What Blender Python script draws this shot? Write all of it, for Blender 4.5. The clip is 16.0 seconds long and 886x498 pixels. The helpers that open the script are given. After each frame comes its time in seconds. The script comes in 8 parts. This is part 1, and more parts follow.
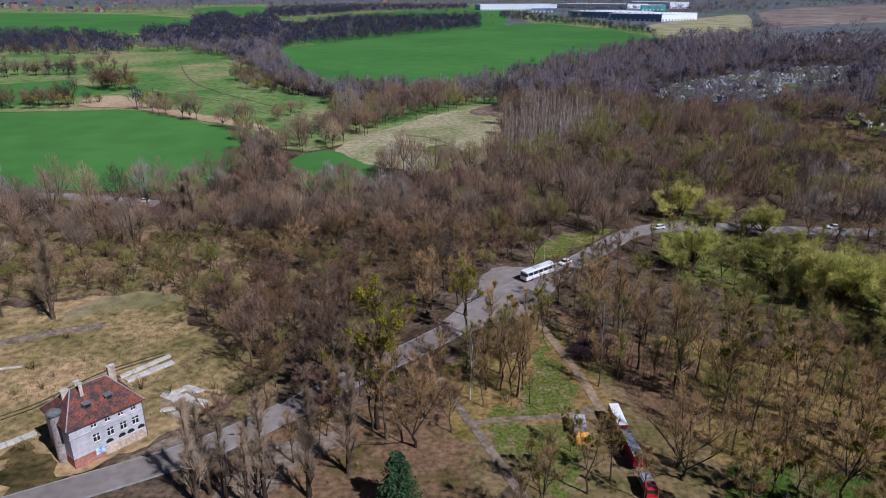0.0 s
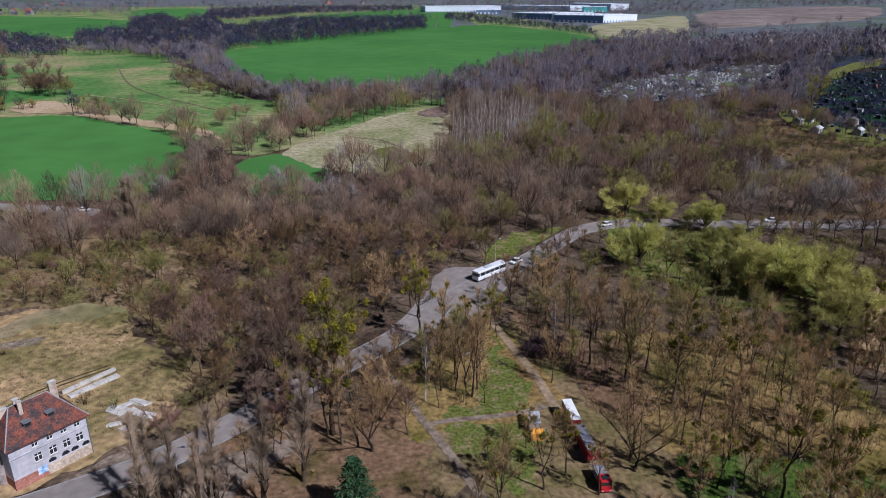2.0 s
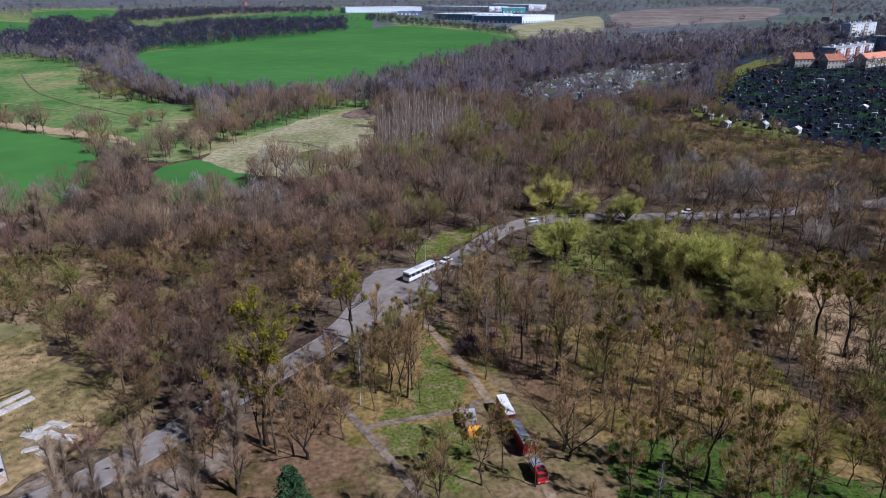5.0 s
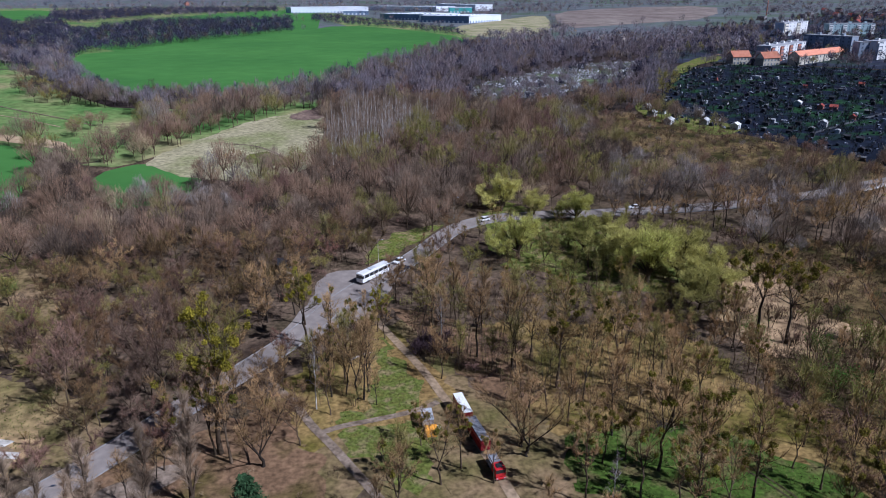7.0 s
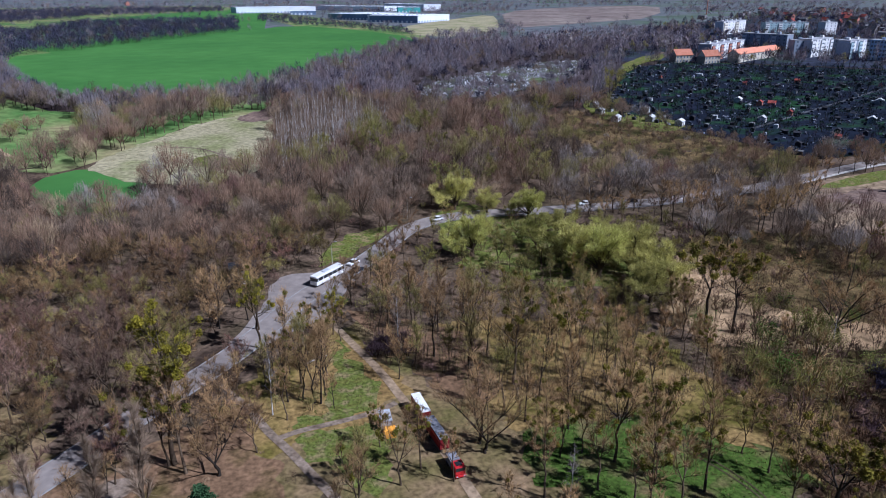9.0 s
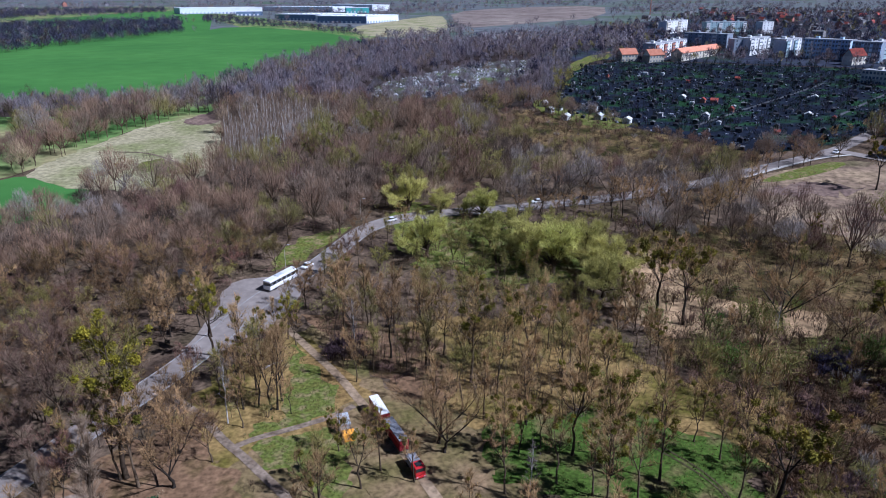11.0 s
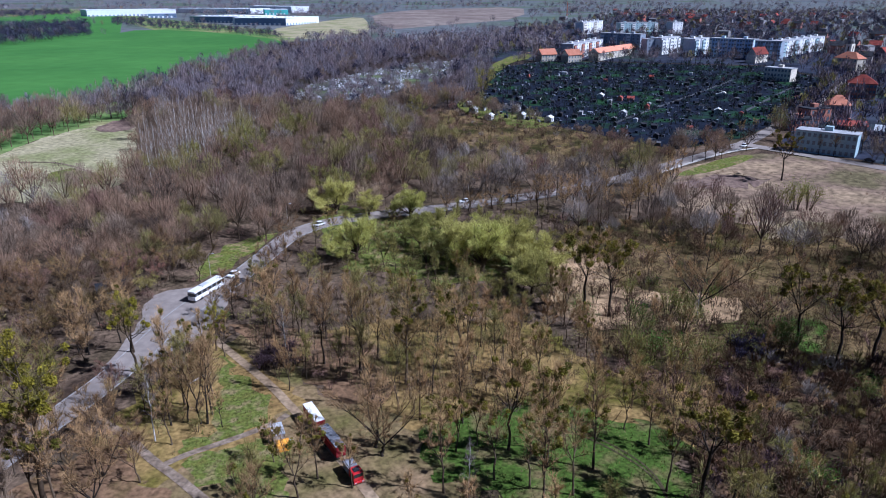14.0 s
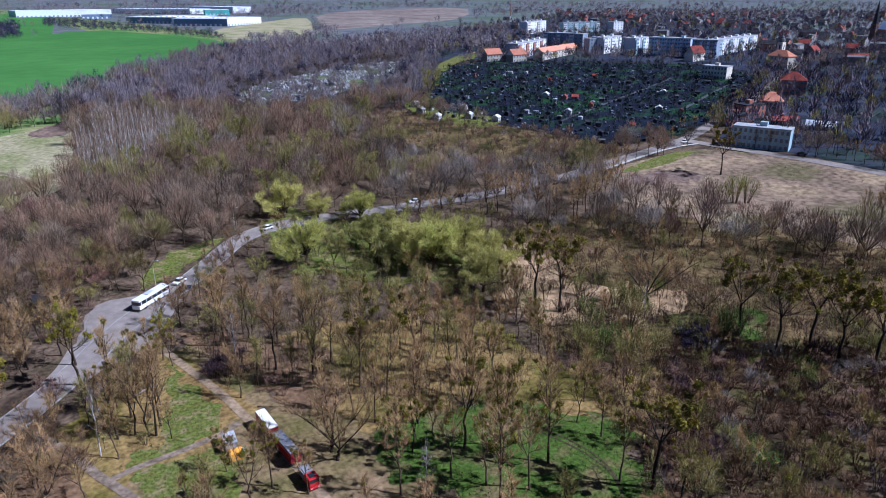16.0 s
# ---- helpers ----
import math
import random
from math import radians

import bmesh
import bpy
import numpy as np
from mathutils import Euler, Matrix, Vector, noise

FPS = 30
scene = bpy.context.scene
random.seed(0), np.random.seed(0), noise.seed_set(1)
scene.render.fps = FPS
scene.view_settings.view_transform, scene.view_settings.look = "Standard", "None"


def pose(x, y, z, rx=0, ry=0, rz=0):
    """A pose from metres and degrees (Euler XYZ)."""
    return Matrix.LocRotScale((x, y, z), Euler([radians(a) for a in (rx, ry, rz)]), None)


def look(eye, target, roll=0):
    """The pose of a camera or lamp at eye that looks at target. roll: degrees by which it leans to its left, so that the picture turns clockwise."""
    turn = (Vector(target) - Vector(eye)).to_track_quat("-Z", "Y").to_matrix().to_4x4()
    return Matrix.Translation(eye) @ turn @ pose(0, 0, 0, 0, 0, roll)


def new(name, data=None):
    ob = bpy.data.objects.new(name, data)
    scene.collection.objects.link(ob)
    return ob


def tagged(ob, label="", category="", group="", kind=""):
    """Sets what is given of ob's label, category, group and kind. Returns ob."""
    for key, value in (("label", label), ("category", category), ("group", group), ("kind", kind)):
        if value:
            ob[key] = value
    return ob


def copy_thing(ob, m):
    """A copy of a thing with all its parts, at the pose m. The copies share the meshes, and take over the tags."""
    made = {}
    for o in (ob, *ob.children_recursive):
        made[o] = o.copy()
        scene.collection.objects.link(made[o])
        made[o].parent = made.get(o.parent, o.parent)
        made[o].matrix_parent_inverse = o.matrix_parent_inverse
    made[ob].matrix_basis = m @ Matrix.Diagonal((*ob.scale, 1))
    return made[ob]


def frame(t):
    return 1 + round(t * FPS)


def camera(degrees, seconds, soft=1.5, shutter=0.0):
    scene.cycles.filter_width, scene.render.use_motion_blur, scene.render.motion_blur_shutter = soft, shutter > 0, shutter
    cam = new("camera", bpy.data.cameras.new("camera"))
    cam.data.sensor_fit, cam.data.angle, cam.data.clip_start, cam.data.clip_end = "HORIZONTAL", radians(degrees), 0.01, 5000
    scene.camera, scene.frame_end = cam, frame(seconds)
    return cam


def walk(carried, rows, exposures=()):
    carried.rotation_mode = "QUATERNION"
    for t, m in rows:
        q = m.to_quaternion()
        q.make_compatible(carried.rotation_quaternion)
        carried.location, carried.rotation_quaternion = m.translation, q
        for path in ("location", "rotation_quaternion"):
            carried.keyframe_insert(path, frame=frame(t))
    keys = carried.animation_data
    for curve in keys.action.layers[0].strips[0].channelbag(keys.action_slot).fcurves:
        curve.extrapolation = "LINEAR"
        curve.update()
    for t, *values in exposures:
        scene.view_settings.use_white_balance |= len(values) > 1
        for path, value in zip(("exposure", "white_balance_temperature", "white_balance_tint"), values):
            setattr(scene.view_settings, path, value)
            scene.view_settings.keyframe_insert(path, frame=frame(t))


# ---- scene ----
# ---------------------------------------------------------------- camera: a slow turn of a hovering drone
EYE = 76.0
cam = camera(65.87, 16.0, soft=1.0)
ROWS = [
    (0.0, 0.0, 20.39), (0.5, 1.08, 20.34), (1.0, 2.18, 20.31), (1.5, 3.27, 20.28), (2.0, 4.34, 20.27), (2.5, 5.38, 20.25), (3.0, 6.46, 20.22),
    (3.5, 7.51, 20.2), (4.0, 8.53, 20.2), (6.5, 13.76, 20.24), (7.0, 14.8, 20.24), (7.5, 15.86, 20.25), (8.0, 16.91, 20.26), (8.5, 17.91, 20.27),
    (9.0, 18.88, 20.27), (11.5, 23.96, 20.24), (12.0, 25.0, 20.22), (12.5, 26.04, 20.21), (13.0, 27.07, 20.2), (13.5, 28.12, 20.18),
    (14.0, 29.17, 20.16), (14.5, 30.23, 20.13), (15.0, 31.31, 20.14), (15.5, 32.4, 20.14), (16.0, 33.54, 20.16)]
walk(cam, [(t, pose(0, 0, EYE, 90 - down, 0, -turn) @ pose(0, 0, 0, 0, 0, -0.2)) for t, turn, down in ROWS], exposures=[(0, -0.06, 5340, 18), (8, 0.18, 5030, 18), (16, 0.46, 4870, 19)])

# ---------------------------------------------------------------- daylight
SUN_AZ, SUN_EL = 134.0, 46.0
world = bpy.data.worlds.new("sky")
scene.world = world
world.use_nodes = True
wn = world.node_tree.nodes
sky = wn.new("ShaderNodeTexSky")
sky.sky_type = "NISHITA"
sky.sun_disc = False
sky.sun_elevation, sky.sun_rotation = radians(SUN_EL), radians(SUN_AZ)
sky.air_density, sky.dust_density, sky.ozone_density = 0.32, 0.1, 1.0
wn["Background"].inputs["Strength"].default_value = 0.05
world.node_tree.links.new(sky.outputs[0], wn["Background"].inputs["Color"])
sun = new("sun", bpy.data.lights.new("sun", "SUN"))
sun.data.energy, sun.data.angle, sun.data.color = 5.0, radians(0.6), (1.0, 0.94, 0.86)
SUN_DIR = Vector((math.sin(radians(SUN_AZ)) * math.cos(radians(SUN_EL)), math.cos(radians(SUN_AZ)) * math.cos(radians(SUN_EL)), math.sin(radians(SUN_EL))))
sun.matrix_world = look(SUN_DIR * 300, (0, 0, 0))

# ---------------------------------------------------------------- terrain: a flat valley floor with slowly rising land round it
RISE_R = np.array([0, 170, 330, 700, 1500, 2500, 3600, 4400, 4800, 6000], float)
RISE_Z = np.array([0, 0, 9, 20, 30, 36, 46, 75, 90, 100], float)


def ground_z(x, y):
    return np.interp(np.hypot(x, y), RISE_R, RISE_Z)


def lift(x, y, k):
    return ground_z(x, y) + k * (0.012 + 0.00014 * np.hypot(x, y))


# ---------------------------------------------------------------- materials
def material(name, a, b, big=0.05, fine=2.0, rough=0.9, bump=0.0, metal=0.0, c=None, vary=0.25, coord="Position", per="", spec=0.06, stretch=(1, 1, 1), thin=0.0):
    """Two or three colours mixed by broad noise, modulated by fine grain; per: 'object' or 'island' variation."""
    m = bpy.data.materials.new(name)
    m.use_nodes = True
    n, l = m.node_tree.nodes, m.node_tree.links
    bsdf = n["Principled BSDF"]
    if coord == "Position":
        src = n.new("ShaderNodeNewGeometry").outputs["Position"]
    else:
        src = n.new("ShaderNodeTexCoord").outputs["Object"]
    mapping = n.new("ShaderNodeMapping")
    mapping.inputs["Scale"].default_value = stretch
    l.new(src, mapping.inputs["Vector"])
    src = mapping.outputs[0]
    t1 = n.new("ShaderNodeTexNoise")
    t1.inputs["Scale"].default_value, t1.inputs["Detail"].default_value = big, 6
    l.new(src, t1.inputs["Vector"])
    ramp = n.new("ShaderNodeValToRGB")
    e = ramp.color_ramp.elements
    e[0].position, e[0].color = 0.36, (*a, 1)
    e[1].position, e[1].color = 0.64, (*b, 1)
    if c:
        x = ramp.color_ramp.elements.new(0.5)
        x.color = (*c, 1)
    l.new(t1.outputs["Fac"], ramp.inputs["Fac"])
    t2 = n.new("ShaderNodeTexNoise")
    t2.inputs["Scale"].default_value, t2.inputs["Detail"].default_value = fine, 5
    l.new(src, t2.inputs["Vector"])
    mr = n.new("ShaderNodeMapRange")
    mr.inputs["From Min"].default_value, mr.inputs["From Max"].default_value = 0.3, 0.7
    mr.inputs["To Min"].default_value, mr.inputs["To Max"].default_value = 1 - vary, 1 + vary
    l.new(t2.outputs["Fac"], mr.inputs["Value"])
    mul = n.new("ShaderNodeVectorMath")
    mul.operation = "SCALE"
    l.new(ramp.outputs["Color"], mul.inputs[0])
    l.new(mr.outputs[0], mul.inputs["Scale"])
    col = mul.outputs[0]
    if per:
        rnd = n.new("ShaderNodeObjectInfo").outputs["Random"] if per == "object" else n.new("ShaderNodeNewGeometry").outputs["Random Per Island"]
        r2 = n.new("ShaderNodeMapRange")
        r2.inputs["To Min"].default_value, r2.inputs["To Max"].default_value = 0.65, 1.35
        l.new(rnd, r2.inputs["Value"])
        m2 = n.new("ShaderNodeVectorMath")
        m2.operation = "SCALE"
        l.new(col, m2.inputs[0])
        l.new(r2.outputs[0], m2.inputs["Scale"])
        col = m2.outputs[0]
    l.new(col, bsdf.inputs["Base Color"])
    bsdf.inputs["Roughness"].default_value, bsdf.inputs["Metallic"].default_value = rough, metal
    bsdf.inputs["Specular IOR Level"].default_value = spec
    if bump:
        bn = n.new("ShaderNodeBump")
        bn.inputs["Strength"].default_value, bn.inputs["Distance"].default_value = 0.8, bump
        l.new(t2.outputs["Fac"], bn.inputs["Height"])
        l.new(bn.outputs[0], bsdf.inputs["Normal"])
    if thin:
        leaf, blend = n.new("ShaderNodeBsdfTranslucent"), n.new("ShaderNodeMixShader")
        l.new(col, leaf.inputs["Color"])
        blend.inputs[0].default_value = thin
        l.new(bsdf.outputs[0], blend.inputs[1])
        l.new(leaf.outputs[0], blend.inputs[2])
        l.new(blend.outputs[0], n["Material Output"].inputs["Surface"])
    return m


# Dark blue cast imitates cloud shade and haze over the town.
TOWNLAND = material("garden ground toned for shade and haze", (0.02046, 0.027, 0.04176), (0.0279, 0.042, 0.0348), 0.02, 0.1, c=(0.03906, 0.043, 0.06728), vary=0.4)
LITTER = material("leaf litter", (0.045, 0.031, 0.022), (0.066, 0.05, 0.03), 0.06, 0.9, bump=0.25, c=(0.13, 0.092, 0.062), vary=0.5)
# Far copy of the litter: tree shade and haze are mixed in.
FARLITTER = material("wood floor with shade painted in", (0.0259, 0.0187, 0.0173), (0.036, 0.0302, 0.0216), 0.03, 0.3, c=(0.0612, 0.0446, 0.0403), vary=0.4)
# The grey-blue of distance haze is part of this base colour.
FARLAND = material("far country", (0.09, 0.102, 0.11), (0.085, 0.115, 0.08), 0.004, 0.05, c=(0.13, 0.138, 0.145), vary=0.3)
CROP = material("winter wheat", (0.0567, 0.1566, 0.0363), (0.0726, 0.1906, 0.0428), 0.008, 0.06, c=(0.0647, 0.1747, 0.0395), vary=0.1)
LAWN = material("rough lawn", (0.125, 0.125, 0.03), (0.2, 0.16, 0.075), 0.3, 1.4, c=(0.105, 0.128, 0.026), vary=0.5, bump=0.08)
BRIGHTLAWN = material("fresh grass", (0.055, 0.09, 0.015), (0.13, 0.105, 0.045), 0.16, 1.4, c=(0.06, 0.1, 0.016), vary=0.5, bump=0.08)
MEADOW = material("spring meadow", (0.08538, 0.1735, 0.04444), (0.2625, 0.2354, 0.1144), 0.02, 0.25, c=(0.1575, 0.2168, 0.06985), vary=0.3)
DRY = material("dry grass", (0.4, 0.31, 0.195), (0.185, 0.165, 0.075), 0.022, 0.3, c=(0.29, 0.225, 0.135), vary=0.3, bump=0.15)
STREETMEADOW = material("trodden tan meadow", (0.27, 0.2, 0.125), (0.125, 0.105, 0.055), 0.035, 0.4, c=(0.19, 0.135, 0.095), vary=0.5, bump=0.15)
WASTE = material("waste ground", (0.391, 0.2632, 0.1375), (0.1495, 0.1254, 0.0462), 0.045, 0.5, c=(0.276, 0.1994, 0.0935), vary=0.5, bump=0.1)
SOIL = material("bare soil", (0.363, 0.264, 0.154), (0.44, 0.33, 0.209), 0.05, 0.7, vary=0.25, bump=0.08)
STRAW = material("orange straw", (0.4032, 0.2744, 0.1512), (0.224, 0.168, 0.0784), 0.06, 0.7, c=(0.3472, 0.2408, 0.1344), vary=0.35, bump=0.1)
PARKFLOOR = material("mossy park floor", (0.1946, 0.1261, 0.04696), (0.1071, 0.09459, 0.01878), 0.06, 0.9, c=(0.2433, 0.1667, 0.06199), vary=0.5, bump=0.2)
PINKLITTER = material("pale pinkish leaf litter", (0.126, 0.0776, 0.04338), (0.0945, 0.06984, 0.02631), 0.1, 0.9, bump=0.2, c=(0.189, 0.1164, 0.06582), vary=0.45)
PARKGRASS = material("mossy straw grass", (0.225, 0.155, 0.085), (0.115, 0.1, 0.034), 0.1, 0.9, c=(0.17, 0.127, 0.058), vary=0.45, bump=0.12)
PALESTRAW = material("pale unmown grass", (0.36, 0.32, 0.2), (0.21, 0.215, 0.095), 0.035, 0.5, c=(0.31, 0.28, 0.165), vary=0.35, bump=0.15)
CEMGROUND = material("worn cemetery grass", (0.06, 0.062, 0.055), (0.1, 0.125, 0.055), 0.05, 0.3, c=(0.085, 0.08, 0.07), vary=0.4)
SCRUBLAND = material("tussocky scrub", (0.19, 0.1305, 0.06), (0.0342, 0.0324, 0.0096), 0.07, 0.7, c=(0.1064, 0.0765, 0.032), vary=0.5, bump=0.15)
HEATH = material("dead weeds", (0.13, 0.09, 0.075), (0.21, 0.15, 0.115), 0.1, 0.6, vary=0.4)
THICKETFLOOR = material("dark thicket floor", (0.039, 0.0273, 0.0156), (0.078, 0.0676, 0.0234), 0.1, 0.9, c=(0.1105, 0.0676, 0.039), vary=0.5, bump=0.2)
TUFT = material("grass tufts", (0.11, 0.12, 0.03), (0.22, 0.18, 0.09), 0.25, 1.0, c=(0.12, 0.125, 0.03), vary=0.4, per="island")
TUSSOCK = material("dead grass tussocks", (0.36, 0.28, 0.17), (0.2, 0.155, 0.085), 0.08, 0.5, c=(0.27, 0.24, 0.11), vary=0.3, per="island")
RUT = material("muddy rut", (0.05, 0.042, 0.022), (0.085, 0.07, 0.038), 0.3, 1.5, vary=0.4)
QUARRY = material("bare earthworks", (0.16, 0.125, 0.11), (0.24, 0.2, 0.17), 0.01, 0.05, vary=0.35)
# A cloud's shadow over the allotments is put into this dark soil.
GARDEN = material("cloud-shaded soil colour", (0.01, 0.014, 0.025), (0.018, 0.05, 0.02), 0.05, 0.25, c=(0.012, 0.016, 0.028), vary=0.5)
ASPHALT = material("worn asphalt", (0.205, 0.1765, 0.1579), (0.26, 0.227, 0.203), 0.06, 0.5, vary=0.16, rough=0.9)
PAVING = material("old paving", (0.1365, 0.098, 0.06864), (0.252, 0.196, 0.1478), 0.35, 1.2, c=(0.1995, 0.1548, 0.1144), vary=0.4, rough=0.9)
GRAVEL = material("trodden path", (0.212, 0.15, 0.0924), (0.318, 0.235, 0.1496), 0.15, 1.0, vary=0.35)
CONCRETE = material("weathered concrete", (0.42, 0.39, 0.34), (0.55, 0.52, 0.47), 0.4, 2.0, vary=0.2, coord="Object")
KERB = material("grey kerb stone", (0.24, 0.23, 0.22), (0.32, 0.31, 0.3), 0.2, 1.0, vary=0.2)
BARK = material("bark", (0.052, 0.037, 0.025), (0.105, 0.077, 0.05), 0.3, 2.0, vary=0.3, per="object")
BARKDARK = material("dark bark", (0.0245, 0.0196, 0.0154), (0.042, 0.0336, 0.0266), 0.3, 2.0, vary=0.3)
TWIGOLIVE = material("olive budding twigs", (0.22, 0.19, 0.0545), (0.2886, 0.2375, 0.0818), 0.05, 0.4, vary=0.3, per="object")
FRESH = material("fresh green leaves", (0.05, 0.13, 0.02), (0.1, 0.16, 0.03), 0.1, 0.8, vary=0.3, per="object", thin=0.3)
# Allotment twigs and evergreens are dark in place of cloud shade.
SHADETWIG = material("twigs darkened for cloud shade", (0.016, 0.021, 0.032), (0.026, 0.042, 0.034), 0.05, 0.4, vary=0.4, per="island")
EVERGREEN = material("evergreen foliage darkened for cloud shade", (0.012, 0.026, 0.016), (0.022, 0.045, 0.024), 0.3, 1.0, vary=0.3, per="island")
BIRCHBARK = material("birch bark", (0.36, 0.34, 0.315), (0.5, 0.48, 0.45), 0.5, 3.0, vary=0.3)
TWIG = material("bare twigs", (0.2819, 0.1768, 0.08191), (0.2919, 0.2026, 0.07211), 0.02, 0.25, c=(0.3826, 0.2457, 0.1148), vary=0.25, per="object")
POPTWIG = material("grey-tan poplar twigs", (0.2875, 0.21, 0.14), (0.375, 0.282, 0.1904), 0.1, 0.6, vary=0.25, per="object")
TWIGFAR = material("brown wood crowns", (0.1863, 0.121, 0.07806), (0.3069, 0.2016, 0.1332), 0.11, 0.5, vary=0.25)
# Far crowns: bluish distance haze is mixed into this mauve.
HAZEMAUVE = material("haze-tinted mauve wood crowns", (0.1582, 0.1254, 0.1322), (0.2599, 0.2106, 0.2184), 0.11, 0.5, vary=0.25)
TWTAN = material("pale tan wood crowns", (0.294, 0.215, 0.1275), (0.441, 0.33, 0.1997), 0.11, 0.5, vary=0.25)
TWOLIVE = material("olive budding wood crowns", (0.19, 0.17, 0.06), (0.29, 0.25, 0.09), 0.11, 0.5, vary=0.25)
# Darkened and blued to stand in for cloud shade and haze.
HAZEDARK = material("wood crowns toned for cloud shade and haze", (0.03162, 0.031, 0.05568), (0.05766, 0.055, 0.09048), 0.06, 0.3, vary=0.25)
TWDARK = material("dark brown wood crowns", (0.06, 0.045, 0.036), (0.11, 0.083, 0.066), 0.11, 0.5, vary=0.25)
TWSCRUB = material("warm brown scrub twigs", (0.08237, 0.05262, 0.03168), (0.1331, 0.0887, 0.05386), 0.11, 0.5, vary=0.25)
TWRED = material("reddish wood crowns", (0.15, 0.088, 0.068), (0.23, 0.14, 0.108), 0.11, 0.5, vary=0.25)
THICKBROWN = material("red-brown thicket twigs", (0.087, 0.0493, 0.029), (0.1522, 0.0899, 0.0522), 0.11, 0.5, vary=0.3)
THICKPLUM = material("plum-dark thicket twigs", (0.06, 0.039, 0.045), (0.1125, 0.072, 0.078), 0.11, 0.5, vary=0.3)
THICKBLUE = material("slate-violet thicket twigs", (0.06, 0.052, 0.085), (0.1, 0.088, 0.135), 0.11, 0.5, vary=0.3)
TWGREY = material("silvery wood crowns", (0.22, 0.19, 0.168), (0.33, 0.285, 0.252), 0.11, 0.5, vary=0.25)
# Distance haze is put into this violet-grey.
HAZEGREY = material("haze-tinted grey wood crowns", (0.1469, 0.1322, 0.1501), (0.2486, 0.2184, 0.2408), 0.06, 0.3, vary=0.25)
TWMID = material("grey-brown wood crowns", (0.1576, 0.115, 0.0824), (0.2627, 0.1949, 0.1416), 0.11, 0.5, vary=0.25)
WOODS = [TWIGFAR, TWMID, TWDARK, TWRED, TWGREY, TWOLIVE, TWTAN]
SAPWOODS = [TWOLIVE, TWMID, TWTAN, TWSCRUB, TWOLIVE, TWOLIVE, TWTAN]
FARWOODS = [HAZEMAUVE, HAZEGREY, TWMID, HAZEDARK, HAZEGREY, HAZEMAUVE, TWGREY]
TWIGBROWN = material("brown twigs", (0.1492, 0.08704, 0.04356), (0.1721, 0.1249, 0.0484), 0.03, 0.3, c=(0.1894, 0.116, 0.05614), vary=0.3, per="object")
TWIGRED = material("reddish budding twigs", (0.209, 0.11, 0.081), (0.187, 0.1265, 0.0911), 0.05, 0.4, vary=0.3, per="object")
TWIGPALE = material("pale birch twigs", (0.2, 0.165, 0.14), (0.15, 0.12, 0.1), 0.05, 0.4, vary=0.3, per="object")
BUDS = material("budding shrub leaves", (0.1668, 0.1834, 0.04186), (0.2501, 0.225, 0.07475), 0.05, 0.4, c=(0.2334, 0.2501, 0.06721), vary=0.3, per="object", thin=0.3)
WILLOW = material("young willow leaves", (0.4203, 0.3929, 0.1104), (0.537, 0.4927, 0.1546), 0.2, 0.8, vary=0.3, per="object", thin=0.3)
WILLOWGREEN = material("greener willow leaves", (0.3529, 0.3541, 0.08832), (0.4589, 0.4354, 0.1214), 0.2, 0.8, vary=0.3, per="object", thin=0.3)
MISTLEYELLOW = material("yellow mistletoe leaves", (0.22, 0.2, 0.02), (0.33, 0.28, 0.03), 0.2, 1.0, vary=0.3, per="object", thin=0.3)
MISTLE = material("mistletoe leaves", (0.1014, 0.1, 0.016), (0.195, 0.168, 0.024), 0.2, 1.0, vary=0.3, per="object", thin=0.3)
MISTLEDARK = material("dark mistletoe leaves", (0.1, 0.095, 0.016), (0.23, 0.185, 0.026), 0.2, 1.0, vary=0.35, per="object")
NEEDLES = material("spruce needles", (0.0312, 0.065, 0.0286), (0.0504, 0.0975, 0.0396), 0.5, 2.0, vary=0.35, per="island")


# ---------------------------------------------------------------- mesh helpers
def mesh_object(name, verts, faces, mats, parent=None, label="", smooth=False):
    me = bpy.data.meshes.new(name)
    me.from_pydata([tuple(v) for v in verts], [], [tuple(int(i) for i in f) for f in faces])
    for m in mats if isinstance(mats, (list, tuple)) else [mats]:
        me.materials.append(m)
    if smooth:
        me.polygons.foreach_set("use_smooth", [True] * len(me.polygons))
    ob = new(name, me)
    if parent:
        ob.parent = parent
    if label:
        tagged(ob, label)
    return ob


def part(name, bm, mat, parent=None, label="", smooth=False):
    """Links a bmesh as one mesh object under a thing or part."""
    me = bpy.data.meshes.new(name)
    bm.normal_update()
    bm.to_mesh(me)
    bm.free()
    me.materials.append(mat)
    if smooth:
        me.polygons.foreach_set("use_smooth", [True] * len(me.polygons))
    ob = new(name, me)
    if parent:
        ob.parent = parent
    if label:
        tagged(ob, label)
    return ob


def box(bm, x0, x1, y0, y1, z0, z1, bevel=0.0):
    m = Matrix.Translation(((x0 + x1) / 2, (y0 + y1) / 2, (z0 + z1) / 2)) @ Matrix.Diagonal((x1 - x0, y1 - y0, z1 - z0, 1))
    r = bmesh.ops.create_cube(bm, size=1, matrix=m)
    if bevel:
        es = list({e for v in r["verts"] for e in v.link_edges})
        bmesh.ops.bevel(bm, geom=es, offset=bevel, segments=2, affect="EDGES", profile=0.5)
    return bm


def box_bm(*a, bevel=0.0):
    return box(bmesh.new(), *a, bevel=bevel)


def thing(name, m, label, category, group="", kind=""):
    ob = new(name)
    ob.empty_display_size = 0.5
    ob.matrix_world = m
    return tagged(ob, label, category, group, kind)


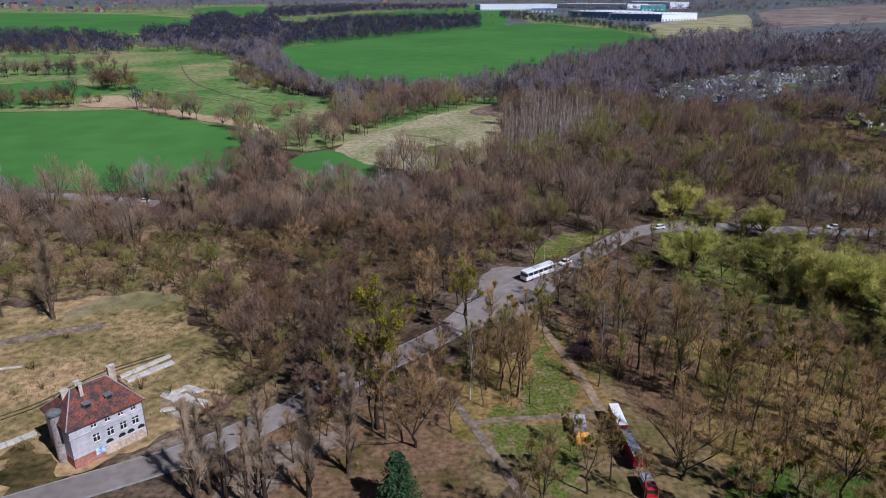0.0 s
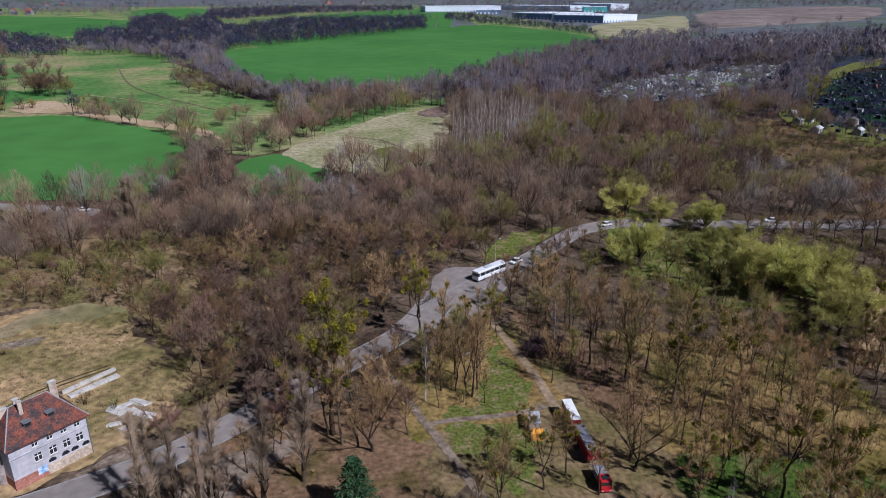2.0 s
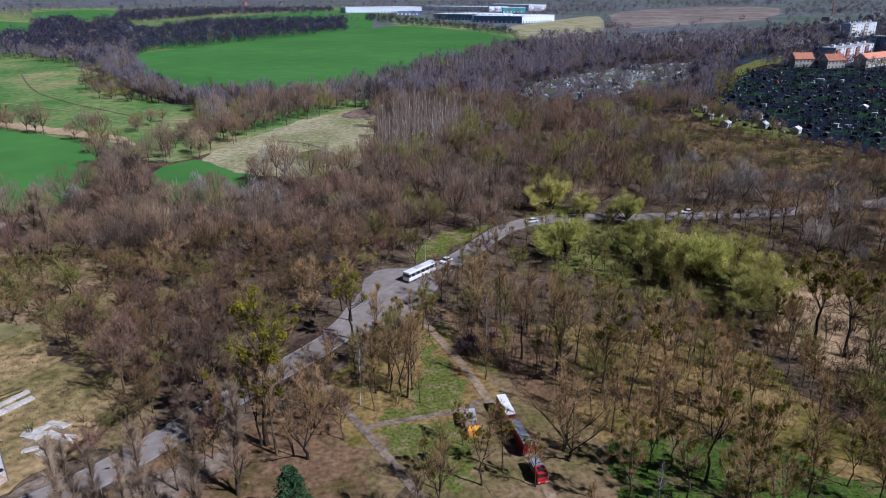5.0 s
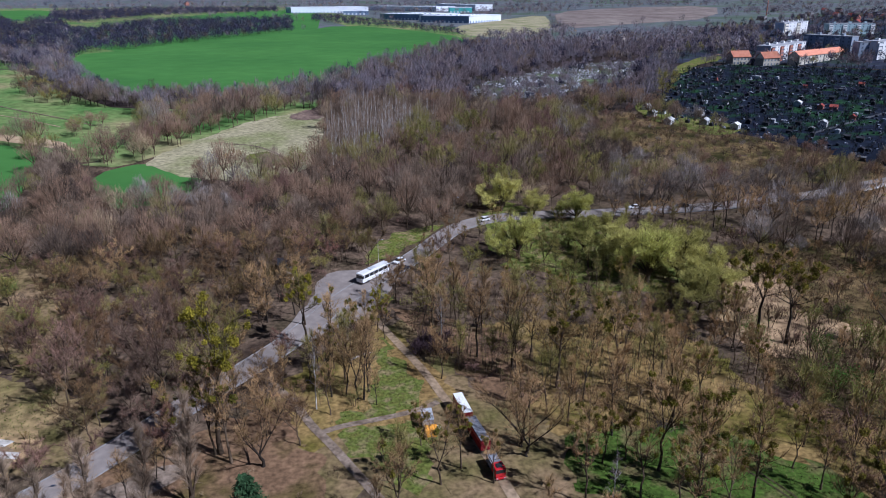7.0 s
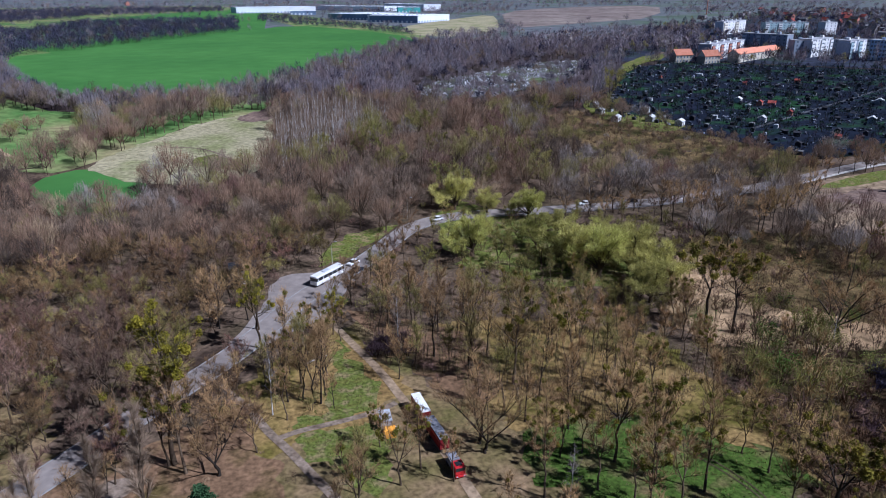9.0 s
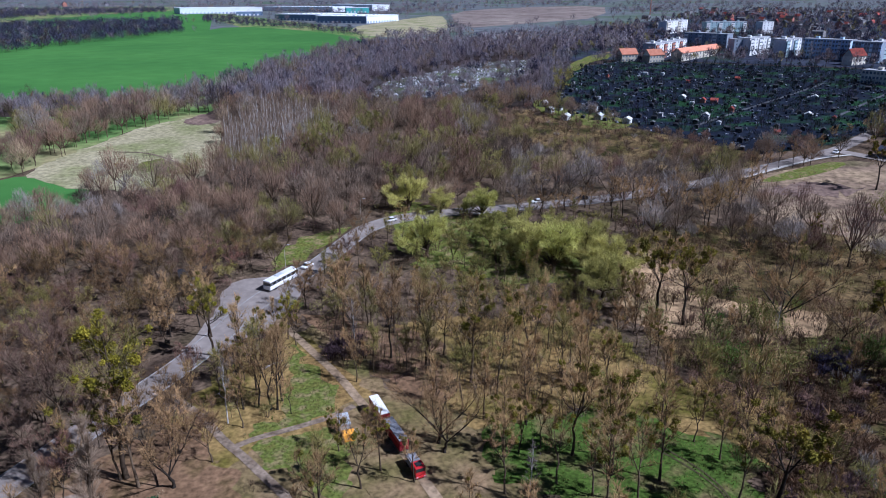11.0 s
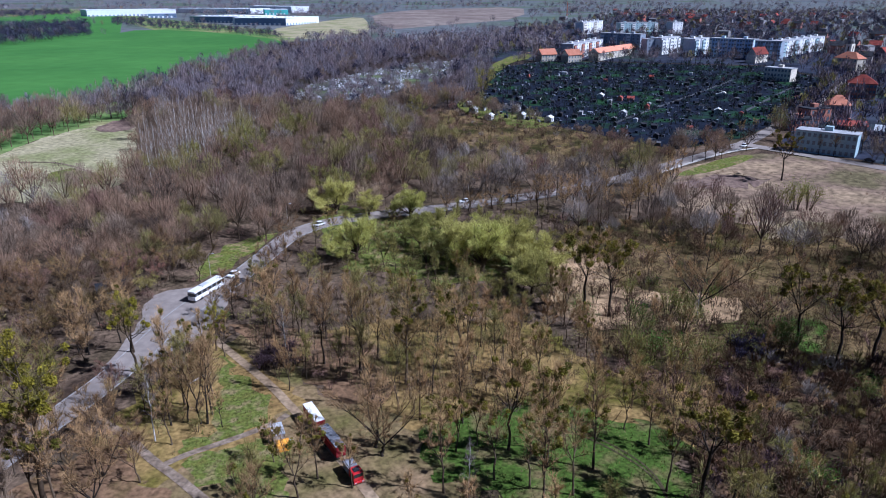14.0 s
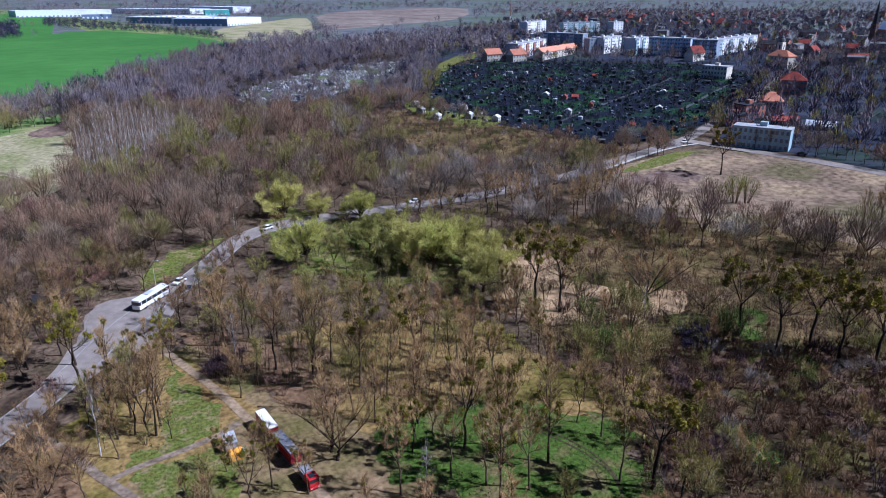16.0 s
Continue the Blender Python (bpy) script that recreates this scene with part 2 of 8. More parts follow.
def smooth_ring(pts, times=2):
    p = np.array(pts, float)
    for _ in range(times):
        q = np.roll(p, -1, 0)
        p = np.stack([0.75 * p + 0.25 * q, 0.25 * p + 0.75 * q], 1).reshape(-1, 2)
    return p


def smooth_line(pts, times=3):
    p = np.array(pts, float)
    for _ in range(times):
        a, b = p[:-1], p[1:]
        mid = np.stack([0.75 * a + 0.25 * b, 0.25 * a + 0.75 * b], 1).reshape(-1, 2)
        p = np.vstack([p[:1], mid[1:-1], p[-1:]])
    return p


def inside(ring, x, y):
    x, y = np.asarray(x, float), np.asarray(y, float)
    hit = np.zeros(x.shape, bool)
    a, b = ring, np.roll(ring, -1, 0)
    for (x0, y0), (x1, y1) in zip(a, b):
        if y0 != y1:
            hit ^= ((y0 > y) != (y1 > y)) & (x < (x1 - x0) * (y - y0) / (y1 - y0) + x0)
    return hit


def near_line(line, x, y):
    x, y = np.asarray(x, float), np.asarray(y, float)
    best = np.full(x.shape, 1e9)
    for (x0, y0), (x1, y1) in zip(line[:-1], line[1:]):
        dx, dy = x1 - x0, y1 - y0
        t = np.clip(((x - x0) * dx + (y - y0) * dy) / (dx * dx + dy * dy + 1e-9), 0, 1)
        best = np.minimum(best, np.hypot(x - x0 - t * dx, y - y0 - t * dy))
    return best


OPEN_RINGS, OPEN_LINES = [], []


def patch(name, pts, mat, k, label, category, clear=True, ragged=0.0, times=1):
    """A field, lawn or yard laid on the terrain."""
    ring = smooth_ring(pts, times)
    if ragged:
        fine = []
        for a, b in zip(ring, np.roll(ring, -1, 0)):
            n = max(1, int(np.hypot(*(b - a)) / max(1.3, 0.012 * np.hypot(*a))))
            fine += [a + (b - a) * i / n for i in range(n)]
        ring = np.array(fine)
        off = [(noise.noise(Vector((x * 0.21, y * 0.21, 1))) + 0.6 * noise.noise(Vector((x * 0.7, y * 0.7, 2))), noise.noise(Vector((x * 0.21, y * 0.21, 5))) + 0.6 * noise.noise(Vector((x * 0.7, y * 0.7, 7)))) for x, y in ring]
        ring = ring + np.array(off) * ragged * 2
    bm = bmesh.new()
    bm.faces.new([bm.verts.new((x, y, 0)) for x, y in ring])
    bmesh.ops.triangulate(bm, faces=bm.faces[:])
    for _ in range(7):
        es = [e for e in bm.edges if e.calc_length() > max(9, 0.07 * e.verts[0].co.length)]
        if not es:
            break
        bmesh.ops.subdivide_edges(bm, edges=es, cuts=1)
        bmesh.ops.triangulate(bm, faces=[f for f in bm.faces if len(f.verts) > 3])
    for v in bm.verts:
        v.co.z = lift(v.co.x, v.co.y, k)
    bmesh.ops.recalc_face_normals(bm, faces=bm.faces[:])
    if sum(f.normal.z for f in bm.faces) < 0:
        bmesh.ops.reverse_faces(bm, faces=bm.faces[:])
    if clear:
        OPEN_RINGS.append(ring)
    return tagged(part(name, bm, mat), label, category, kind="structure")


def ribbon(name, pts, width, mat, k, label, category, clear=1.0, widths=None, raised=0.0):
    """A road or path; raised gives it kerb-like sides."""
    line = smooth_line(pts)
    d = np.gradient(line, axis=0)
    nrm = np.stack([-d[:, 1], d[:, 0]], 1) / np.linalg.norm(d, axis=1, keepdims=True)
    w = np.interp(np.linspace(0, 1, len(line)), np.linspace(0, 1, len(widths)), widths) if widths else np.full(len(line), width)
    rows = [line + nrm * w[:, None] * s for s in (-0.5, -0.25, 0, 0.25, 0.5)]
    verts, faces, n = [], [], len(line)
    for r in rows:
        z = lift(r[:, 0], r[:, 1], k) + raised
        verts += [(x, y, zz) for (x, y), zz in zip(r, z)]
    for j in range(4):
        faces += [(j * n + i, j * n + i + 1, (j + 1) * n + i + 1, (j + 1) * n + i) for i in range(n - 1)]
    faces = [f[::-1] for f in faces]
    if raised:
        b = len(verts)
        for r in (rows[0], rows[-1]):
            verts += [(x, y, zz) for (x, y), zz in zip(r, lift(r[:, 0], r[:, 1], 0) - 0.05)]
        faces += [(i, i + 1, b + i + 1, b + i) for i in range(n - 1)]
        faces += [(4 * n + i + 1, 4 * n + i, b + n + i, b + n + i + 1) for i in range(n - 1)]
    if clear:
        OPEN_LINES.append((line, width / 2 + clear))
    return tagged(mesh_object(name, verts, faces, mat), label, category, kind="structure")


# ---------------------------------------------------------------- ground sheet
rings = np.unique(np.concatenate([np.geomspace(12, 5800, 150), RISE_R[1:-1]]))
az = np.radians(np.arange(0, 360, 2.0))
gv, gf, gm = [(0.0, 0.0, 0.0)], [], []
for r in rings:
    gv += [(r * math.sin(a), r * math.cos(a), float(np.interp(r, RISE_R, RISE_Z))) for a in az]
na = len(az)
for j in range(na):
    gf.append((0, 1 + (j + 1) % na, 1 + j))
    gm.append(0)
for i in range(len(rings) - 1):
    for j in range(na):
        a, b = 1 + i * na + j, 1 + i * na + (j + 1) % na
        gf.append((a, b, b + na, a + na))
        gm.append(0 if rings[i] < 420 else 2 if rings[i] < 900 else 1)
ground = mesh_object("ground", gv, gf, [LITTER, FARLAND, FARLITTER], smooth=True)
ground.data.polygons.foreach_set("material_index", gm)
tagged(ground, "leaf-strewn brown valley floor rising to farmland", "ground", kind="structure")

# ---------------------------------------------------------------- fields and open land
patch("field_1", [(-294.3, 388.4), (-254.6, 396.4), (-219.5, 403.9), (-182.9, 411.3), (-154.9, 389.9), (-126.3, 370.6), (-99.3, 343.5), (-93.4, 311.3), (-89.2, 282.9), (-89.4, 260.1), (-103.9, 251.2), (-130, 252.2), (-168, 251.4), (-196, 248.8)], CROP, 2, "bright green winter wheat field beside bare woods", "field", ragged=0.8)
patch("field_2", [(-69.2, 295.5), (-63.0, 308.6), (-51.4, 315.6), (-37.8, 309.5), (-26.5, 293.4), (-25.0, 280.2), (-28.8, 269.5), (-37.7, 261.6), (-47.7, 254.2), (-56.3, 259.4), (-64.0, 278.9)], CROP, 2, "small bright green wheat field behind trees", "field", ragged=0.8)
patch("field_3", [(-183.8, 790.1), (-135.7, 844.4), (-63.1, 966.4), (59.6, 1124.1), (158.3, 1323.6), (248.3, 1137.3), (283.8, 891.1), (189.5, 727.1), (95.3, 602.2), (45.1, 521), (-5, 471.5), (-49.7, 458.4), (-86, 486.1), (-127.8, 578.2)], CROP, 2, "large rolling green wheat field by birch wood", "field")
patch("meadow_1", [(-330, 640), (-305, 700), (-249, 722), (-176, 605), (-113, 474), (-82, 452), (-67, 422), (-87, 400), (-101, 350), (-164, 412), (-212, 470), (-290, 520)], MEADOW, 2, "yellow-green damp meadow with tractor tracks", "meadow", ragged=1.5)
patch("meadow_2", [(-52.6, 317.6), (-27.8, 360.2), (-7.6, 398.4), (38.5, 428), (33.3, 378.2), (25.7, 318.3), (21.1, 296.8), (3.9, 280.3), (-20, 282.9), (-41.2, 299.8)], PALESTRAW, 3, "pale straw-coloured unmown meadow between woods", "meadow", ragged=1.5)
patch("field_4", [(-648.4, 815.7), (-1479.6, 1890.4), (-1064, 1940), (-565, 1631.8), (-424.2, 1233.6), (-421.4, 1002.5), (-550.5, 1022.5), (-614.6, 995.3)], CROP, 2, "distant green wheat field below a village", "field")
patch("field_5", [(-859.1, 2492.2), (-662.3, 2722.4), (-467.6, 1966.8), (-435.8, 1626), (-611.6, 1788.6)], CROP, 2, "far strip of green field among woods", "field")
patch("field_6", [(-237.4, 1028), (-228.5, 1307.2), (-196.4, 1762.5), (-40.1, 2281.9), (213.4, 2548.2), (123.7, 1287.2), (57, 1042.4), (-57.5, 877), (-119.8, 782.1), (-179.7, 898.4)], CROP, 2, "far green field strip behind dark woods", "field", clear=False)
patch("far_pasture", [(-546.5, 683.6), (-1908.7, 2445.4), (-1278, 2820), (-707.8, 3008.5), (293.6, 3213.6), (120.2, 1250.2), (-111.6, 767.8), (-154.6, 637.7), (-275.4, 716.1)], MEADOW, 1, "far green pastures between wood belts", "pasture", clear=False)
patch("meadow_green", [(-11.0, 311.0), (-1.4, 301.2), (8.8, 294.8), (14.4, 301.9), (9.3, 314.4), (2.3, 322.2), (-6.2, 322.7)], LAWN, 4.5, "greener damp patch in the pale meadow", "meadow", clear=False, ragged=2.5)
patch("damp_grass", [(-568.8, 712.6), (-267.2, 741.4), (-194.4, 671.1), (-99.9, 467), (-51.5, 441.5), (2.6, 457.8), (43.7, 504.7), (38.5, 428), (-7.6, 398.4), (-27.8, 360.2), (-52.6, 317.6), (-65.9, 310.4), (-94.6, 331.2), (-99.3, 343.5), (-126.3, 370.6), (-154.9, 389.9), (-182.9, 411.3), (-318.1, 386.4)], MEADOW, 1, "damp yellow-green grass along field edges", "meadow", clear=False)
patch("soil_strip", [(-231.3, 439.9), (-219.2, 462.5), (-197.3, 446.0), (-167.0, 413.8), (-137.5, 395.5), (-110.6, 380.1), (-85.8, 355.8), (-82.3, 340.0), (-105.4, 360.9), (-135.9, 380.9), (-165.0, 399.6), (-190.2, 416.4), (-215.7, 415.1)], SOIL, 4, "tan strip of dead reeds along the wheat", "field edge", ragged=1.5)
patch("cemetery_ground", [(136, 467), (178, 515), (292, 590), (347, 582), (281, 490), (180, 427), (142, 438)], CEMGROUND, 2, "grassy cemetery clearing with pale graves", "cemetery", clear=False)
CEMETERY = np.array([(136, 467), (178, 515), (292, 590), (347, 582), (281, 490), (180, 427), (142, 438)], float)
patch("allotment_ground", [(224, 369), (349, 520), (416, 541), (541, 398), (513, 324), (353, 241), (294, 222), (250, 222), (245, 240), (232, 306), (221, 323)], GARDEN, 2, "dug allotment ground darkened for cloud shade", "allotments", times=0)
patch("meadow_3", [(205, 190), (230, 200), (258, 200), (279, 194), (290, 170), (300, 128), (300, 60), (225, 70), (212, 110), (200, 135), (186, 160)], STREETMEADOW, 3, "wide straw-coloured meadow beside the street", "meadow", ragged=1.5)
patch("waste_ground", [(-160, 150), (-111, 158), (-94, 166), (-72, 169), (-59, 146), (-43.2, 134), (-44.7, 122), (-46, 112), (-53, 105), (-66, 92), (-95, 80), (-150, 90)], WASTE, 2, "dry yellowish waste ground of an old railway yard", "waste ground", ragged=1.2)
patch("lawn_1", [(21.7, 146.4), (25.5, 132), (28.2, 121.4), (26.5, 113.7), (15.8, 112.4), (7.1, 111.9), (6.5, 114), (13.4, 115.5), (18, 121), (20, 133)], LAWN, 3, "patchy green lawn between park paths", "lawn", ragged=1.5)
patch("lawn_2", [(8.8, 108.8), (24.1, 109.9), (25, 101), (20, 88), (14.6, 93.6), (11.5, 101)], LAWN, 3, "worn green lawn beside a path", "lawn", ragged=1.5)
patch("lawn_3", [(46.9, 98.5), (64.1, 95.7), (76.4, 88.7), (90, 75.2), (85.5, 66.8), (80, 50), (46.5, 70.3)], BRIGHTLAWN, 3, "fresh green glade under tall bare trees", "lawn", clear=False, ragged=2.8)
patch("lawn_4", [(24, 186), (40, 197), (52, 212), (60, 216), (45, 214), (30, 203)], LAWN, 3, "green roadside verge on a bend", "verge", ragged=1.2)

# ---------------------------------------------------------------- roads and paths
MAIN_ROAD = [(-110, 66), (-76.3, 83), (-59.8, 92.3), (-48, 98.6), (-38.2, 105.7), (-25.8, 118.6), (-17.6, 128), (-8.3, 136.8), (0.7, 146.4), (8, 156), (15, 167), (25, 177), (39, 188), (51, 201), (61, 212), (75, 216), (89, 215), (117, 209), (140, 205), (154, 203), (192, 201), (224, 205), (252, 207), (283, 212), (325, 228), (407, 258), (483, 291), (624, 357)]
STREET = smooth_line(MAIN_ROAD[23:])
ribbon("road_main", MAIN_ROAD, 6.4, ASPHALT, 5, "pale worn asphalt road through the woods", "road", clear=1.6)
ribbon("road_junction", [(2, 148), (10, 158), (20, 170), (32, 180)], 15, ASPHALT, 4.5, "wide worn asphalt junction", "road", clear=1.0, widths=[9, 16, 15, 8])
patch("road_apron", [(4.5, 155), (8.9, 169.6), (11.5, 185), (19.6, 186.4), (27.7, 185), (34.1, 182), (30.3, 170.5), (24.9, 162.0), (18.7, 154.6), (10, 150)], ASPHALT, 4.2, "broad worn asphalt apron at the junction", "road", ragged=0.6)
ribbon("road_cross", [(283, 212), (288, 188), (294, 156), (298, 126), (303, 60)], 7, ASPHALT, 5.2, "side street along the dry meadow", "road", clear=3.0)
ribbon("road_far", [(-230, 236), (-162, 241), (-146, 245), (-126, 243), (-103, 238)], 7, ASPHALT, 5, "grey road beyond the woods", "road", clear=4.0)
ribbon("path_1", [(-4, 132), (1.2, 121.6), (3.8, 112.5), (6.7, 106.1), (9.3, 98.8), (11.3, 93.6), (14, 86), (17, 74)], 1.7, PAVING, 4, "broken pale asphalt park path", "path")
ribbon("path_2", [(20, 163), (23, 155), (26.1, 140.2), (29.3, 125.8), (30.5, 114.8), (33, 100), (34, 80)], 1.9, GRAVEL, 4, "sandy park path", "path")
ribbon("path_3", [(5.0, 109.5), (9, 110.8), (15.6, 111.1), (24.4, 112.0), (29, 114)], 1.5, PAVING, 4.2, "narrow grey footpath across the lawn", "path")
ribbon("yard_track", [(-130, 128), (-103, 141), (-94, 147), (-83, 151)], 3.5, PAVING, 4, "grey track across the railway yard", "track")
patch("forecourt", [(-38, 84), (-36.2, 99.8), (-29.4, 104.6), (-19.5, 108.0), (-17, 104), (-26, 98), (-28, 88)], PAVING, 3.5, "cracked asphalt forecourt under trees", "forecourt")

patch("field_7", [(308.4, 1162), (495, 1411.4), (723.3, 1721.4), (535.4, 1233.6), (420.4, 981.8), (293.2, 909.7)], PALESTRAW, 2, "pale grey-green fallow field by the warehouses", "field")
patch("quarry_ground", [(823.3, 1891), (1200.7, 2308), (1736.7, 2430.7), (959.5, 1333.6), (637.1, 1161.6), (481.7, 1077.6)], QUARRY, 2, "bare brown earthworks in the distance", "earthworks")
patch("dry_clearing", [(129.6, 162.3), (138.6, 154.8), (134, 138), (128.2, 126), (140.9, 116.9), (149.7, 104), (138.6, 97.9), (119.3, 104.8), (103.5, 114.2), (101.6, 125.3)], STRAW, 2, "straw-coloured clearing below mistletoe trees", "clearing", ragged=1.6, clear=False)
patch("verge", [(215, 194.6), (262.5, 201.1), (270.7, 195), (252.3, 189.8), (224, 188.8)], LAWN, 4, "green verge along the street", "verge")
patch("bank", [(-96.0, 154.5), (-93.3, 161.9), (-88.2, 167.0), (-81.4, 168.9), (-71.8, 168.3), (-69.3, 163.9), (-75.1, 160.5), (-83.0, 160.2), (-88.6, 156.6), (-91.9, 151.9)], DRY, 3, "bleached straw bank at the yard's edge", "bank", ragged=1.6)
patch("clearing_litter", [(-39.2, 73.7), (-40.3, 89.7), (-38.7, 101.4), (-28.7, 111.7), (-16.1, 115.5), (-5.2, 121.6), (1.7, 115.4), (6.6, 86.9), (8.2, 73.5)], PINKLITTER, 1.5, "brown leaf-strewn park floor", "park floor", ragged=1.2)
patch("glade_litter", [(24.9, 113.3), (30.8, 116.2), (40, 113.2), (47.9, 107.6), (42.2, 86.7), (19.1, 86.9)], PARKGRASS, 1.6, "trampled yellowish grass round parked trailers", "clearing", ragged=1.3)

patch("field_8", [(-365.5, 458), (-316.8, 500.4), (-271.8, 532.6), (-227.8, 529.6), (-214.1, 481.8), (-236.8, 452.5), (-265, 413.8), (-315.8, 391.8)], CROP, 2, "narrow green field behind a tree row", "field", ragged=1.0)
# road edge lines and the dashed centre line
edge = smooth_line(MAIN_ROAD)
d = np.gradient(edge, axis=0)
side = np.stack([-d[:, 1], d[:, 0]], 1) / np.linalg.norm(d, axis=1, keepdims=True)
ROADPAINT = material("worn road paint", (0.6, 0.6, 0.58), (0.75, 0.75, 0.72), 0.5, 2.0, vary=0.2)
cum = np.concatenate([[0], np.cumsum(np.hypot(*np.diff(edge, axis=0).T))])
lv, lf = [], []
for s0 in np.arange(285, 400, 9.0):
    q = [np.array([np.interp(s0 + e, cum, edge[:, 0]), np.interp(s0 + e, cum, edge[:, 1])]) for e in (0, 4.5)]
    t = (q[1] - q[0]) / np.hypot(*(q[1] - q[0]))
    nn = np.array([-t[1], t[0]]) * 0.09
    b = len(lv)
    lv += [(*(p + sgn * nn), float(lift(*p, 5.6)) + 0.03) for p, sgn in ((q[0], -1), (q[0], 1), (q[1], 1), (q[1], -1))]
    lf.append((b, b + 3, b + 2, b + 1))
tagged(mesh_object("road_markings", lv, lf, ROADPAINT), "faded white dashes along the road", "road marking", kind="structure")
for k, off in enumerate((-3.32, 3.32)):
    pts = (edge + side * off)[::4]
    ribbon("kerb_%d" % (k + 1), [tuple(p) for p in pts[(pts[:, 0] > -95) & (pts[:, 0] < 300)]], 0.2, KERB, 5, "pale concrete kerb of the road", "kerb", clear=0, raised=0.09)

patch("scrub_ground", [(139.6, 176.7), (182.5, 159.7), (259.5, 107.1), (276, 82.1), (184.2, 48.2), (151.2, 69.7), (120.6, 77.8), (96.7, 96.9), (108.2, 133.7)], SCRUBLAND, 1, "tussocky straw and moss scrubland", "scrubland", clear=False, ragged=2.0)
patch("heath_patch", [(210.8, 186), (223.4, 188.3), (240.2, 181.6), (244, 170.3), (232.5, 165.6), (211.9, 172.3)], HEATH, 5, "purple-brown dead weeds in the meadow", "meadow", clear=False, ragged=5.0)
patch("red_bank", [(12.9, 397), (22.5, 423.2), (33.3, 423.9), (37.8, 404.2), (27.2, 391.5)], HEATH, 5, "rust-brown dead bracken at the wood edge", "bracken", ragged=1.5)

patch("town_ground", [(330, 570), (420, 548), (548, 402), (520, 322), (420, 268), (640, 375), (1400, 900), (1500, 1500), (700, 1000)], TOWNLAND, 1, "streets and gardens of the town, darkened for cloud shade and haze", "town ground", clear=False, times=0)
ribbon("pavement", [(215.0, 199.5), (237.9, 203.1), (269.0, 206.2), (282.2, 203.8)], 1.6, CONCRETE, 6, "pale footway beside the street verge", "pavement", clear=0)
patch("park_ground", [(300, 205), (302, 60), (420, 40), (900, 260), (640, 352), (420, 256), (330, 222)], TOWNLAND, 1, "dark green gardens beside the street, toned for shade and haze", "gardens", clear=False, times=0)
patch("allotment_lawn", [(220.8, 382.2), (247.3, 402.4), (232.9, 361.9), (230.2, 342.1), (242.5, 325.1), (244.7, 304.9), (222.0, 292.0), (214.9, 302.6), (215.7, 323.1), (208.3, 338.4)], LAWN, 4, "green allotment lawn at the gardens' edge", "lawn", clear=False, ragged=1.0)

ribbon("embankment_track", [(238.3, 412.7), (264.5, 441.7), (298.2, 477.2), (351.7, 530.0), (409.1, 581.8), (451.1, 616.0)], 3.6, WASTE, 4, "tan grassy track beside the allotments", "track", clear=1.5)
patch("embankment_grass", [(328.3, 512.0), (388.0, 575.2), (447.2, 610.5), (416.7, 563.8), (376.9, 544.5), (330.7, 493.8)], LAWN, 5, "green grass beside the track", "grass", ragged=1.5)
patch("house_yard", [(-64.7, 94.6), (-58.2, 96), (-54.1, 102.3), (-47.5, 106.4), (-44, 102.2), (-52.7, 96.5), (-59.6, 92.8), (-62.8, 91.7)], PAVING, 3, "gritty grey yard before the house", "yard", ragged=0.5)

ribbon("meadow_ditch", [(-18.6, 343.8), (-6.0, 338.7), (2.5, 326.2), (9.1, 310.7), (14.1, 297.6)], 0.9, HEATH, 6, "dark overgrown ditch across the meadow", "ditch", clear=0)
ribbon("tractor_track", [(-241.8, 650.7), (-208.9, 568.4), (-180.4, 509.4), (-145.1, 465.9), (-110.2, 430.8), (-87.1, 403.6)], 0.9, HEATH, 5, "dark wheel track through the damp meadow", "track", clear=0)
ribbon("tractor_track_2", [(-204.6, 482.3), (-171.2, 464.9), (-137.5, 440.1), (-103.6, 403.3)], 1.1, DRY, 5, "pale straw track through the meadow", "track", clear=0)
for k, off in enumerate((-0.72, 0.72)):
    ribbon("rail_%d" % (k + 1), [(x + off * 0.6, y - off * 0.8) for x, y in ((-85.1, 111.7), (-80.7, 115.5), (-77.7, 120.3), (-73.3, 128.3), (-63.1, 136.6))], 0.13, RUT, 6, "rusty disused rail in dry grass", "rail", clear=0, raised=0.08)
patch("house_brush", [(-80.0, 103.2), (-76.3, 105.7), (-70.9, 101.6), (-64.2, 94.6), (-60.8, 91.5), (-65.6, 88.5), (-71.1, 88.6)], SCRUBLAND, 3.5, "dark brushy ground beside the house", "waste ground", clear=False, ragged=1.6)
patch("rubble_bed", [(-56.1, 116.7), (-55.2, 121.9), (-51, 123.2), (-47.3, 117.3), (-48.1, 112.8), (-53, 112.8)], GRAVEL, 4, "pale crushed concrete under rubble", "rubble bed", ragged=1.0)
MEADOWRING = np.array([(188, 160), (210, 186), (250, 192), (270, 178), (288, 150), (294, 70), (226, 74), (202, 135)])
for k, off in enumerate((-0.75, 0.75)):
    ribbon("wheel_track_%d" % (k + 1), [(x + off * 0.6, y + off * 0.8) for x, y in ((68.8, 89.2), (73.6, 83.9), (76.5, 76.1), (77.9, 68.5), (76.6, 62.9), (74.3, 59.6))], 0.34, RUT, 6, "dark wheel rut across the glade", "track", clear=0)
patch("camp_grass", [(-6.0, 97.0), (3.6, 113.5), (16.6, 135.9), (28.4, 156.0), (33.5, 141.3), (36.8, 116.5), (44.4, 107.3), (55.5, 102.4), (62.4, 96.9), (58.9, 87.1), (50.9, 77.2), (37.9, 79.3)], PARKGRASS, 1.2, "mossy straw grass round the trailers and paths", "grass", clear=False, ragged=2.0)
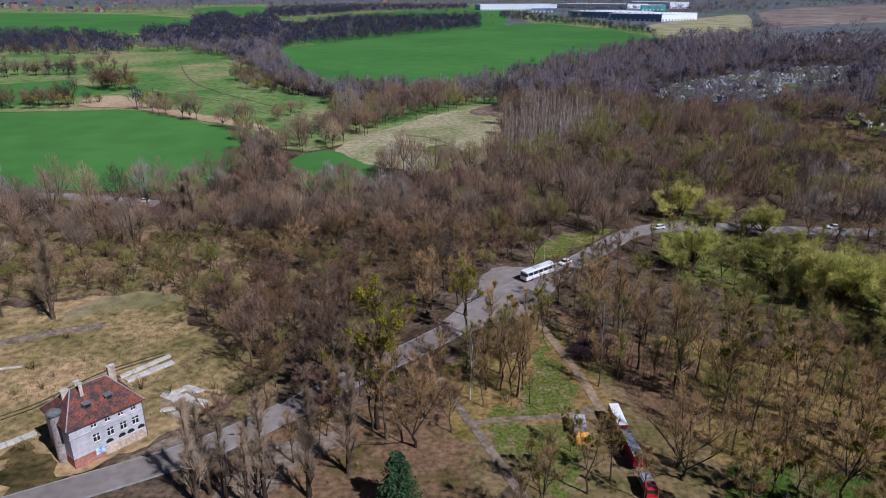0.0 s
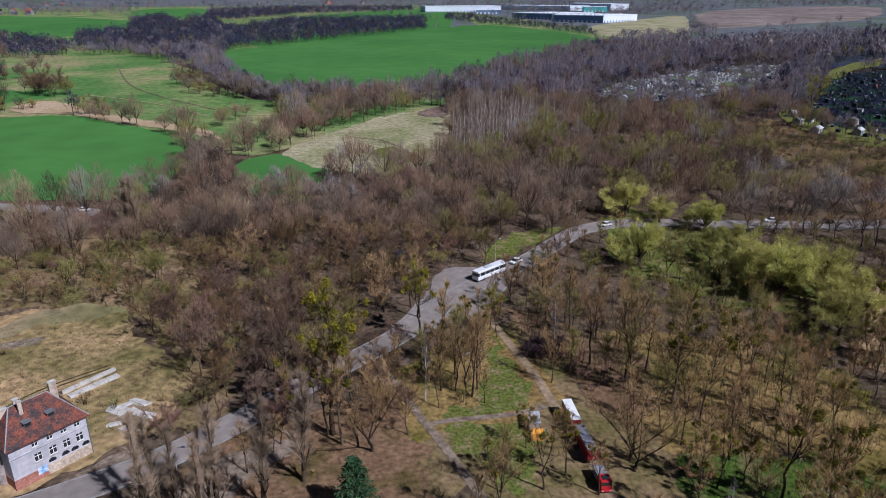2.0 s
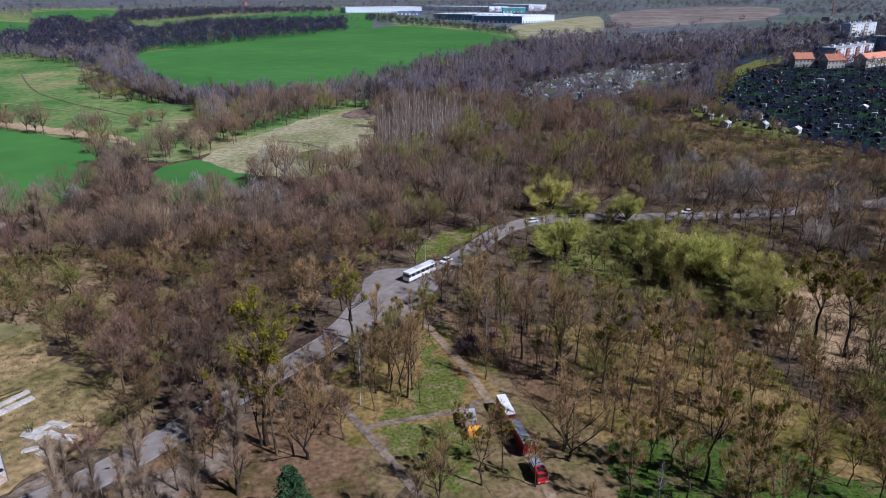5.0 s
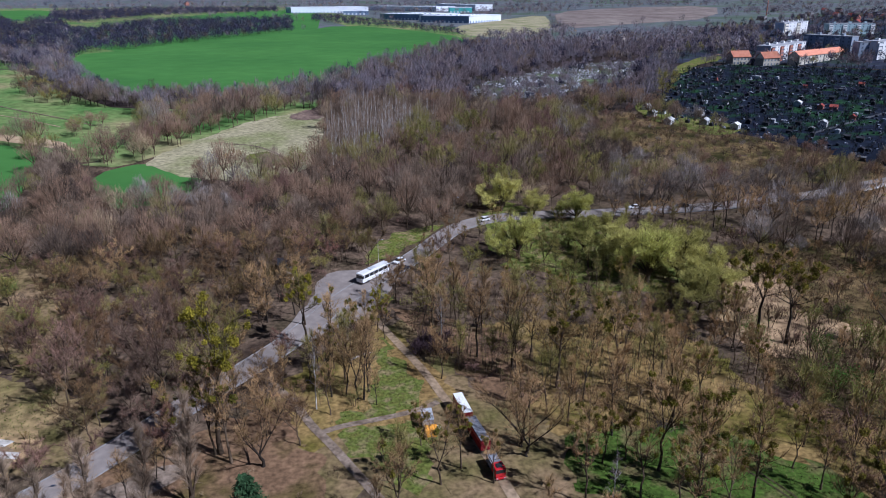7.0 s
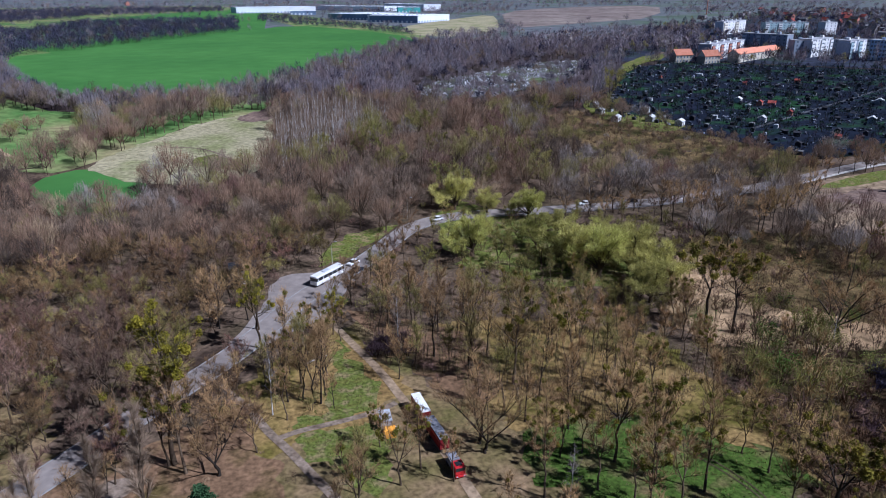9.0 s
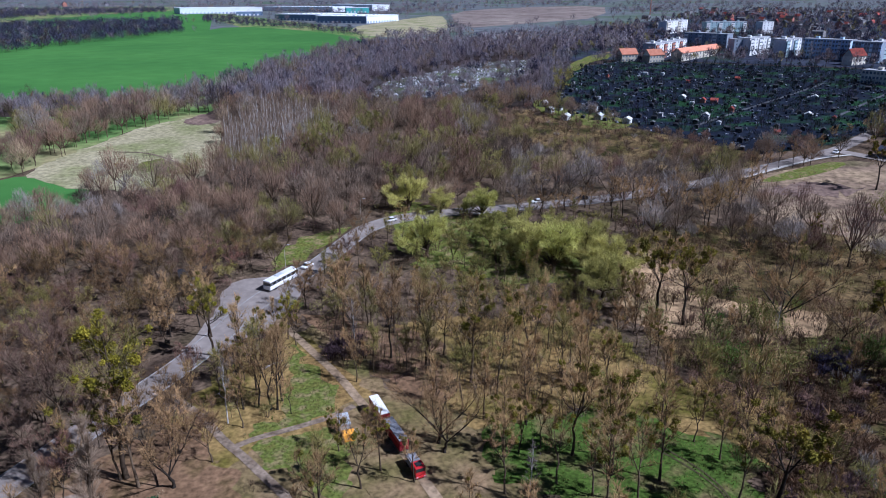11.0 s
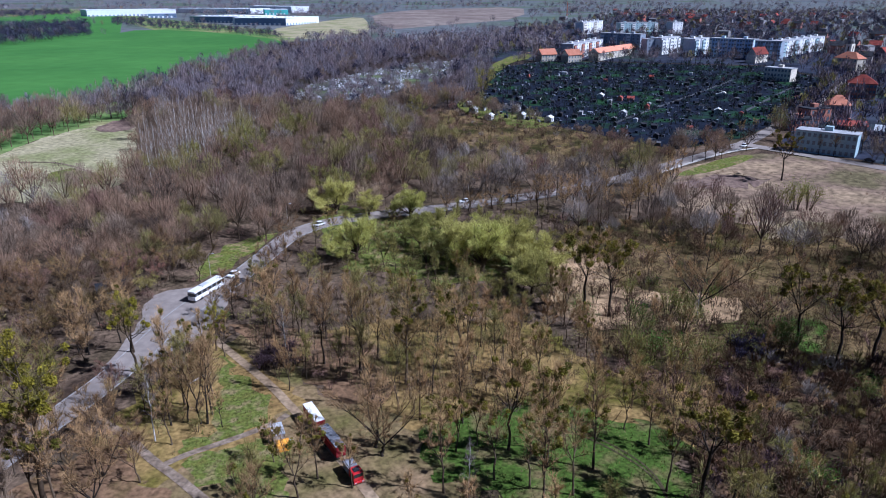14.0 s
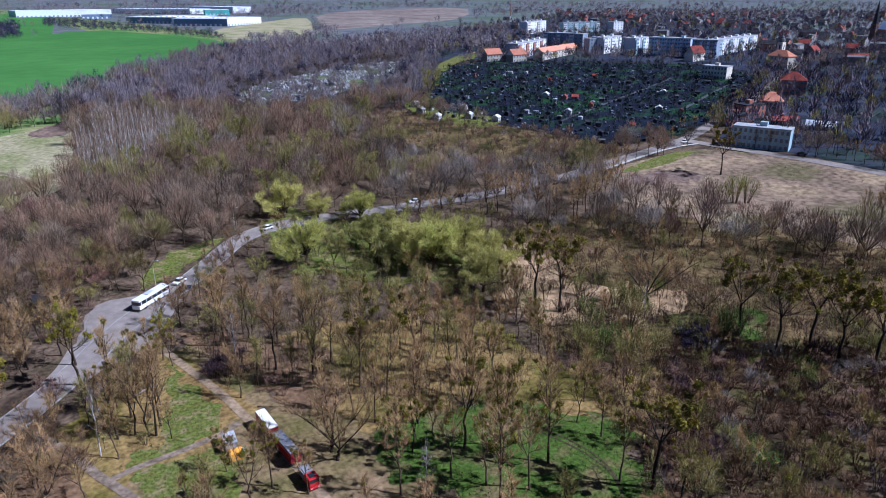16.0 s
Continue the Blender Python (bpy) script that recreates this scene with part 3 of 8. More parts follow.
patch("left_scrub_floor", [(-175, 222), (-100, 224), (-69, 220), (-50, 178), (-40, 142), (-52, 136), (-67, 165), (-95, 168), (-131, 156)], PARKGRASS, 1.2, "mossy straw floor under the scrub", "scrubland", clear=False, ragged=3.0)
patch("garden_edge_floor", [(211.1, 369.5), (205.5, 339.9), (222.8, 303.2), (239.2, 285.5), (255.3, 252.6), (252.4, 227.7), (224.4, 200.9), (179.9, 235.2), (184.0, 258.2), (153.9, 291.0), (171.7, 345.2)], SCRUBLAND, 1.5, "tussocky scrub floor before the allotments", "scrubland", clear=False, ragged=3.0)
patch("willow_grass", [(74.2, 219.5), (84.1, 235.3), (95.7, 208.7), (111.5, 197.0), (128.5, 182.0), (124, 162), (112, 152), (98, 150), (85, 156), (75, 166), (67, 178), (62.9, 191.5)], LAWN, 1.6, "green tussocky grass under the willows", "grass", clear=False, ragged=2.5)
patch("scrub_lawn", [(150.6, 93.3), (158.3, 89.5), (152.5, 82.6), (141.6, 77.9), (134.9, 80.7)], BRIGHTLAWN, 4, "small fresh green glade among scrub", "lawn", clear=False, ragged=1.5)
# A darker floor tone below the thicket.
patch("thicket_floor", [(128, 89), (138.3, 75), (163.5, 62), (150, 48), (109.0, 33), (88.7, 46), (80, 58), (90.1, 69), (103, 74), (112, 84)], THICKETFLOOR, 3.2, "dark brown floor patch under brown thicket", "thicket floor", clear=False, ragged=3.0)
patch("straw_patch", [(200.7, 142.4), (218.5, 132.4), (221.4, 119.4), (201.1, 120.7), (189.8, 131.8)], DRY, 4, "bleached straw between shrubs", "clearing", clear=False, ragged=2.0)
patch("park_floor", [(36.1, 137.7), (53.6, 147.9), (76.1, 136.6), (96.4, 121), (94.8, 114.6), (92.5, 99.7), (120.6, 77.8), (110.2, 66.2), (91, 61.8), (85.6, 67.4), (88.8, 75.9), (77.4, 85.8), (62.8, 95.7), (46.9, 98.5), (40.3, 104), (41.2, 117.5)], PARKFLOOR, 1.3, "mossy straw-strewn park floor", "park floor", clear=False, ragged=2.0)
patch("rough_ground", [(-55.1, 133.5), (-47.7, 140.7), (-36.6, 132.1), (-32.6, 119.6), (-35.8, 109.6), (-47.1, 110)], PARKGRASS, 1.8, "straw-coloured brush land beside the road", "waste ground", clear=False, ragged=2.6)
patch("road_triangle", [(-10.5, 118.4), (5.7, 137.1), (23.8, 154.2), (28.5, 143.1), (34.9, 110.6), (11.7, 105.3), (-3.8, 108.9)], PARKFLOOR, 1.4, "mossy ground between road and park path", "park floor", clear=False, ragged=1.5)
patch("path_border", [(26.7, 162), (39.3, 152.2), (56.3, 133.3), (52.2, 111.1), (40.5, 106.6), (35.6, 129.2)], PINKLITTER, 1.45, "reddish leaf litter beside the sandy path", "park floor", clear=False, ragged=1.5)
patch("hedge_strip", [(182, 2396), (249.5, 1799), (305.1, 1306.9), (352, 1125.3), (279.3, 854.7), (235.5, 1003.2), (144.5, 1247.9)], MEADOW, 1, "rough green strip under a far hedge", "pasture", clear=False)

# ---------------------------------------------------------------- trees
def tube(verts, faces, pts, radii, sides):
    base = len(verts)
    pts = [np.array(p, float) for p in pts]
    for i, (p, r) in enumerate(zip(pts, radii)):
        d = pts[min(i + 1, len(pts) - 1)] - pts[max(i - 1, 0)]
        d /= np.linalg.norm(d) + 1e-9
        u = np.cross(d, (0, 0, 1) if abs(d[2]) < 0.9 else (1, 0, 0))
        u /= np.linalg.norm(u)
        v = np.cross(d, u)
        for s in range(sides):
            a = 2 * math.pi * s / sides
            verts.append(p + r * (math.cos(a) * u + math.sin(a) * v))
    for i in range(len(pts) - 1):
        for s in range(sides):
            a, b = base + i * sides + s, base + i * sides + (s + 1) % sides
            faces.append((a, b, b + sides, a + sides))


def bare_tree(seed, h, spread, limbs=11, subs=5, twigs=7, first=0.25, rise=0.7, columnar=False, forked=0, twig_w=0.05, twig_l=1.3, lean=0.04, droop=0.0, thick=1.0):
    """Wood (trunk, limbs, branches) and twig slivers of a leafless tree; also the branch tips."""
    rng = np.random.RandomState(seed)
    wv, wf, tv, tf, tips = [], [], [], [], []
    r0 = (0.011 * h + 0.05) * thick
    n = 6
    trunks = []
    for k in range(max(1, forked)):
        a0 = rng.uniform(0, 2 * math.pi)
        bend = np.array([math.cos(a0), math.sin(a0), 0]) * (lean + (0.16 if forked else 0)) * h
        pts = [np.array([0, 0, -0.3])]
        for i in range(1, n + 1):
            f = i / n
            pts.append(np.array([0, 0, h * 0.97 * f]) + bend * f ** 1.5 + np.append(rng.normal(0, 0.014 * h, 2) * f, 0))
        rr = [r0 * (1.25 if i == 0 else 1) * (1 - 0.9 * (i / n)) * (0.75 if forked else 1) * (1.5 if h > 18 else 1) + 0.02 for i in range(n + 1)]
        tube(wv, wf, pts, rr, 6)
        trunks.append((pts, rr))
    for k in range(limbs):
        pts, rr = trunks[k % len(trunks)]
        f = first + (0.97 - first) * ((k + rng.uniform(0, 0.8)) / limbs)
        i = min(int(f * n), n - 1)
        p = pts[i] + (pts[i + 1] - pts[i]) * (f * n - i)
        a = k * 2.4 + rng.uniform(-0.5, 0.5)
        g = (f - first) / (1 - first)
        length = spread * (1.0 - 0.62 * g ** 1.4) * rng.uniform(0.75, 1.15)
        el = rise * (0.75 + 0.6 * g) + rng.uniform(-0.15, 0.15)
        if columnar:
            el, length = 1.28 + rng.uniform(-0.1, 0.1), length * (1.5 - g)
        d = np.array([math.cos(a) * math.cos(el), math.sin(a) * math.cos(el), math.sin(el)])
        lp = [p]
        for s in range(3):
            d = d + np.append(rng.normal(0, 0.14, 2), 0.12 + rng.normal(0, 0.08) - droop)
            d /= np.linalg.norm(d)
            lp.append(lp[-1] + d * length / 3)
        lr = 0.55 * np.interp(f * n, range(n + 1), rr)
        tube(wv, wf, lp, [lr, lr * 0.72, lr * 0.45, 0.02], 4)
        tips.append(lp[-1])
        for s in range(subs):
            q = rng.uniform(0.3, 1.0)
            j = min(int(q * 3), 2)
            b0 = lp[j] + (lp[j + 1] - lp[j]) * (q * 3 - j)
            bd = d * 0.6 + rng.normal(0, 0.55, 3) + np.array([0, 0, 0.25 - droop])
            if columnar:
                bd = d + rng.normal(0, 0.22, 3)
            bd /= np.linalg.norm(bd)
            bl = length * rng.uniform(0.28, 0.5)
            b1 = b0 + bd * bl
            tube(tv, tf, [b0, b1], [max(0.035, lr * 0.3), 0.015], 3)
            tips.append(b1)
            for w in range(twigs):
                c0 = b0 + (b1 - b0) * rng.uniform(0.15, 1.0)
                cd = bd * 0.7 + rng.normal(0, 0.6, 3) + np.array([0, 0, 0.2 - 2 * droop])
                if columnar:
                    cd = bd + rng.normal(0, 0.3, 3)
                cd /= np.linalg.norm(cd)
                cl = twig_l * rng.uniform(0.5, 1.2)
                side = np.cross(cd, rng.normal(0, 1, 3))
                side *= twig_w / (np.linalg.norm(side) + 1e-9)
                b = len(tv)
                tv += [c0 - side, c0 + side, c0 + cd * cl]
                tf.append((b, b + 1, b + 2))
    return np.array(wv), wf, np.array(tv), tf, tips


def leaf_cloud(rng, centres, n, spread, size, squash=1.0):
    """Small leaf triangles scattered round the centres."""
    c = np.asarray(centres)[rng.randint(0, len(centres), n)]
    p = c + rng.normal(0, spread, (n, 3)) * (1, 1, squash)
    a = rng.normal(0, 1, (n, 3))
    a /= np.linalg.norm(a, axis=1, keepdims=True)
    b = np.cross(a, rng.normal(0, 1, (n, 3)))
    b /= np.linalg.norm(b, axis=1, keepdims=True)
    s = size * rng.uniform(0.6, 1.4, (n, 1))
    v = np.stack([p - a * s, p + a * s, p + b * s * 1.6], 1).reshape(-1, 3)
    return v, [(3 * i, 3 * i + 1, 3 * i + 2) for i in range(n)]


def raw_shrub(seed, h, w, stems=9, twigs=14, leaves=0):
    rng = np.random.RandomState(seed)
    wv, wf, tv, tf, tips = [], [], [], [], []
    for k in range(stems):
        a = k * 2.4 + rng.uniform(-0.4, 0.4)
        o = rng.uniform(0.3, 1.0) * w
        p0 = np.array([math.cos(a) * o * 0.25, math.sin(a) * o * 0.25, -0.1])
        p2 = np.array([math.cos(a) * o, math.sin(a) * o, h * rng.uniform(0.6, 1.0) * (1.15 - 0.35 * o / w)])
        p1 = (p0 + p2) / 2 + np.array([0, 0, 0.12 * h])
        tube(wv, wf, [p0, p1, p2], [0.07, 0.05, 0.015], 3)
        for j in range(twigs):
            f = rng.uniform(0.3, 1)
            c0 = p1 + (p2 - p1) * (f * 2 - 1) if f > 0.5 else p0 + (p1 - p0) * f * 2
            cd = rng.normal(0, 0.6, 3) + (p2 - p0) / np.linalg.norm(p2 - p0) + np.array([0, 0, 0.2])
            cd /= np.linalg.norm(cd)
            side = np.cross(cd, rng.normal(0, 1, 3))
            side *= 0.05 / np.linalg.norm(side)
            b = len(tv)
            tv += [c0 - side, c0 + side, c0 + cd * h * rng.uniform(0.2, 0.42)]
            tf.append((b, b + 1, b + 2))
            tips.append(tv[-1])
    return np.array(wv), wf, np.array(tv), tf, tips


def tree_thing(name, raw, bark, twig, label, category, group, leaf=None, balls=0, seed=1, ball_mat=None, ball_size=1.0):
    """A tree as a thing: trunk, crown, and leaves or mistletoe where it has them."""
    wv, wf, tv, tf, tips = raw
    root = thing(name, Matrix(), label, category, group)
    mesh_object("trunk", wv, wf, bark, root, smooth=True)
    mesh_object("crown", tv, tf, twig, root)
    rng = np.random.RandomState(seed)
    if leaf:
        v, f = leaf_cloud(rng, tips, leaf[0], leaf[1], leaf[2])
        mesh_object("leaves", v, f, leaf[3], root)
    if balls:
        high = sorted(tips, key=lambda p: -p[2])[: int(len(tips) * 0.9)]
        shared = None
        for k in range(balls):
            p = high[rng.randint(len(high))]
            if shared is None:
                d = rng.normal(0, 1, (90, 3))
                d /= np.linalg.norm(d, axis=1, keepdims=True)
                v, f = leaf_cloud(rng, d * rng.uniform(0.3, 0.55, (90, 1)), 150, 0.06, 0.13)
                ball = mesh_object("mistletoe", v, f, ball_mat or MISTLE, root)
                shared = ball.data
            else:
                ball = new("mistletoe", shared)
                ball.parent = root
            s = rng.uniform(0.6, 1.35) * ball_size
            ball.matrix_local = Matrix.LocRotScale(Vector(p), Euler(rng.uniform(0, 6, 3)), (s, s, s * 0.9))
    return root


def stand(x, y, turn=0.0, scale=1.0):
    return Matrix.Translation((x, y, float(ground_z(x, y)))) @ Matrix.Rotation(turn, 4, "Z") @ Matrix.Scale(scale, 4)


def joined(name, raws, spots, mats, label, category, rng, far=False):
    """Many uncountable plants joined in one object: wood and twigs of raws set at spots (x, y, scale)."""
    V, F, M, base = [], [], [], 0
    prepared = []
    for wv, wf, tv, tf, _ in raws:
        tri = []
        for f in wf:
            tri += [(f[0], f[1], f[2]), (f[0], f[2], f[3])]
        v = np.vstack([wv, tv])
        f = np.vstack([np.array(tri), np.array(tf) + len(wv)])
        mi = np.array([0] * len(tri) + [1] * len(tf))
        prepared.append((v, f, mi))
    for x, y, s in spots:
        v, f, mi = prepared[rng.randint(len(prepared))]
        a = rng.uniform(0, 6.28)
        c, d = math.cos(a) * s, math.sin(a) * s
        w = np.stack([c * v[:, 0] - d * v[:, 1] + x, d * v[:, 0] + c * v[:, 1] + y, v[:, 2] * s * rng.uniform(0.85, 1.15) + float(ground_z(x, y))], 1)
        V.append(w)
        F.append(f + base)
        k = 0
        if len(mats) > 2:
            q = 0.5 + noise.noise(Vector((x / 38, y / 38, 9.0))) * 0.55 + rng.normal(0, 0.24)
            k = int(np.searchsorted((0.1, 0.3, 0.56, 0.64, 0.8, 0.94), q))
            k = (2, 1, 0, 3, 1, 5, 4)[k] if rng.uniform() < 0.8 else rng.randint(len(mats) - 1)
            if inside(PALEWOOD, x, y) and rng.uniform() < 0.55:
                k = (4, 6, 5)[rng.randint(3)]
            k = min(k, len(mats) - 2)
        M.append(mi + np.where(mi > 0, k, 0))
        base += len(w)
    V, F, M = np.vstack(V), np.vstack(F), np.concatenate(M)
    me = bpy.data.meshes.new(name)
    me.vertices.add(len(V))
    me.vertices.foreach_set("co", V.ravel())
    me.loops.add(F.size)
    me.loops.foreach_set("vertex_index", F.ravel().astype(np.int32))
    me.polygons.add(len(F))
    me.polygons.foreach_set("loop_start", np.arange(0, F.size, 3, dtype=np.int32))
    for m in mats:
        me.materials.append(m)
    me.polygons.foreach_set("material_index", M.astype(np.int32))
    me.update(calc_edges=True)
    me.validate()
    return tagged(new(name, me), label, category, kind="stuff")


def free(x, y, margin=1.0):
    """True where no field, road or yard keeps trees away."""
    ok = np.ones(np.shape(x), bool)
    for ring in OPEN_RINGS:
        ok &= ~inside(ring, x, y)
    for line, w in OPEN_LINES:
        ok &= near_line(line, x, y) > w
    return ok


def scatter(rng, r0, r1, step, az0=-48, az1=80, grow=0.0):
    """Jittered spots over a sector of the valley."""
    out = []
    r = r0
    while r < r1:
        s = step + grow * (r - r0)
        n = int(radians(az1 - az0) * r / s)
        a = radians(az0) + (np.arange(n) + rng.uniform(0.1, 0.9, n)) * radians(az1 - az0) / max(n, 1)
        rr = r + rng.uniform(0, s, n)
        out.append(np.stack([rr * np.sin(a), rr * np.cos(a)], 1))
        r += s
    return np.vstack(out)



def lobed_tree(seed, h, w, n, sw, sl, lobes=6, base=0.25, limbs=True, up=0.7, facing=0.4, shell=0.72, sides=3):
    """A leafless or budding tree: trunk, limbs, and a crown of several rounded lobes of fine twigs."""
    rng = np.random.RandomState(seed)
    wv, wf = [], []
    top = np.array([rng.normal(0, 0.03) * h, rng.normal(0, 0.03) * h, h * 0.62])
    tube(wv, wf, [(0, 0, -0.3), top * (0.6, 0.6, 0.5), top], [0.013 * h + 0.03, 0.01 * h, 0.03], sides)
    cen, rad = [], []
    for k in range(lobes):
        a = k * 2.4 + rng.uniform(-0.3, 0.3)
        f = 0.0 if k == 0 else rng.uniform(0.42, 0.68)
        rr = w * rng.uniform(0.42, 0.6)
        rz = h * (1 - base) * rng.uniform(0.3, 0.4)
        z = h - rz if k == 0 else max(h * base + rz * 0.8, h * rng.uniform(0.5, 0.78) - rz * 0.3)
        c = np.array([math.cos(a) * f * w, math.sin(a) * f * w, z])
        cen.append(c)
        rad.append((rr, rr, rz))
        if limbs:
            p0 = top * rng.uniform(0.4, 0.85)
            tube(wv, wf, [p0, (p0 + c) / 2 + np.array([0, 0, -0.03 * h]), c + np.array([0, 0, rz * 0.5])], [0.007 * h + 0.02, 0.005 * h + 0.02, 0.02], 3)
    cen, rad = np.array(cen), np.array(rad)
    which = rng.randint(0, lobes, n)
    d = rng.normal(0, 1, (n, 3)) + (0, 0, 0.3)
    d /= np.linalg.norm(d, axis=1, keepdims=True)
    p = cen[which] + rad[which] * d * rng.uniform(shell, 1.04, (n, 1))
    nn = d / (1, 1, 1.15) + rng.normal(0, facing, (n, 3))
    nn /= np.linalg.norm(nn, axis=1, keepdims=True)
    t = (0, 0, up) + d * 0.35 + rng.normal(0, 0.45, (n, 3))
    t -= nn * (t * nn).sum(1, keepdims=True)
    t /= np.linalg.norm(t, axis=1, keepdims=True) + 1e-9
    s = np.cross(nn, t) * sw * rng.uniform(0.6, 1.3, (n, 1))
    l = sl * rng.uniform(0.6, 1.3, (n, 1))
    tv = np.stack([p - t * l * 0.5 - s, p - t * l * 0.5 + s, p + t * l * 0.5], 1).reshape(-1, 3)
    return np.array(wv), wf, tv, [(3 * i, 3 * i + 1, 3 * i + 2) for i in range(n)], list(p[:: max(1, n // 60)])


def branchy(seed, h, spread, fork=0.35, leaders=3, limbs=14, subs=5, twigs=18, vee=0.45, twig_w=0.022, twig_l=1.9, thick=1.0, up=0.16, first=0.3, wild=0.5, rise=0.3):
    """A leafless tree with a bole, forking leaders, curved limbs, side branches and fine twigs; also the branch tips."""
    rng = np.random.RandomState(seed)
    wv, wf, tv, tf, tips = [], [], [], [], []
    r0 = (0.012 * h + 0.05) * thick
    top = h * fork if leaders > 1 else h * 0.93
    bole = [np.array([0, 0, -0.3])]
    sway = rng.normal(0, 0.03 * h, 2)
    for i in range(1, 5):
        f = i / 4
        bole.append(np.array([*(sway * f ** 1.4 + rng.normal(0, 0.008 * h, 2)), top * f]))
    brad = [r0 * (1.35 if i == 0 else 1.0) * (1 - (0.25 if leaders > 1 else 0.88) * i / 4) for i in range(5)]
    tube(wv, wf, bole, brad, 6)
    axes = []
    if leaders > 1:
        a0 = rng.uniform(0, 6.28)
        for k in range(leaders):
            a = a0 + 6.283 * k / leaders + rng.uniform(-0.4, 0.4)
            v = vee * rng.uniform(0.55, 1.3)
            d = np.array([math.cos(a) * math.sin(v), math.sin(a) * math.sin(v), math.cos(v)])
            length = (h * rng.uniform(0.84, 1.0) - top) / max(0.5, math.cos(v * 0.8))
            pts = [bole[-1] - d * 0.2]
            for i in range(4):
                d = d + np.append(rng.normal(0, 0.09, 2), 0.05)
                d /= np.linalg.norm(d)
                pts.append(pts[-1] + d * length / 4)
            r1 = brad[-1] * (0.95 / leaders ** 0.36)
            rr = [r1 * (1 - 0.88 * i / 4) + 0.012 for i in range(5)]
            tube(wv, wf, pts, rr, 5)
            tips.append(pts[-1])
            axes.append((pts, rr, a, 0.08))
    else:
        axes.append((bole, brad, None, first))
    for k in range(limbs):
        pts, rr, lead, lo = axes[k % len(axes)]
        f = lo + (0.97 - lo) * ((k // len(axes)) + rng.uniform(0.1, 0.9)) / math.ceil(limbs / len(axes))
        f = min(f, 0.98)
        i = min(int(f * 4), 3)
        p = pts[i] + (pts[i + 1] - pts[i]) * (f * 4 - i)
        a = k * 2.4 + rng.uniform(-0.6, 0.6) if lead is None else lead + rng.uniform(-1.9, 1.9)
        el = rise + rng.uniform(-0.05, 0.55) + 0.35 * f
        g = (f - lo) / (1 - lo)
        length = spread * (1.0 - 0.55 * g) * rng.uniform(0.7, 1.15)
        d = np.array([math.cos(a) * math.cos(el), math.sin(a) * math.cos(el), math.sin(el)])
        lp = [p]
        for q in range(3):
            d = d + np.append(rng.normal(0, 0.17, 2), up + rng.normal(0, 0.1))
            d /= np.linalg.norm(d)
            lp.append(lp[-1] + d * length / 3)
        lr = 0.52 * np.interp(f * 4, range(5), rr) + 0.02
        tube(wv, wf, lp, [lr, lr * 0.7, lr * 0.42, 0.018], 4)
        tips.append(lp[-1])
        for q in range(subs):
            e = 0.2 + 0.8 * (q + rng.uniform(0.1, 1.0)) / subs
            j = min(int(e * 3), 2)
            b0 = lp[j] + (lp[j + 1] - lp[j]) * (e * 3 - j)
            bd = d * 0.7 + rng.normal(0, wild, 3) + np.array([0, 0, 0.2 + up])
            bd /= np.linalg.norm(bd)
            b1 = b0 + bd * length * rng.uniform(0.25, 0.5)
            tube(wv, wf, [b0, b1], [max(0.045, lr * 0.38), 0.016], 3)
            tips.append(b1)
            m = twigs
            c0 = b0 + (b1 - b0) * rng.uniform(0.1, 1.0, (m, 1))
            cd = bd * 0.75 + rng.normal(0, wild * 0.9, (m, 3)) + np.array([0, 0, 0.15 + up])
            cd /= np.linalg.norm(cd, axis=1, keepdims=True)
            side = np.cross(cd, rng.normal(0, 1, (m, 3)))
            side *= twig_w / (np.linalg.norm(side, axis=1, keepdims=True) + 1e-9)
            c1 = c0 + cd * twig_l * rng.uniform(0.45, 1.2, (m, 1))
            for t0, t1, t2 in zip(c0 - side, c0 + side, c1):
                b = len(tv)
                tv += [t0, t1, t2]
                tf.append((b, b + 1, b + 2))
    return np.array(wv), wf, np.array(tv), tf, tips


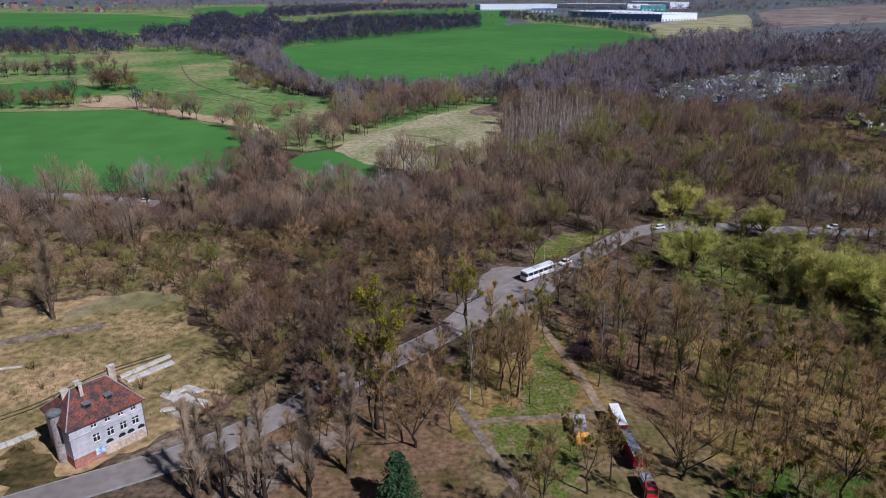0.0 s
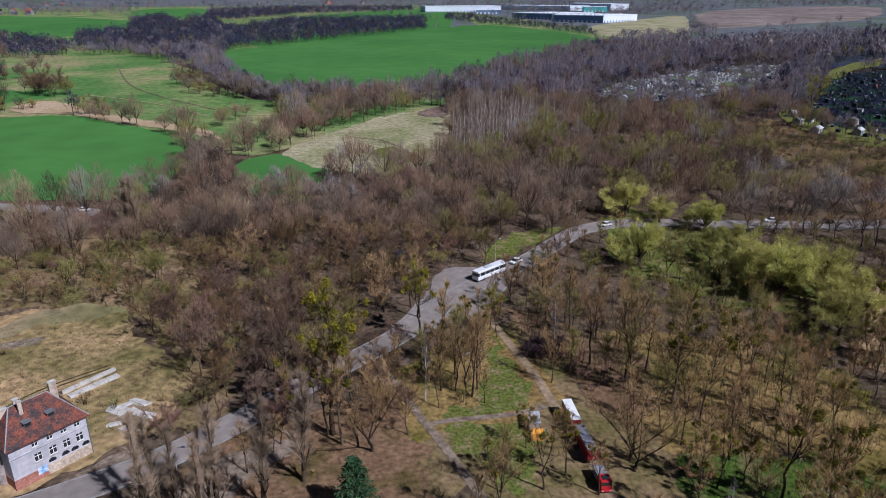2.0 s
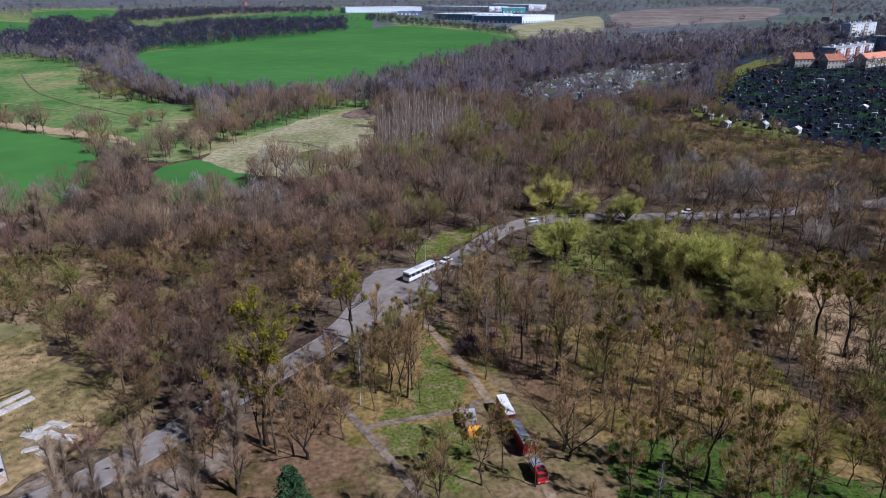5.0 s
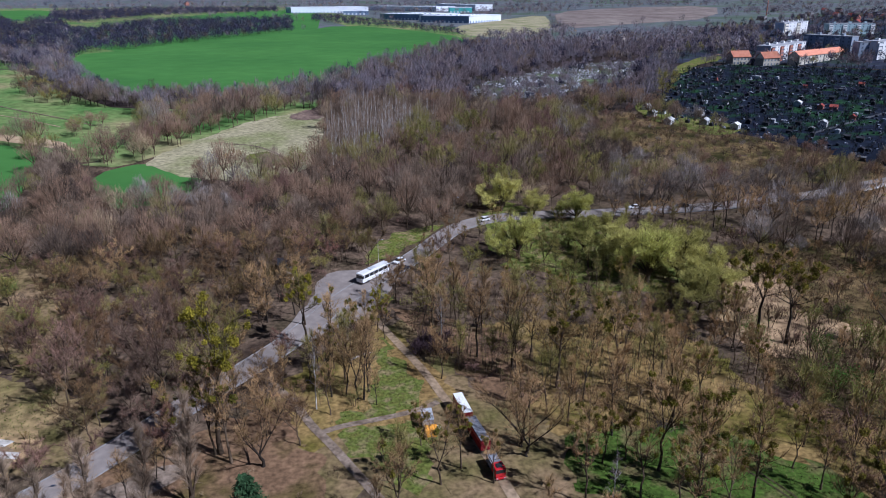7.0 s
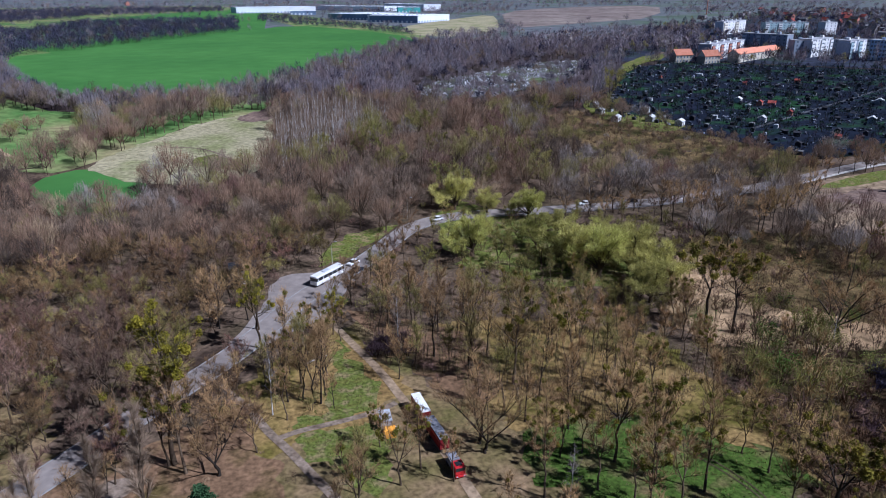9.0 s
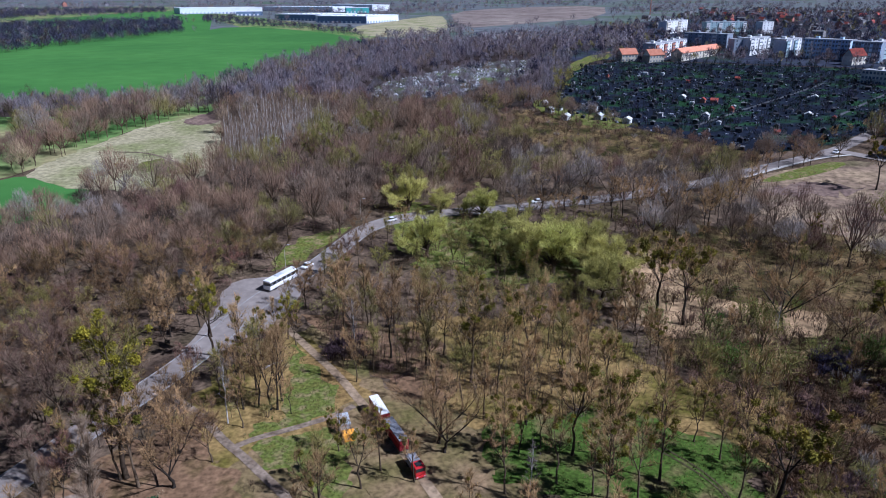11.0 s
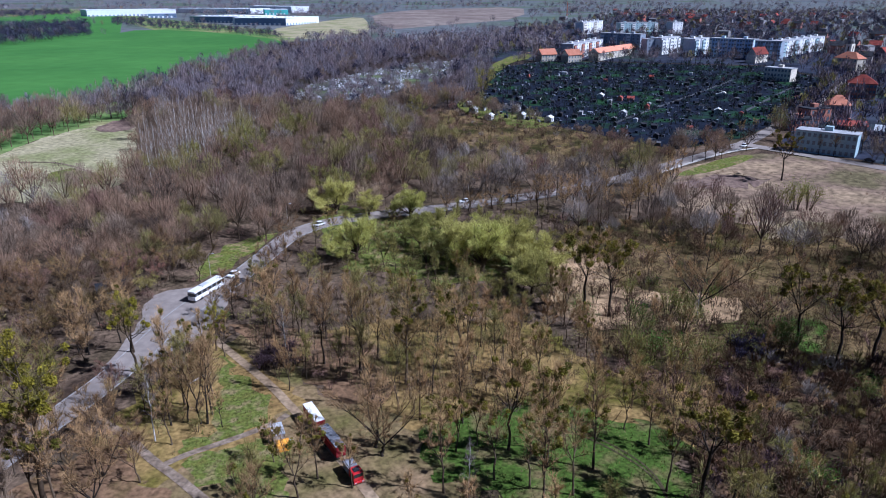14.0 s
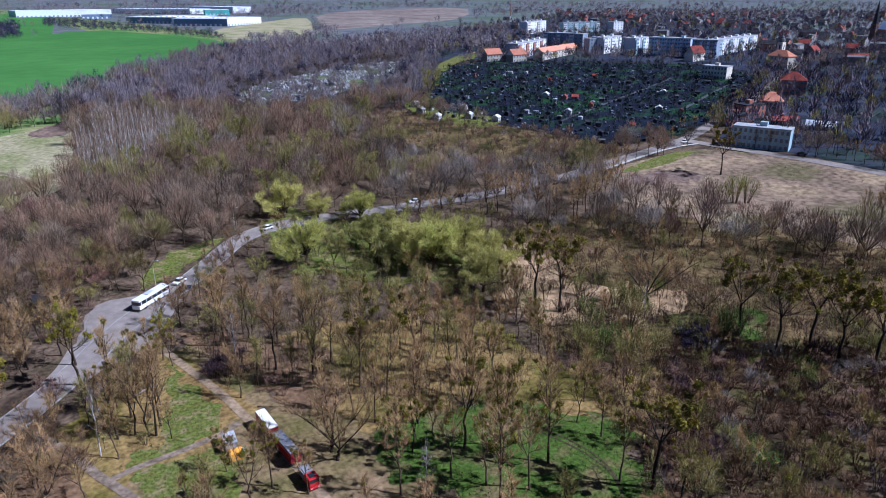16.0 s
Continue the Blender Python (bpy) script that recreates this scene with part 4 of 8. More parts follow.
def fan_tree(seed, h, w, n, sw, sl, clumps=6, stems=5):
    """A leafless crown seen from afar: limbs fanning up out of a bole, fine twigs radiating along them in soft clumps."""
    rng = np.random.RandomState(seed)
    wv, wf = [], []
    base = np.array([0, 0, h * rng.uniform(0.2, 0.3)])
    tube(wv, wf, [(0, 0, -0.3), base], [0.012 * h + 0.04, 0.009 * h + 0.03], 3)
    cen, rad = [], []
    for k in range(clumps):
        a = k * 2.4 + rng.uniform(-0.4, 0.4)
        f = 0.0 if k == 0 else rng.uniform(0.35, 0.75)
        z = h * (0.78 if k == 0 else rng.uniform(0.5, 0.74) - 0.12 * f)
        c = np.array([math.cos(a) * f * w, math.sin(a) * f * w, z])
        cen.append(c)
        rad.append((w * 0.42, w * 0.42, h * 0.2))
        if k < stems:
            tip = c + (c - base) / np.linalg.norm(c - base) * h * 0.13
            tube(wv, wf, [base, (base + tip) / 2 + np.array([0, 0, -0.03 * h]), tip], [0.011 * h + 0.02, 0.008 * h + 0.015, 0.015], 3)
    cen, rad = np.array(cen), np.array(rad)
    i = rng.randint(0, clumps, n)
    d = rng.normal(0, 1, (n, 3)) + (0, 0, 0.25)
    d /= np.linalg.norm(d, axis=1, keepdims=True)
    p = cen[i] + rad[i] * d * rng.uniform(0.3, 1.0, (n, 1)) ** 0.5
    t = p - base * (1, 1, 0.7)
    t /= np.linalg.norm(t, axis=1, keepdims=True)
    t = t + rng.normal(0, 0.28, (n, 3)) + (0, 0, 0.25)
    t /= np.linalg.norm(t, axis=1, keepdims=True)
    out = d + rng.normal(0, 0.35, (n, 3))
    s = np.cross(t, out)
    s *= sw * rng.uniform(0.6, 1.4, (n, 1)) / (np.linalg.norm(s, axis=1, keepdims=True) + 1e-9)
    l = sl * rng.uniform(0.5, 1.2, (n, 1))
    tv = np.stack([p - t * l * 0.5 - s, p - t * l * 0.5 + s, p + t * l * 0.5], 1).reshape(-1, 3)
    return np.array(wv), wf, tv, [(3 * k, 3 * k + 1, 3 * k + 2) for k in range(n)], list(p[:: max(1, n // 60)])


def willow_raw(seed, h, w, n=7000):
    """A spreading willow: a short bole, limbs fanning out, and strands of young leaves in clumps along them."""
    rng = np.random.RandomState(seed)
    wv, wf, tips = [], [], []
    tube(wv, wf, [(0, 0, -0.3), (0.1, 0, h * 0.08), (0, 0.1, h * 0.17)], [0.42, 0.36, 0.34], 7)
    cen, way = [], []
    for k in range(13):
        a = k * 2.4 + rng.uniform(-0.3, 0.3)
        v = 0.15 + 1.0 * ((k * 5 % 13) / 13) ** 0.8
        d = np.array([math.cos(a) * math.sin(v), math.sin(a) * math.sin(v), math.cos(v)])
        length = (h * 0.82) / (math.cos(v) + 0.55 * math.sin(v) * h / w)
        p = [np.array([0, 0, h * 0.15])]
        for i in range(4):
            d = d + np.append(rng.normal(0, 0.1, 2), 0.03)
            d /= np.linalg.norm(d)
            p.append(p[-1] + d * length / 4)
        tube(wv, wf, p, [0.2, 0.15, 0.1, 0.06, 0.02], 4)
        for q in range(9):
            e = rng.uniform(0.3, 1.0)
            j = min(int(e * 4), 3)
            b0 = p[j] + (p[j + 1] - p[j]) * (e * 4 - j)
            bd = d * 0.8 + rng.normal(0, 0.5, 3) + np.array([0, 0, 0.1])
            bd /= np.linalg.norm(bd)
            b1 = b0 + bd * w * rng.uniform(0.2, 0.42)
            tube(wv, wf, [b0, b1], [0.05, 0.015], 3)
            cen.append((b0 * 0.35 + b1 * 0.65))
            way.append(bd)
    cen, way = np.array(cen), np.array(way)
    i = rng.randint(0, len(cen), n)
    u = rng.normal(0, 1, (n, 3))
    u /= np.linalg.norm(u, axis=1, keepdims=True)
    out = u * (1, 1, 0.8)
    p = cen[i] + out * (w * 0.135) * rng.uniform(0.2, 1.1, (n, 1)) ** 0.6
    t = way[i] * 0.5 + u * 0.6 + rng.normal(0, 0.35, (n, 3)) + (0, 0, 0.15)
    t /= np.linalg.norm(t, axis=1, keepdims=True)
    s = np.cross(t, u + rng.normal(0, 0.5, (n, 3)))
    s *= 0.03 * rng.uniform(0.6, 1.4, (n, 1)) / (np.linalg.norm(s, axis=1, keepdims=True) + 1e-9)
    l = 0.85 * rng.uniform(0.5, 1.3, (n, 1))
    tv = np.stack([p - t * l * 0.5 - s, p - t * l * 0.5 + s, p + t * l * 0.5], 1).reshape(-1, 3)
    return np.array(wv), wf, tv, [(3 * k, 3 * k + 1, 3 * k + 2) for k in range(n)], list(cen)


RNG = np.random.RandomState(5)
PALEWOOD = np.array([(113.1, 226.7), (151, 256.5), (179.9, 236.8), (206.1, 197.3), (187.9, 179), (150.5, 197.7)])
wood_raws = [branchy(10 + k, h, sp, fork=fk, leaders=n, limbs=16, subs=6, twigs=13, vee=0.2, twig_w=0.023, twig_l=1.8, first=0.34, rise=0.55, wild=0.42, thick=0.8) for k, (h, sp, n, fk) in enumerate([(15, 4.4, 1, 0.4), (17, 4.6, 2, 0.4), (13, 4.2, 2, 0.3), (18, 4.6, 1, 0.45)])]
kinds = [tree_thing("bare_tree", raw, BARK, TWIG, "slender leafless brown tree in the park wood", "tree", "bare trees", balls=b, seed=30 + b) for raw, b in zip(wood_raws, (0, 2, 0, 3))]
kinds += [tree_thing("park_tree", raw, BARK, TWIGOLIVE, "slender park tree hazed with olive buds", "tree", "budding park trees", leaf=(450, 0.6, 0.09, BUDS), seed=k) for k, raw in enumerate(wood_raws[:2])]
round_raws = [branchy(20 + k, h, w, fork=0.14, leaders=4, limbs=18, subs=6, twigs=17, vee=0.55, twig_w=0.024, twig_l=1.5, up=0.1, wild=0.6, thick=0.65) for k, (h, w) in enumerate([(11, 3.8), (9, 3.4), (12, 4.0), (8, 3.2)])]
rounds = [tree_thing("bare_tree", raw, BARK, tw, "rounded leafless small tree in dense wood", "tree", "small bare trees") for raw, tw in zip(round_raws, (TWIGBROWN, TWIGOLIVE, TWIGBROWN, TWIGOLIVE))]
rounds += [tree_thing("bare_tree", round_raws[1], BARK, TWIGRED, "rounded small tree with reddish buds", "tree", "small bare trees")]
brown_raws = [branchy(24 + k, h, sp, fork=0.25, leaders=3, limbs=17, subs=7, twigs=15, vee=0.42, twig_w=0.024, twig_l=1.7, wild=0.52, thick=0.75) for k, (h, sp) in enumerate([(14, 5.2), (13, 5.0)])]
browns = [tree_thing("bare_tree", raw, BARK, tw, lab, "tree", "small bare trees") for raw, tw, lab in ((brown_raws[0], TWIGBROWN, "spreading leafless brown-twigged tree"), (brown_raws[1], TWIGRED, "spreading tree with reddish-brown twigs"), (brown_raws[1], TWIG, "spreading leafless tree with tan twigs"))]
tall_raws = [branchy(30 + k, h, sp, fork=fk, leaders=n, limbs=18, subs=5, twigs=15, vee=0.3, twig_w=0.026, twig_l=2.1, thick=0.85, rise=0.45, first=0.3, wild=0.45) for k, (h, sp, n, fk) in enumerate([(20, 6.0, 1, 0.42), (20, 5.6, 3, 0.38), (20, 5.6, 2, 0.3)])]
talls = [tree_thing("mistletoe_tree", raw, BARK, TWIG, "tall bare tree hung with yellow-green mistletoe", "tree", "trees with mistletoe", balls=b, seed=k, ball_size=1.2) for k, (raw, b) in enumerate(zip(tall_raws, (12, 9, 14)))]
heavy = tree_thing("mistletoe_tree", branchy(41, 20, 6.2, fork=0.42, leaders=3, limbs=17, subs=6, twigs=9, vee=0.4, twig_w=0.03, twig_l=2.0, thick=1.15), BARKDARK, TWIG, "tall dark tree crowded with mistletoe clumps", "tree", "trees with mistletoe", balls=42, seed=9, ball_size=1.15, ball_mat=MISTLEDARK)
yellow = tree_thing("mistletoe_tree", branchy(48, 20, 5.0, fork=0.4, leaders=2, limbs=17, subs=6, twigs=14, vee=0.28, twig_w=0.026, twig_l=2.0), BARK, TWIGOLIVE, "tall narrow tree full of bright yellow mistletoe", "tree", "trees with mistletoe", balls=40, seed=5, ball_mat=MISTLEYELLOW, ball_size=0.9)
plain = [tree_thing("tall_bare_tree", raw, BARKDARK, TWIG, "tall dark-stemmed leafless tree", "tree", "tall bare trees") for raw in tall_raws]
wide = tree_thing("tall_bare_tree", branchy(44, 20, 8.0, fork=0.2, leaders=4, limbs=20, subs=7, twigs=15, vee=0.85, twig_w=0.03, twig_l=2.4, thick=1.5, up=0.1), BARKDARK, TWIG, "broad spreading leafless oak", "tree", "tall bare trees")
pale = tree_thing("roadside_tree", branchy(49, 20, 7.0, fork=0.25, leaders=3, limbs=18, subs=7, twigs=16, vee=0.6, twig_w=0.035, twig_l=2.2, thick=1.2), BARK, TWIGPALE, "broad roadside tree with pale bare twigs", "tree", "roadside trees")
poplar = tree_thing("poplar", bare_tree(46, 20, 3.7, limbs=26, subs=7, twigs=14, first=0.06, columnar=True, twig_w=0.024, twig_l=2.2), BARK, POPTWIG, "narrow upright leafless poplar", "tree", "poplars")
birch = tree_thing("birch", bare_tree(47, 20, 3.2, limbs=12, subs=5, twigs=8, first=0.3, rise=0.9, twig_w=0.035, thick=0.45), BIRCHBARK, TWIGPALE, "thin white-stemmed leafless birch", "tree", "birches")
willow_raws = [willow_raw(64 + k, h, w, 9500) for k, (h, w) in enumerate([(8.6, 6.8), (9.2, 6.4)])]
willows = [tree_thing("willow", raw, BARK, mat, "rounded willow hazed with young yellow-green leaves", "tree", "willows") for raw, mat in zip(willow_raws, (WILLOW, WILLOWGREEN))]
budding = tree_thing("budding_tree", branchy(67, 10, 3.8, fork=0.15, leaders=4, limbs=16, subs=5, twigs=24, vee=0.6, twig_w=0.025, twig_l=1.2, wild=0.6), BARK, TWIGOLIVE, "small tree hazed with olive buds", "tree", "budding trees", leaf=(900, 0.7, 0.11, BUDS), seed=4)
shrub_raws = [raw_shrub(50 + k, h, w) for k, (h, w) in enumerate([(4.5, 2.6), (3.5, 2.4), (5.5, 3.0)])]
shrubs = [tree_thing("shrub", raw, BARK, tw, lab, "shrub", "shrubs", leaf=lf, seed=k) for k, (raw, tw, lab, lf) in enumerate([
    (shrub_raws[0], TWIG, "tangled leafless grey-brown shrub", None), (shrub_raws[1], TWIGRED, "low reddish-brown leafless shrub", None),
    (shrub_raws[2], TWIGOLIVE, "tall shrub with olive-green buds", (420, 0.35, 0.09, BUDS)), (shrub_raws[0], TWIGOLIVE, "shrub with fresh green leaves", (520, 0.35, 0.09, FRESH))])]
far_raws = [fan_tree(70 + k, h, w, 300, 0.1, 2.6, clumps=6, stems=3) for k, (h, w) in enumerate([(13, 5.8), (15, 6.2), (12, 5.6), (16, 6.4)])]
farther_raws = [lobed_tree(80 + k, h, w, 66, 0.36, 2.8, lobes=5, base=0.05, limbs=False, facing=0.25, shell=0.85) for k, (h, w) in enumerate([(14, 6.8), (16, 7.4), (13, 6.6)])]
birch_raws = [fan_tree(90 + k, h, 2.6, 230, 0.035, 2.4, clumps=5, stems=3) for k, h in enumerate((15, 13, 16))]
MADE = []


def plant(kind, x, y, scale=1.0):
    m = stand(x, y, RNG.uniform(0, 6.28), scale)
    if kind in MADE:
        kind = copy_thing(kind, Matrix())
    else:
        MADE.append(kind)
    kind.matrix_basis = m
    return kind


# single trees, each at its own place: x, y, height
HAND_X, HAND_Y = [], []


def grove(kind, spots, full=20.0):
    for x, y, h in spots:
        k = kind[RNG.randint(len(kind))] if isinstance(kind, list) else kind
        plant(k, x, y, h / full)
        HAND_X.append(x)
        HAND_Y.append(y)


grove(poplar, [(-97, 153.6, 24), (-109.8, 153.8, 13), (-84.4, 212.9, 20), (-80.9, 212.1, 21), (-28.5, 88.4, 19), (-39.1, 87.8, 19), (-38, 90.4, 17), (-35, 89.1, 16), (-21.7, 89.6, 20), (-16.1, 95.5, 21), (-30.9, 87.1, 16), (-30.6, 91.3, 14)])
grove(talls, [(27.7, 93.2, 13), (31.9, 88.1, 10), (5.9, 155.7, 17), (23.3, 90.1, 15), (18.1, 133, 13), (15.1, 140.3, 12), (10.4, 132.5, 11), (23.6, 143.5, 11), (48.6, 88, 15), (22.5, 101.1, 9), (-13.2, 108, 18)])
grove(plain, [(-21.2, 112.1, 8), (-22.5, 103.8, 9), (-26, 98.2, 10), (13.7, 119.3, 17), (14.8, 118.7, 17), (11.6, 121.1, 15), (17, 116.1, 8), (-5, 160.8, 15), (-3.1, 159.8, 15), (3.8, 162.5, 15), (64.7, 119, 12), (8.7, 121.5, 14), (16.2, 121.4, 15)])
grove(wide, [(-5.1, 102.5, 14), (39.7, 93.4, 13)])
grove(birch, [(5.3, 117.8, 14), (35.5, 135.4, 13)])
grove(yellow, [(-12.3, 108.3, 31), (5.7, 145.6, 19), (22.5, 147.5, 12)])
grove(heavy, [(79.5, 57.7, 21), (80.9, 53.2, 11), (109, 121.6, 23), (113.3, 116.7, 21), (139.2, 82.9, 20), (137.3, 72, 22), (147.4, 70, 22), (146.3, 62.9, 20), (149.5, 56.9, 21), (159, 54.9, 21)])
grove(heavy, [(247.0, 165.7, 20)])
grove(talls, [(56.6, 69.1, 18), (179, 135.6, 12), (208.4, 98.3, 10), (51.7, 88.1, 13), (57.2, 73.6, 15)])
grove(plain, [(57.1, 94.9, 14), (56.8, 106.5, 14), (166.7, 166.2, 15), (184.1, 133.6, 10), (231.6, 101.2, 13), (233.1, 96.7, 14), (249.6, 103.8, 12), (36.1, 137.7, 15), (53.4, 126, 15)])
grove(wide, [(132.7, 104.4, 20), (39.8, 96.2, 13), (141.1, 94.7, 11)])
grove(birch, [(46.8, 75.7, 12), (129.2, 102.7, 9)])
grove(kinds, [(33.6, 173.2, 9), (38.5, 175.8, 10), (44.1, 178.5, 9), (50.2, 182.8, 11), (56.2, 187.2, 10), (62.3, 192.2, 11), (25.5, 159.5, 10), (20.3, 151.8, 9), (16.2, 145.9, 11), (7.2, 133.1, 10), (-0.6, 126.4, 11), (-9.5, 119.5, 12), (68.6, 196.1, 12), (30.4, 167.6, 8), (39, 169, 11)], 17.0)
grove(talls, [(65.9, 81, 15), (53.5, 78.4, 14), (62.5, 68.9, 16), (83, 72.6, 12), (76.3, 62, 15), (82.4, 78.4, 12), (55.9, 87.8, 11), (88.2, 64.8, 13), (65.8, 142.7, 13), (70.2, 126.8, 14), (77.4, 111.2, 15), (101.7, 124.8, 14), (94.3, 102.9, 13), (88.3, 147, 13), (77.2, 98.3, 14), (53.4, 135.1, 14)])
grove(browns, [(121.4, 198.1, 9), (126.2, 196.1, 8), (131.8, 193.8, 9), (138.5, 193.3, 10), (142.5, 190.3, 9), (149.1, 189.8, 10), (153.9, 186.7, 9), (159.5, 186.3, 10), (164.9, 183.1, 9), (115.3, 203.6, 7)], 14.0)
grove(browns, [(-45.1, 136.5, 10), (-40.3, 139.2, 9), (-36.3, 141, 11), (-32.6, 145.5, 9), (-28.1, 150.1, 10), (-24.6, 156.7, 9), (-44.1, 149.1, 11), (-19.4, 163.2, 10)], 14.0)
grove(pale, [(123.4, 201.8, 14), (131.8, 199.7, 15), (140, 199, 14), (149.5, 196.3, 16), (158.1, 195.5, 15), (167.7, 195, 15), (177.7, 194.3, 14), (191, 196.8, 13), (114.6, 202.8, 13)])
grove(browns, [(-21.5, 105.8, 13), (-33.8, 107.2, 9), (-27.6, 117.2, 9), (1.5, 106.8, 12), (-4.3, 111.2, 13)], 14.0)
grove(talls, [(-18.9, 106.1, 17), (-10.4, 105.0, 20)])
grove(talls, [(54.0, 112.9, 24), (66.2, 110.0, 22), (44.5, 79.7, 15), (60.0, 83.8, 20), (63.1, 76.6, 20), (69.7, 72.3, 17), (69.5, 94.9, 14)])
grove(plain, [(47.3, 121.1, 21), (40.1, 97.1, 16), (42.0, 129.4, 18)])
grove(browns[1], [(-23.6, 127.8, 20), (-41.9, 130.9, 17), (-27.4, 151.3, 13), (-44.4, 165.5, 12)], 13.0)
grove(budding, [(-214.5, 481.7, 13), (-175.6, 411.6, 11), (-166.4, 412.0, 10), (-44.7, 445.6, 10)], 10.0)
grove(rounds, [(-223.4, 476.3, 21), (-233.1, 480.6, 16), (-101.0, 355.5, 6), (-106.5, 359.5, 4), (-213.9, 434.7, 6), (-172.7, 415.4, 13)], 10.0)
ROADROW = [(142.4, 186.2), (145.8, 184.6), (147.4, 178.6), (151.4, 177.2), (152.9, 172), (161.7, 177), (158.1, 167), (162.1, 162.8), (170.8, 166.1), (176, 166.7), (183, 169), (191.5, 172.3)]
grove(plain, [(x, y, RNG.uniform(13, 17)) for x, y in ROADROW])
STREETROW = [(218.6, 198.1), (227.9, 199.6), (238.2, 203.1), (243.9, 201), (257.4, 205), (269, 209), (291.8, 221.3), (305.9, 224.3), (323, 229.4), (343.6, 237.3), (305.9, 162.8), (307.2, 159.1), (307.1, 155.2), (308.6, 151.5), (307.9, 146.9), (308.8, 143.7), (307.3, 138.8), (313.1, 137.9), (311.2, 133.3), (309.8, 128.6), (311.1, 172.6), (294.9, 182.2), (296, 175.8)]
grove(plain, [(x, y, RNG.uniform(8, 11)) for x, y in STREETROW])
for x, y, w in [(80.5, 222.1, 17.3), (71.4, 181.6, 18.0), (90.1, 215.0, 12.1), (101.4, 204.8, 14.8), (92.5, 180.8, 14.2), (96.6, 165.7, 19.4), (100.0, 155.5, 21.2), (110.2, 156.3, 19.4), (112.7, 145.5, 17.1), (104.7, 137.8, 15.4), (104.0, 188.9, 11.2), (109.9, 167.2, 15.8)]:
    plant(willows[RNG.randint(2)], x, y, w / 11.2)
    HAND_X.append(x)
    HAND_Y.append(y)
for x, y, w in [(47.7, 295.4, 60), (63.5, 301.2, 70), (75, 308.5, 60), (106.3, 272.6, 75), (97.2, 322.6, 60), (171.8, 332.9, 60), (246.9, 388, 60), (110.8, 133.6, 60), (77.2, 174.7, 70), (78.7, 159.6, 60)] + [(-57.4, 161.1, 80), (-77.2, 179.7, 70), (-67.4, 183.9, 60), (94.6, 328.8, 50), (-36.6, 139.1, 70), (-88.9, 177.2, 60), (10.9, 121.5, 40), (54.7, 177.6, 60)]:
    plant(budding, x, y, w * math.hypot(x, y) / 1210 / 11)
    HAND_X.append(x)
    HAND_Y.append(y)
for x, y, s in [(106.8, 94.7, 1.5), (138.3, 85.3, 1.4), (112.6, 94.1, 1.2), (96.6, 48.9, 1.3), (133.2, 88.7, 1), (221.6, 141.3, 1.9), (217.4, 143, 1.5), (224.8, 138.9, 1.7), (129.1, 61, 1.2), (88.9, 168.9, 1.5), (96.2, 171.5, 1.2)]:
    plant(shrubs[3 if y < 120 else 2], x, y, s)

for x, y in [(-231.2, 480.8), (-219.8, 474.2), (-215, 486.7), (-145.8, 510.7), (-129.1, 485.3), (-116.6, 473.6), (-110.7, 485.8), (-147, 539.2), (-132, 522.1), (-120.4, 511.4), (-68.7, 435.4), (-61.6, 441.5), (-53.4, 458.4), (-31.3, 462.8), (-20.5, 458.2), (-243.5, 411.5), (-231.2, 410.4), (-254.4, 407.1), (-224, 412.7)]:
    plant(rounds[RNG.randint(len(rounds))], x, y, RNG.uniform(1.0, 1.5))
for x, y in [(-182.6, 418.7), (-174.4, 413.5), (-167.4, 410.1), (-161.7, 408.5), (-107.3, 362.4), (-100.6, 359.7), (-95.5, 357), (-214.7, 432.6), (-218, 428.4), (-13.5, 315), (-10.9, 315), (-16.1, 313)]:
    plant(shrubs[[0, 2][RNG.randint(2)]], x, y, RNG.uniform(0.8, 1.2))
PARKWOOD = np.array([(20.8, 144.9), (29.1, 153.6), (40.5, 160.5), (56, 154), (75.3, 135.2), (95.4, 119.7), (94.8, 114.6), (92.5, 99.7), (73.8, 88.3), (49, 102.6), (42.1, 119.5)])
SCRUB = np.array([(138, 174.6), (180.3, 157.7), (256.5, 105.7), (276, 82.1), (112.9, 22.6), (69.3, 51.8), (90.3, 73.7), (92.5, 99.7), (108.2, 133.7)])
LEFTSCRUB = np.array([(-179.5, 222.4), (-69.9, 221.2), (-52.8, 176.1), (-67.7, 168.8), (-95.2, 166), (-130.8, 153.2)])
DRYCLEAR = np.array([(129.6, 162.3), (138.6, 154.8), (134, 138), (128.2, 126), (140.9, 116.9), (149.7, 104), (138.6, 97.9), (119.3, 104.8), (103.5, 114.2), (101.6, 125.3)])
WILLOWZONE = np.array([(62.2, 206.5), (91.6, 220), (118.3, 209.7), (149.6, 192.9), (143.5, 170.7), (116.4, 136.4), (96.6, 118.9), (75.6, 135.7), (56.4, 155), (41, 162.2), (42.4, 176.6)])
GLADE = np.array([(46.9, 98.5), (64.1, 93.7), (76.8, 85.1), (88.5, 75.6), (85.2, 65.7), (69.9, 50.1), (28.7, 77.6)])
ROUGH = np.array([(-55.7, 137.3), (-47.7, 140.7), (-39.1, 132.1), (-34.9, 119.7), (-37.2, 110.9), (-47.2, 111.8)])
CAMP = np.array([(26.7, 119.4), (43.8, 117.1), (35.8, 83.6), (32.2, 72.1), (16.3, 76.4), (20.3, 103.3)])
FRONT = np.array([(-72, 70.9), (-72, 96), (-58, 101), (-47, 110), (-40, 108), (-36.2, 101.4), (-38, 87.1), (-35, 70.8)])
HX, HY = np.array(HAND_X), np.array(HAND_Y)


def clear_of_hand(p, d):
    return np.array([np.min(np.hypot(HX - x, HY - y)) > d for x, y in p], bool)


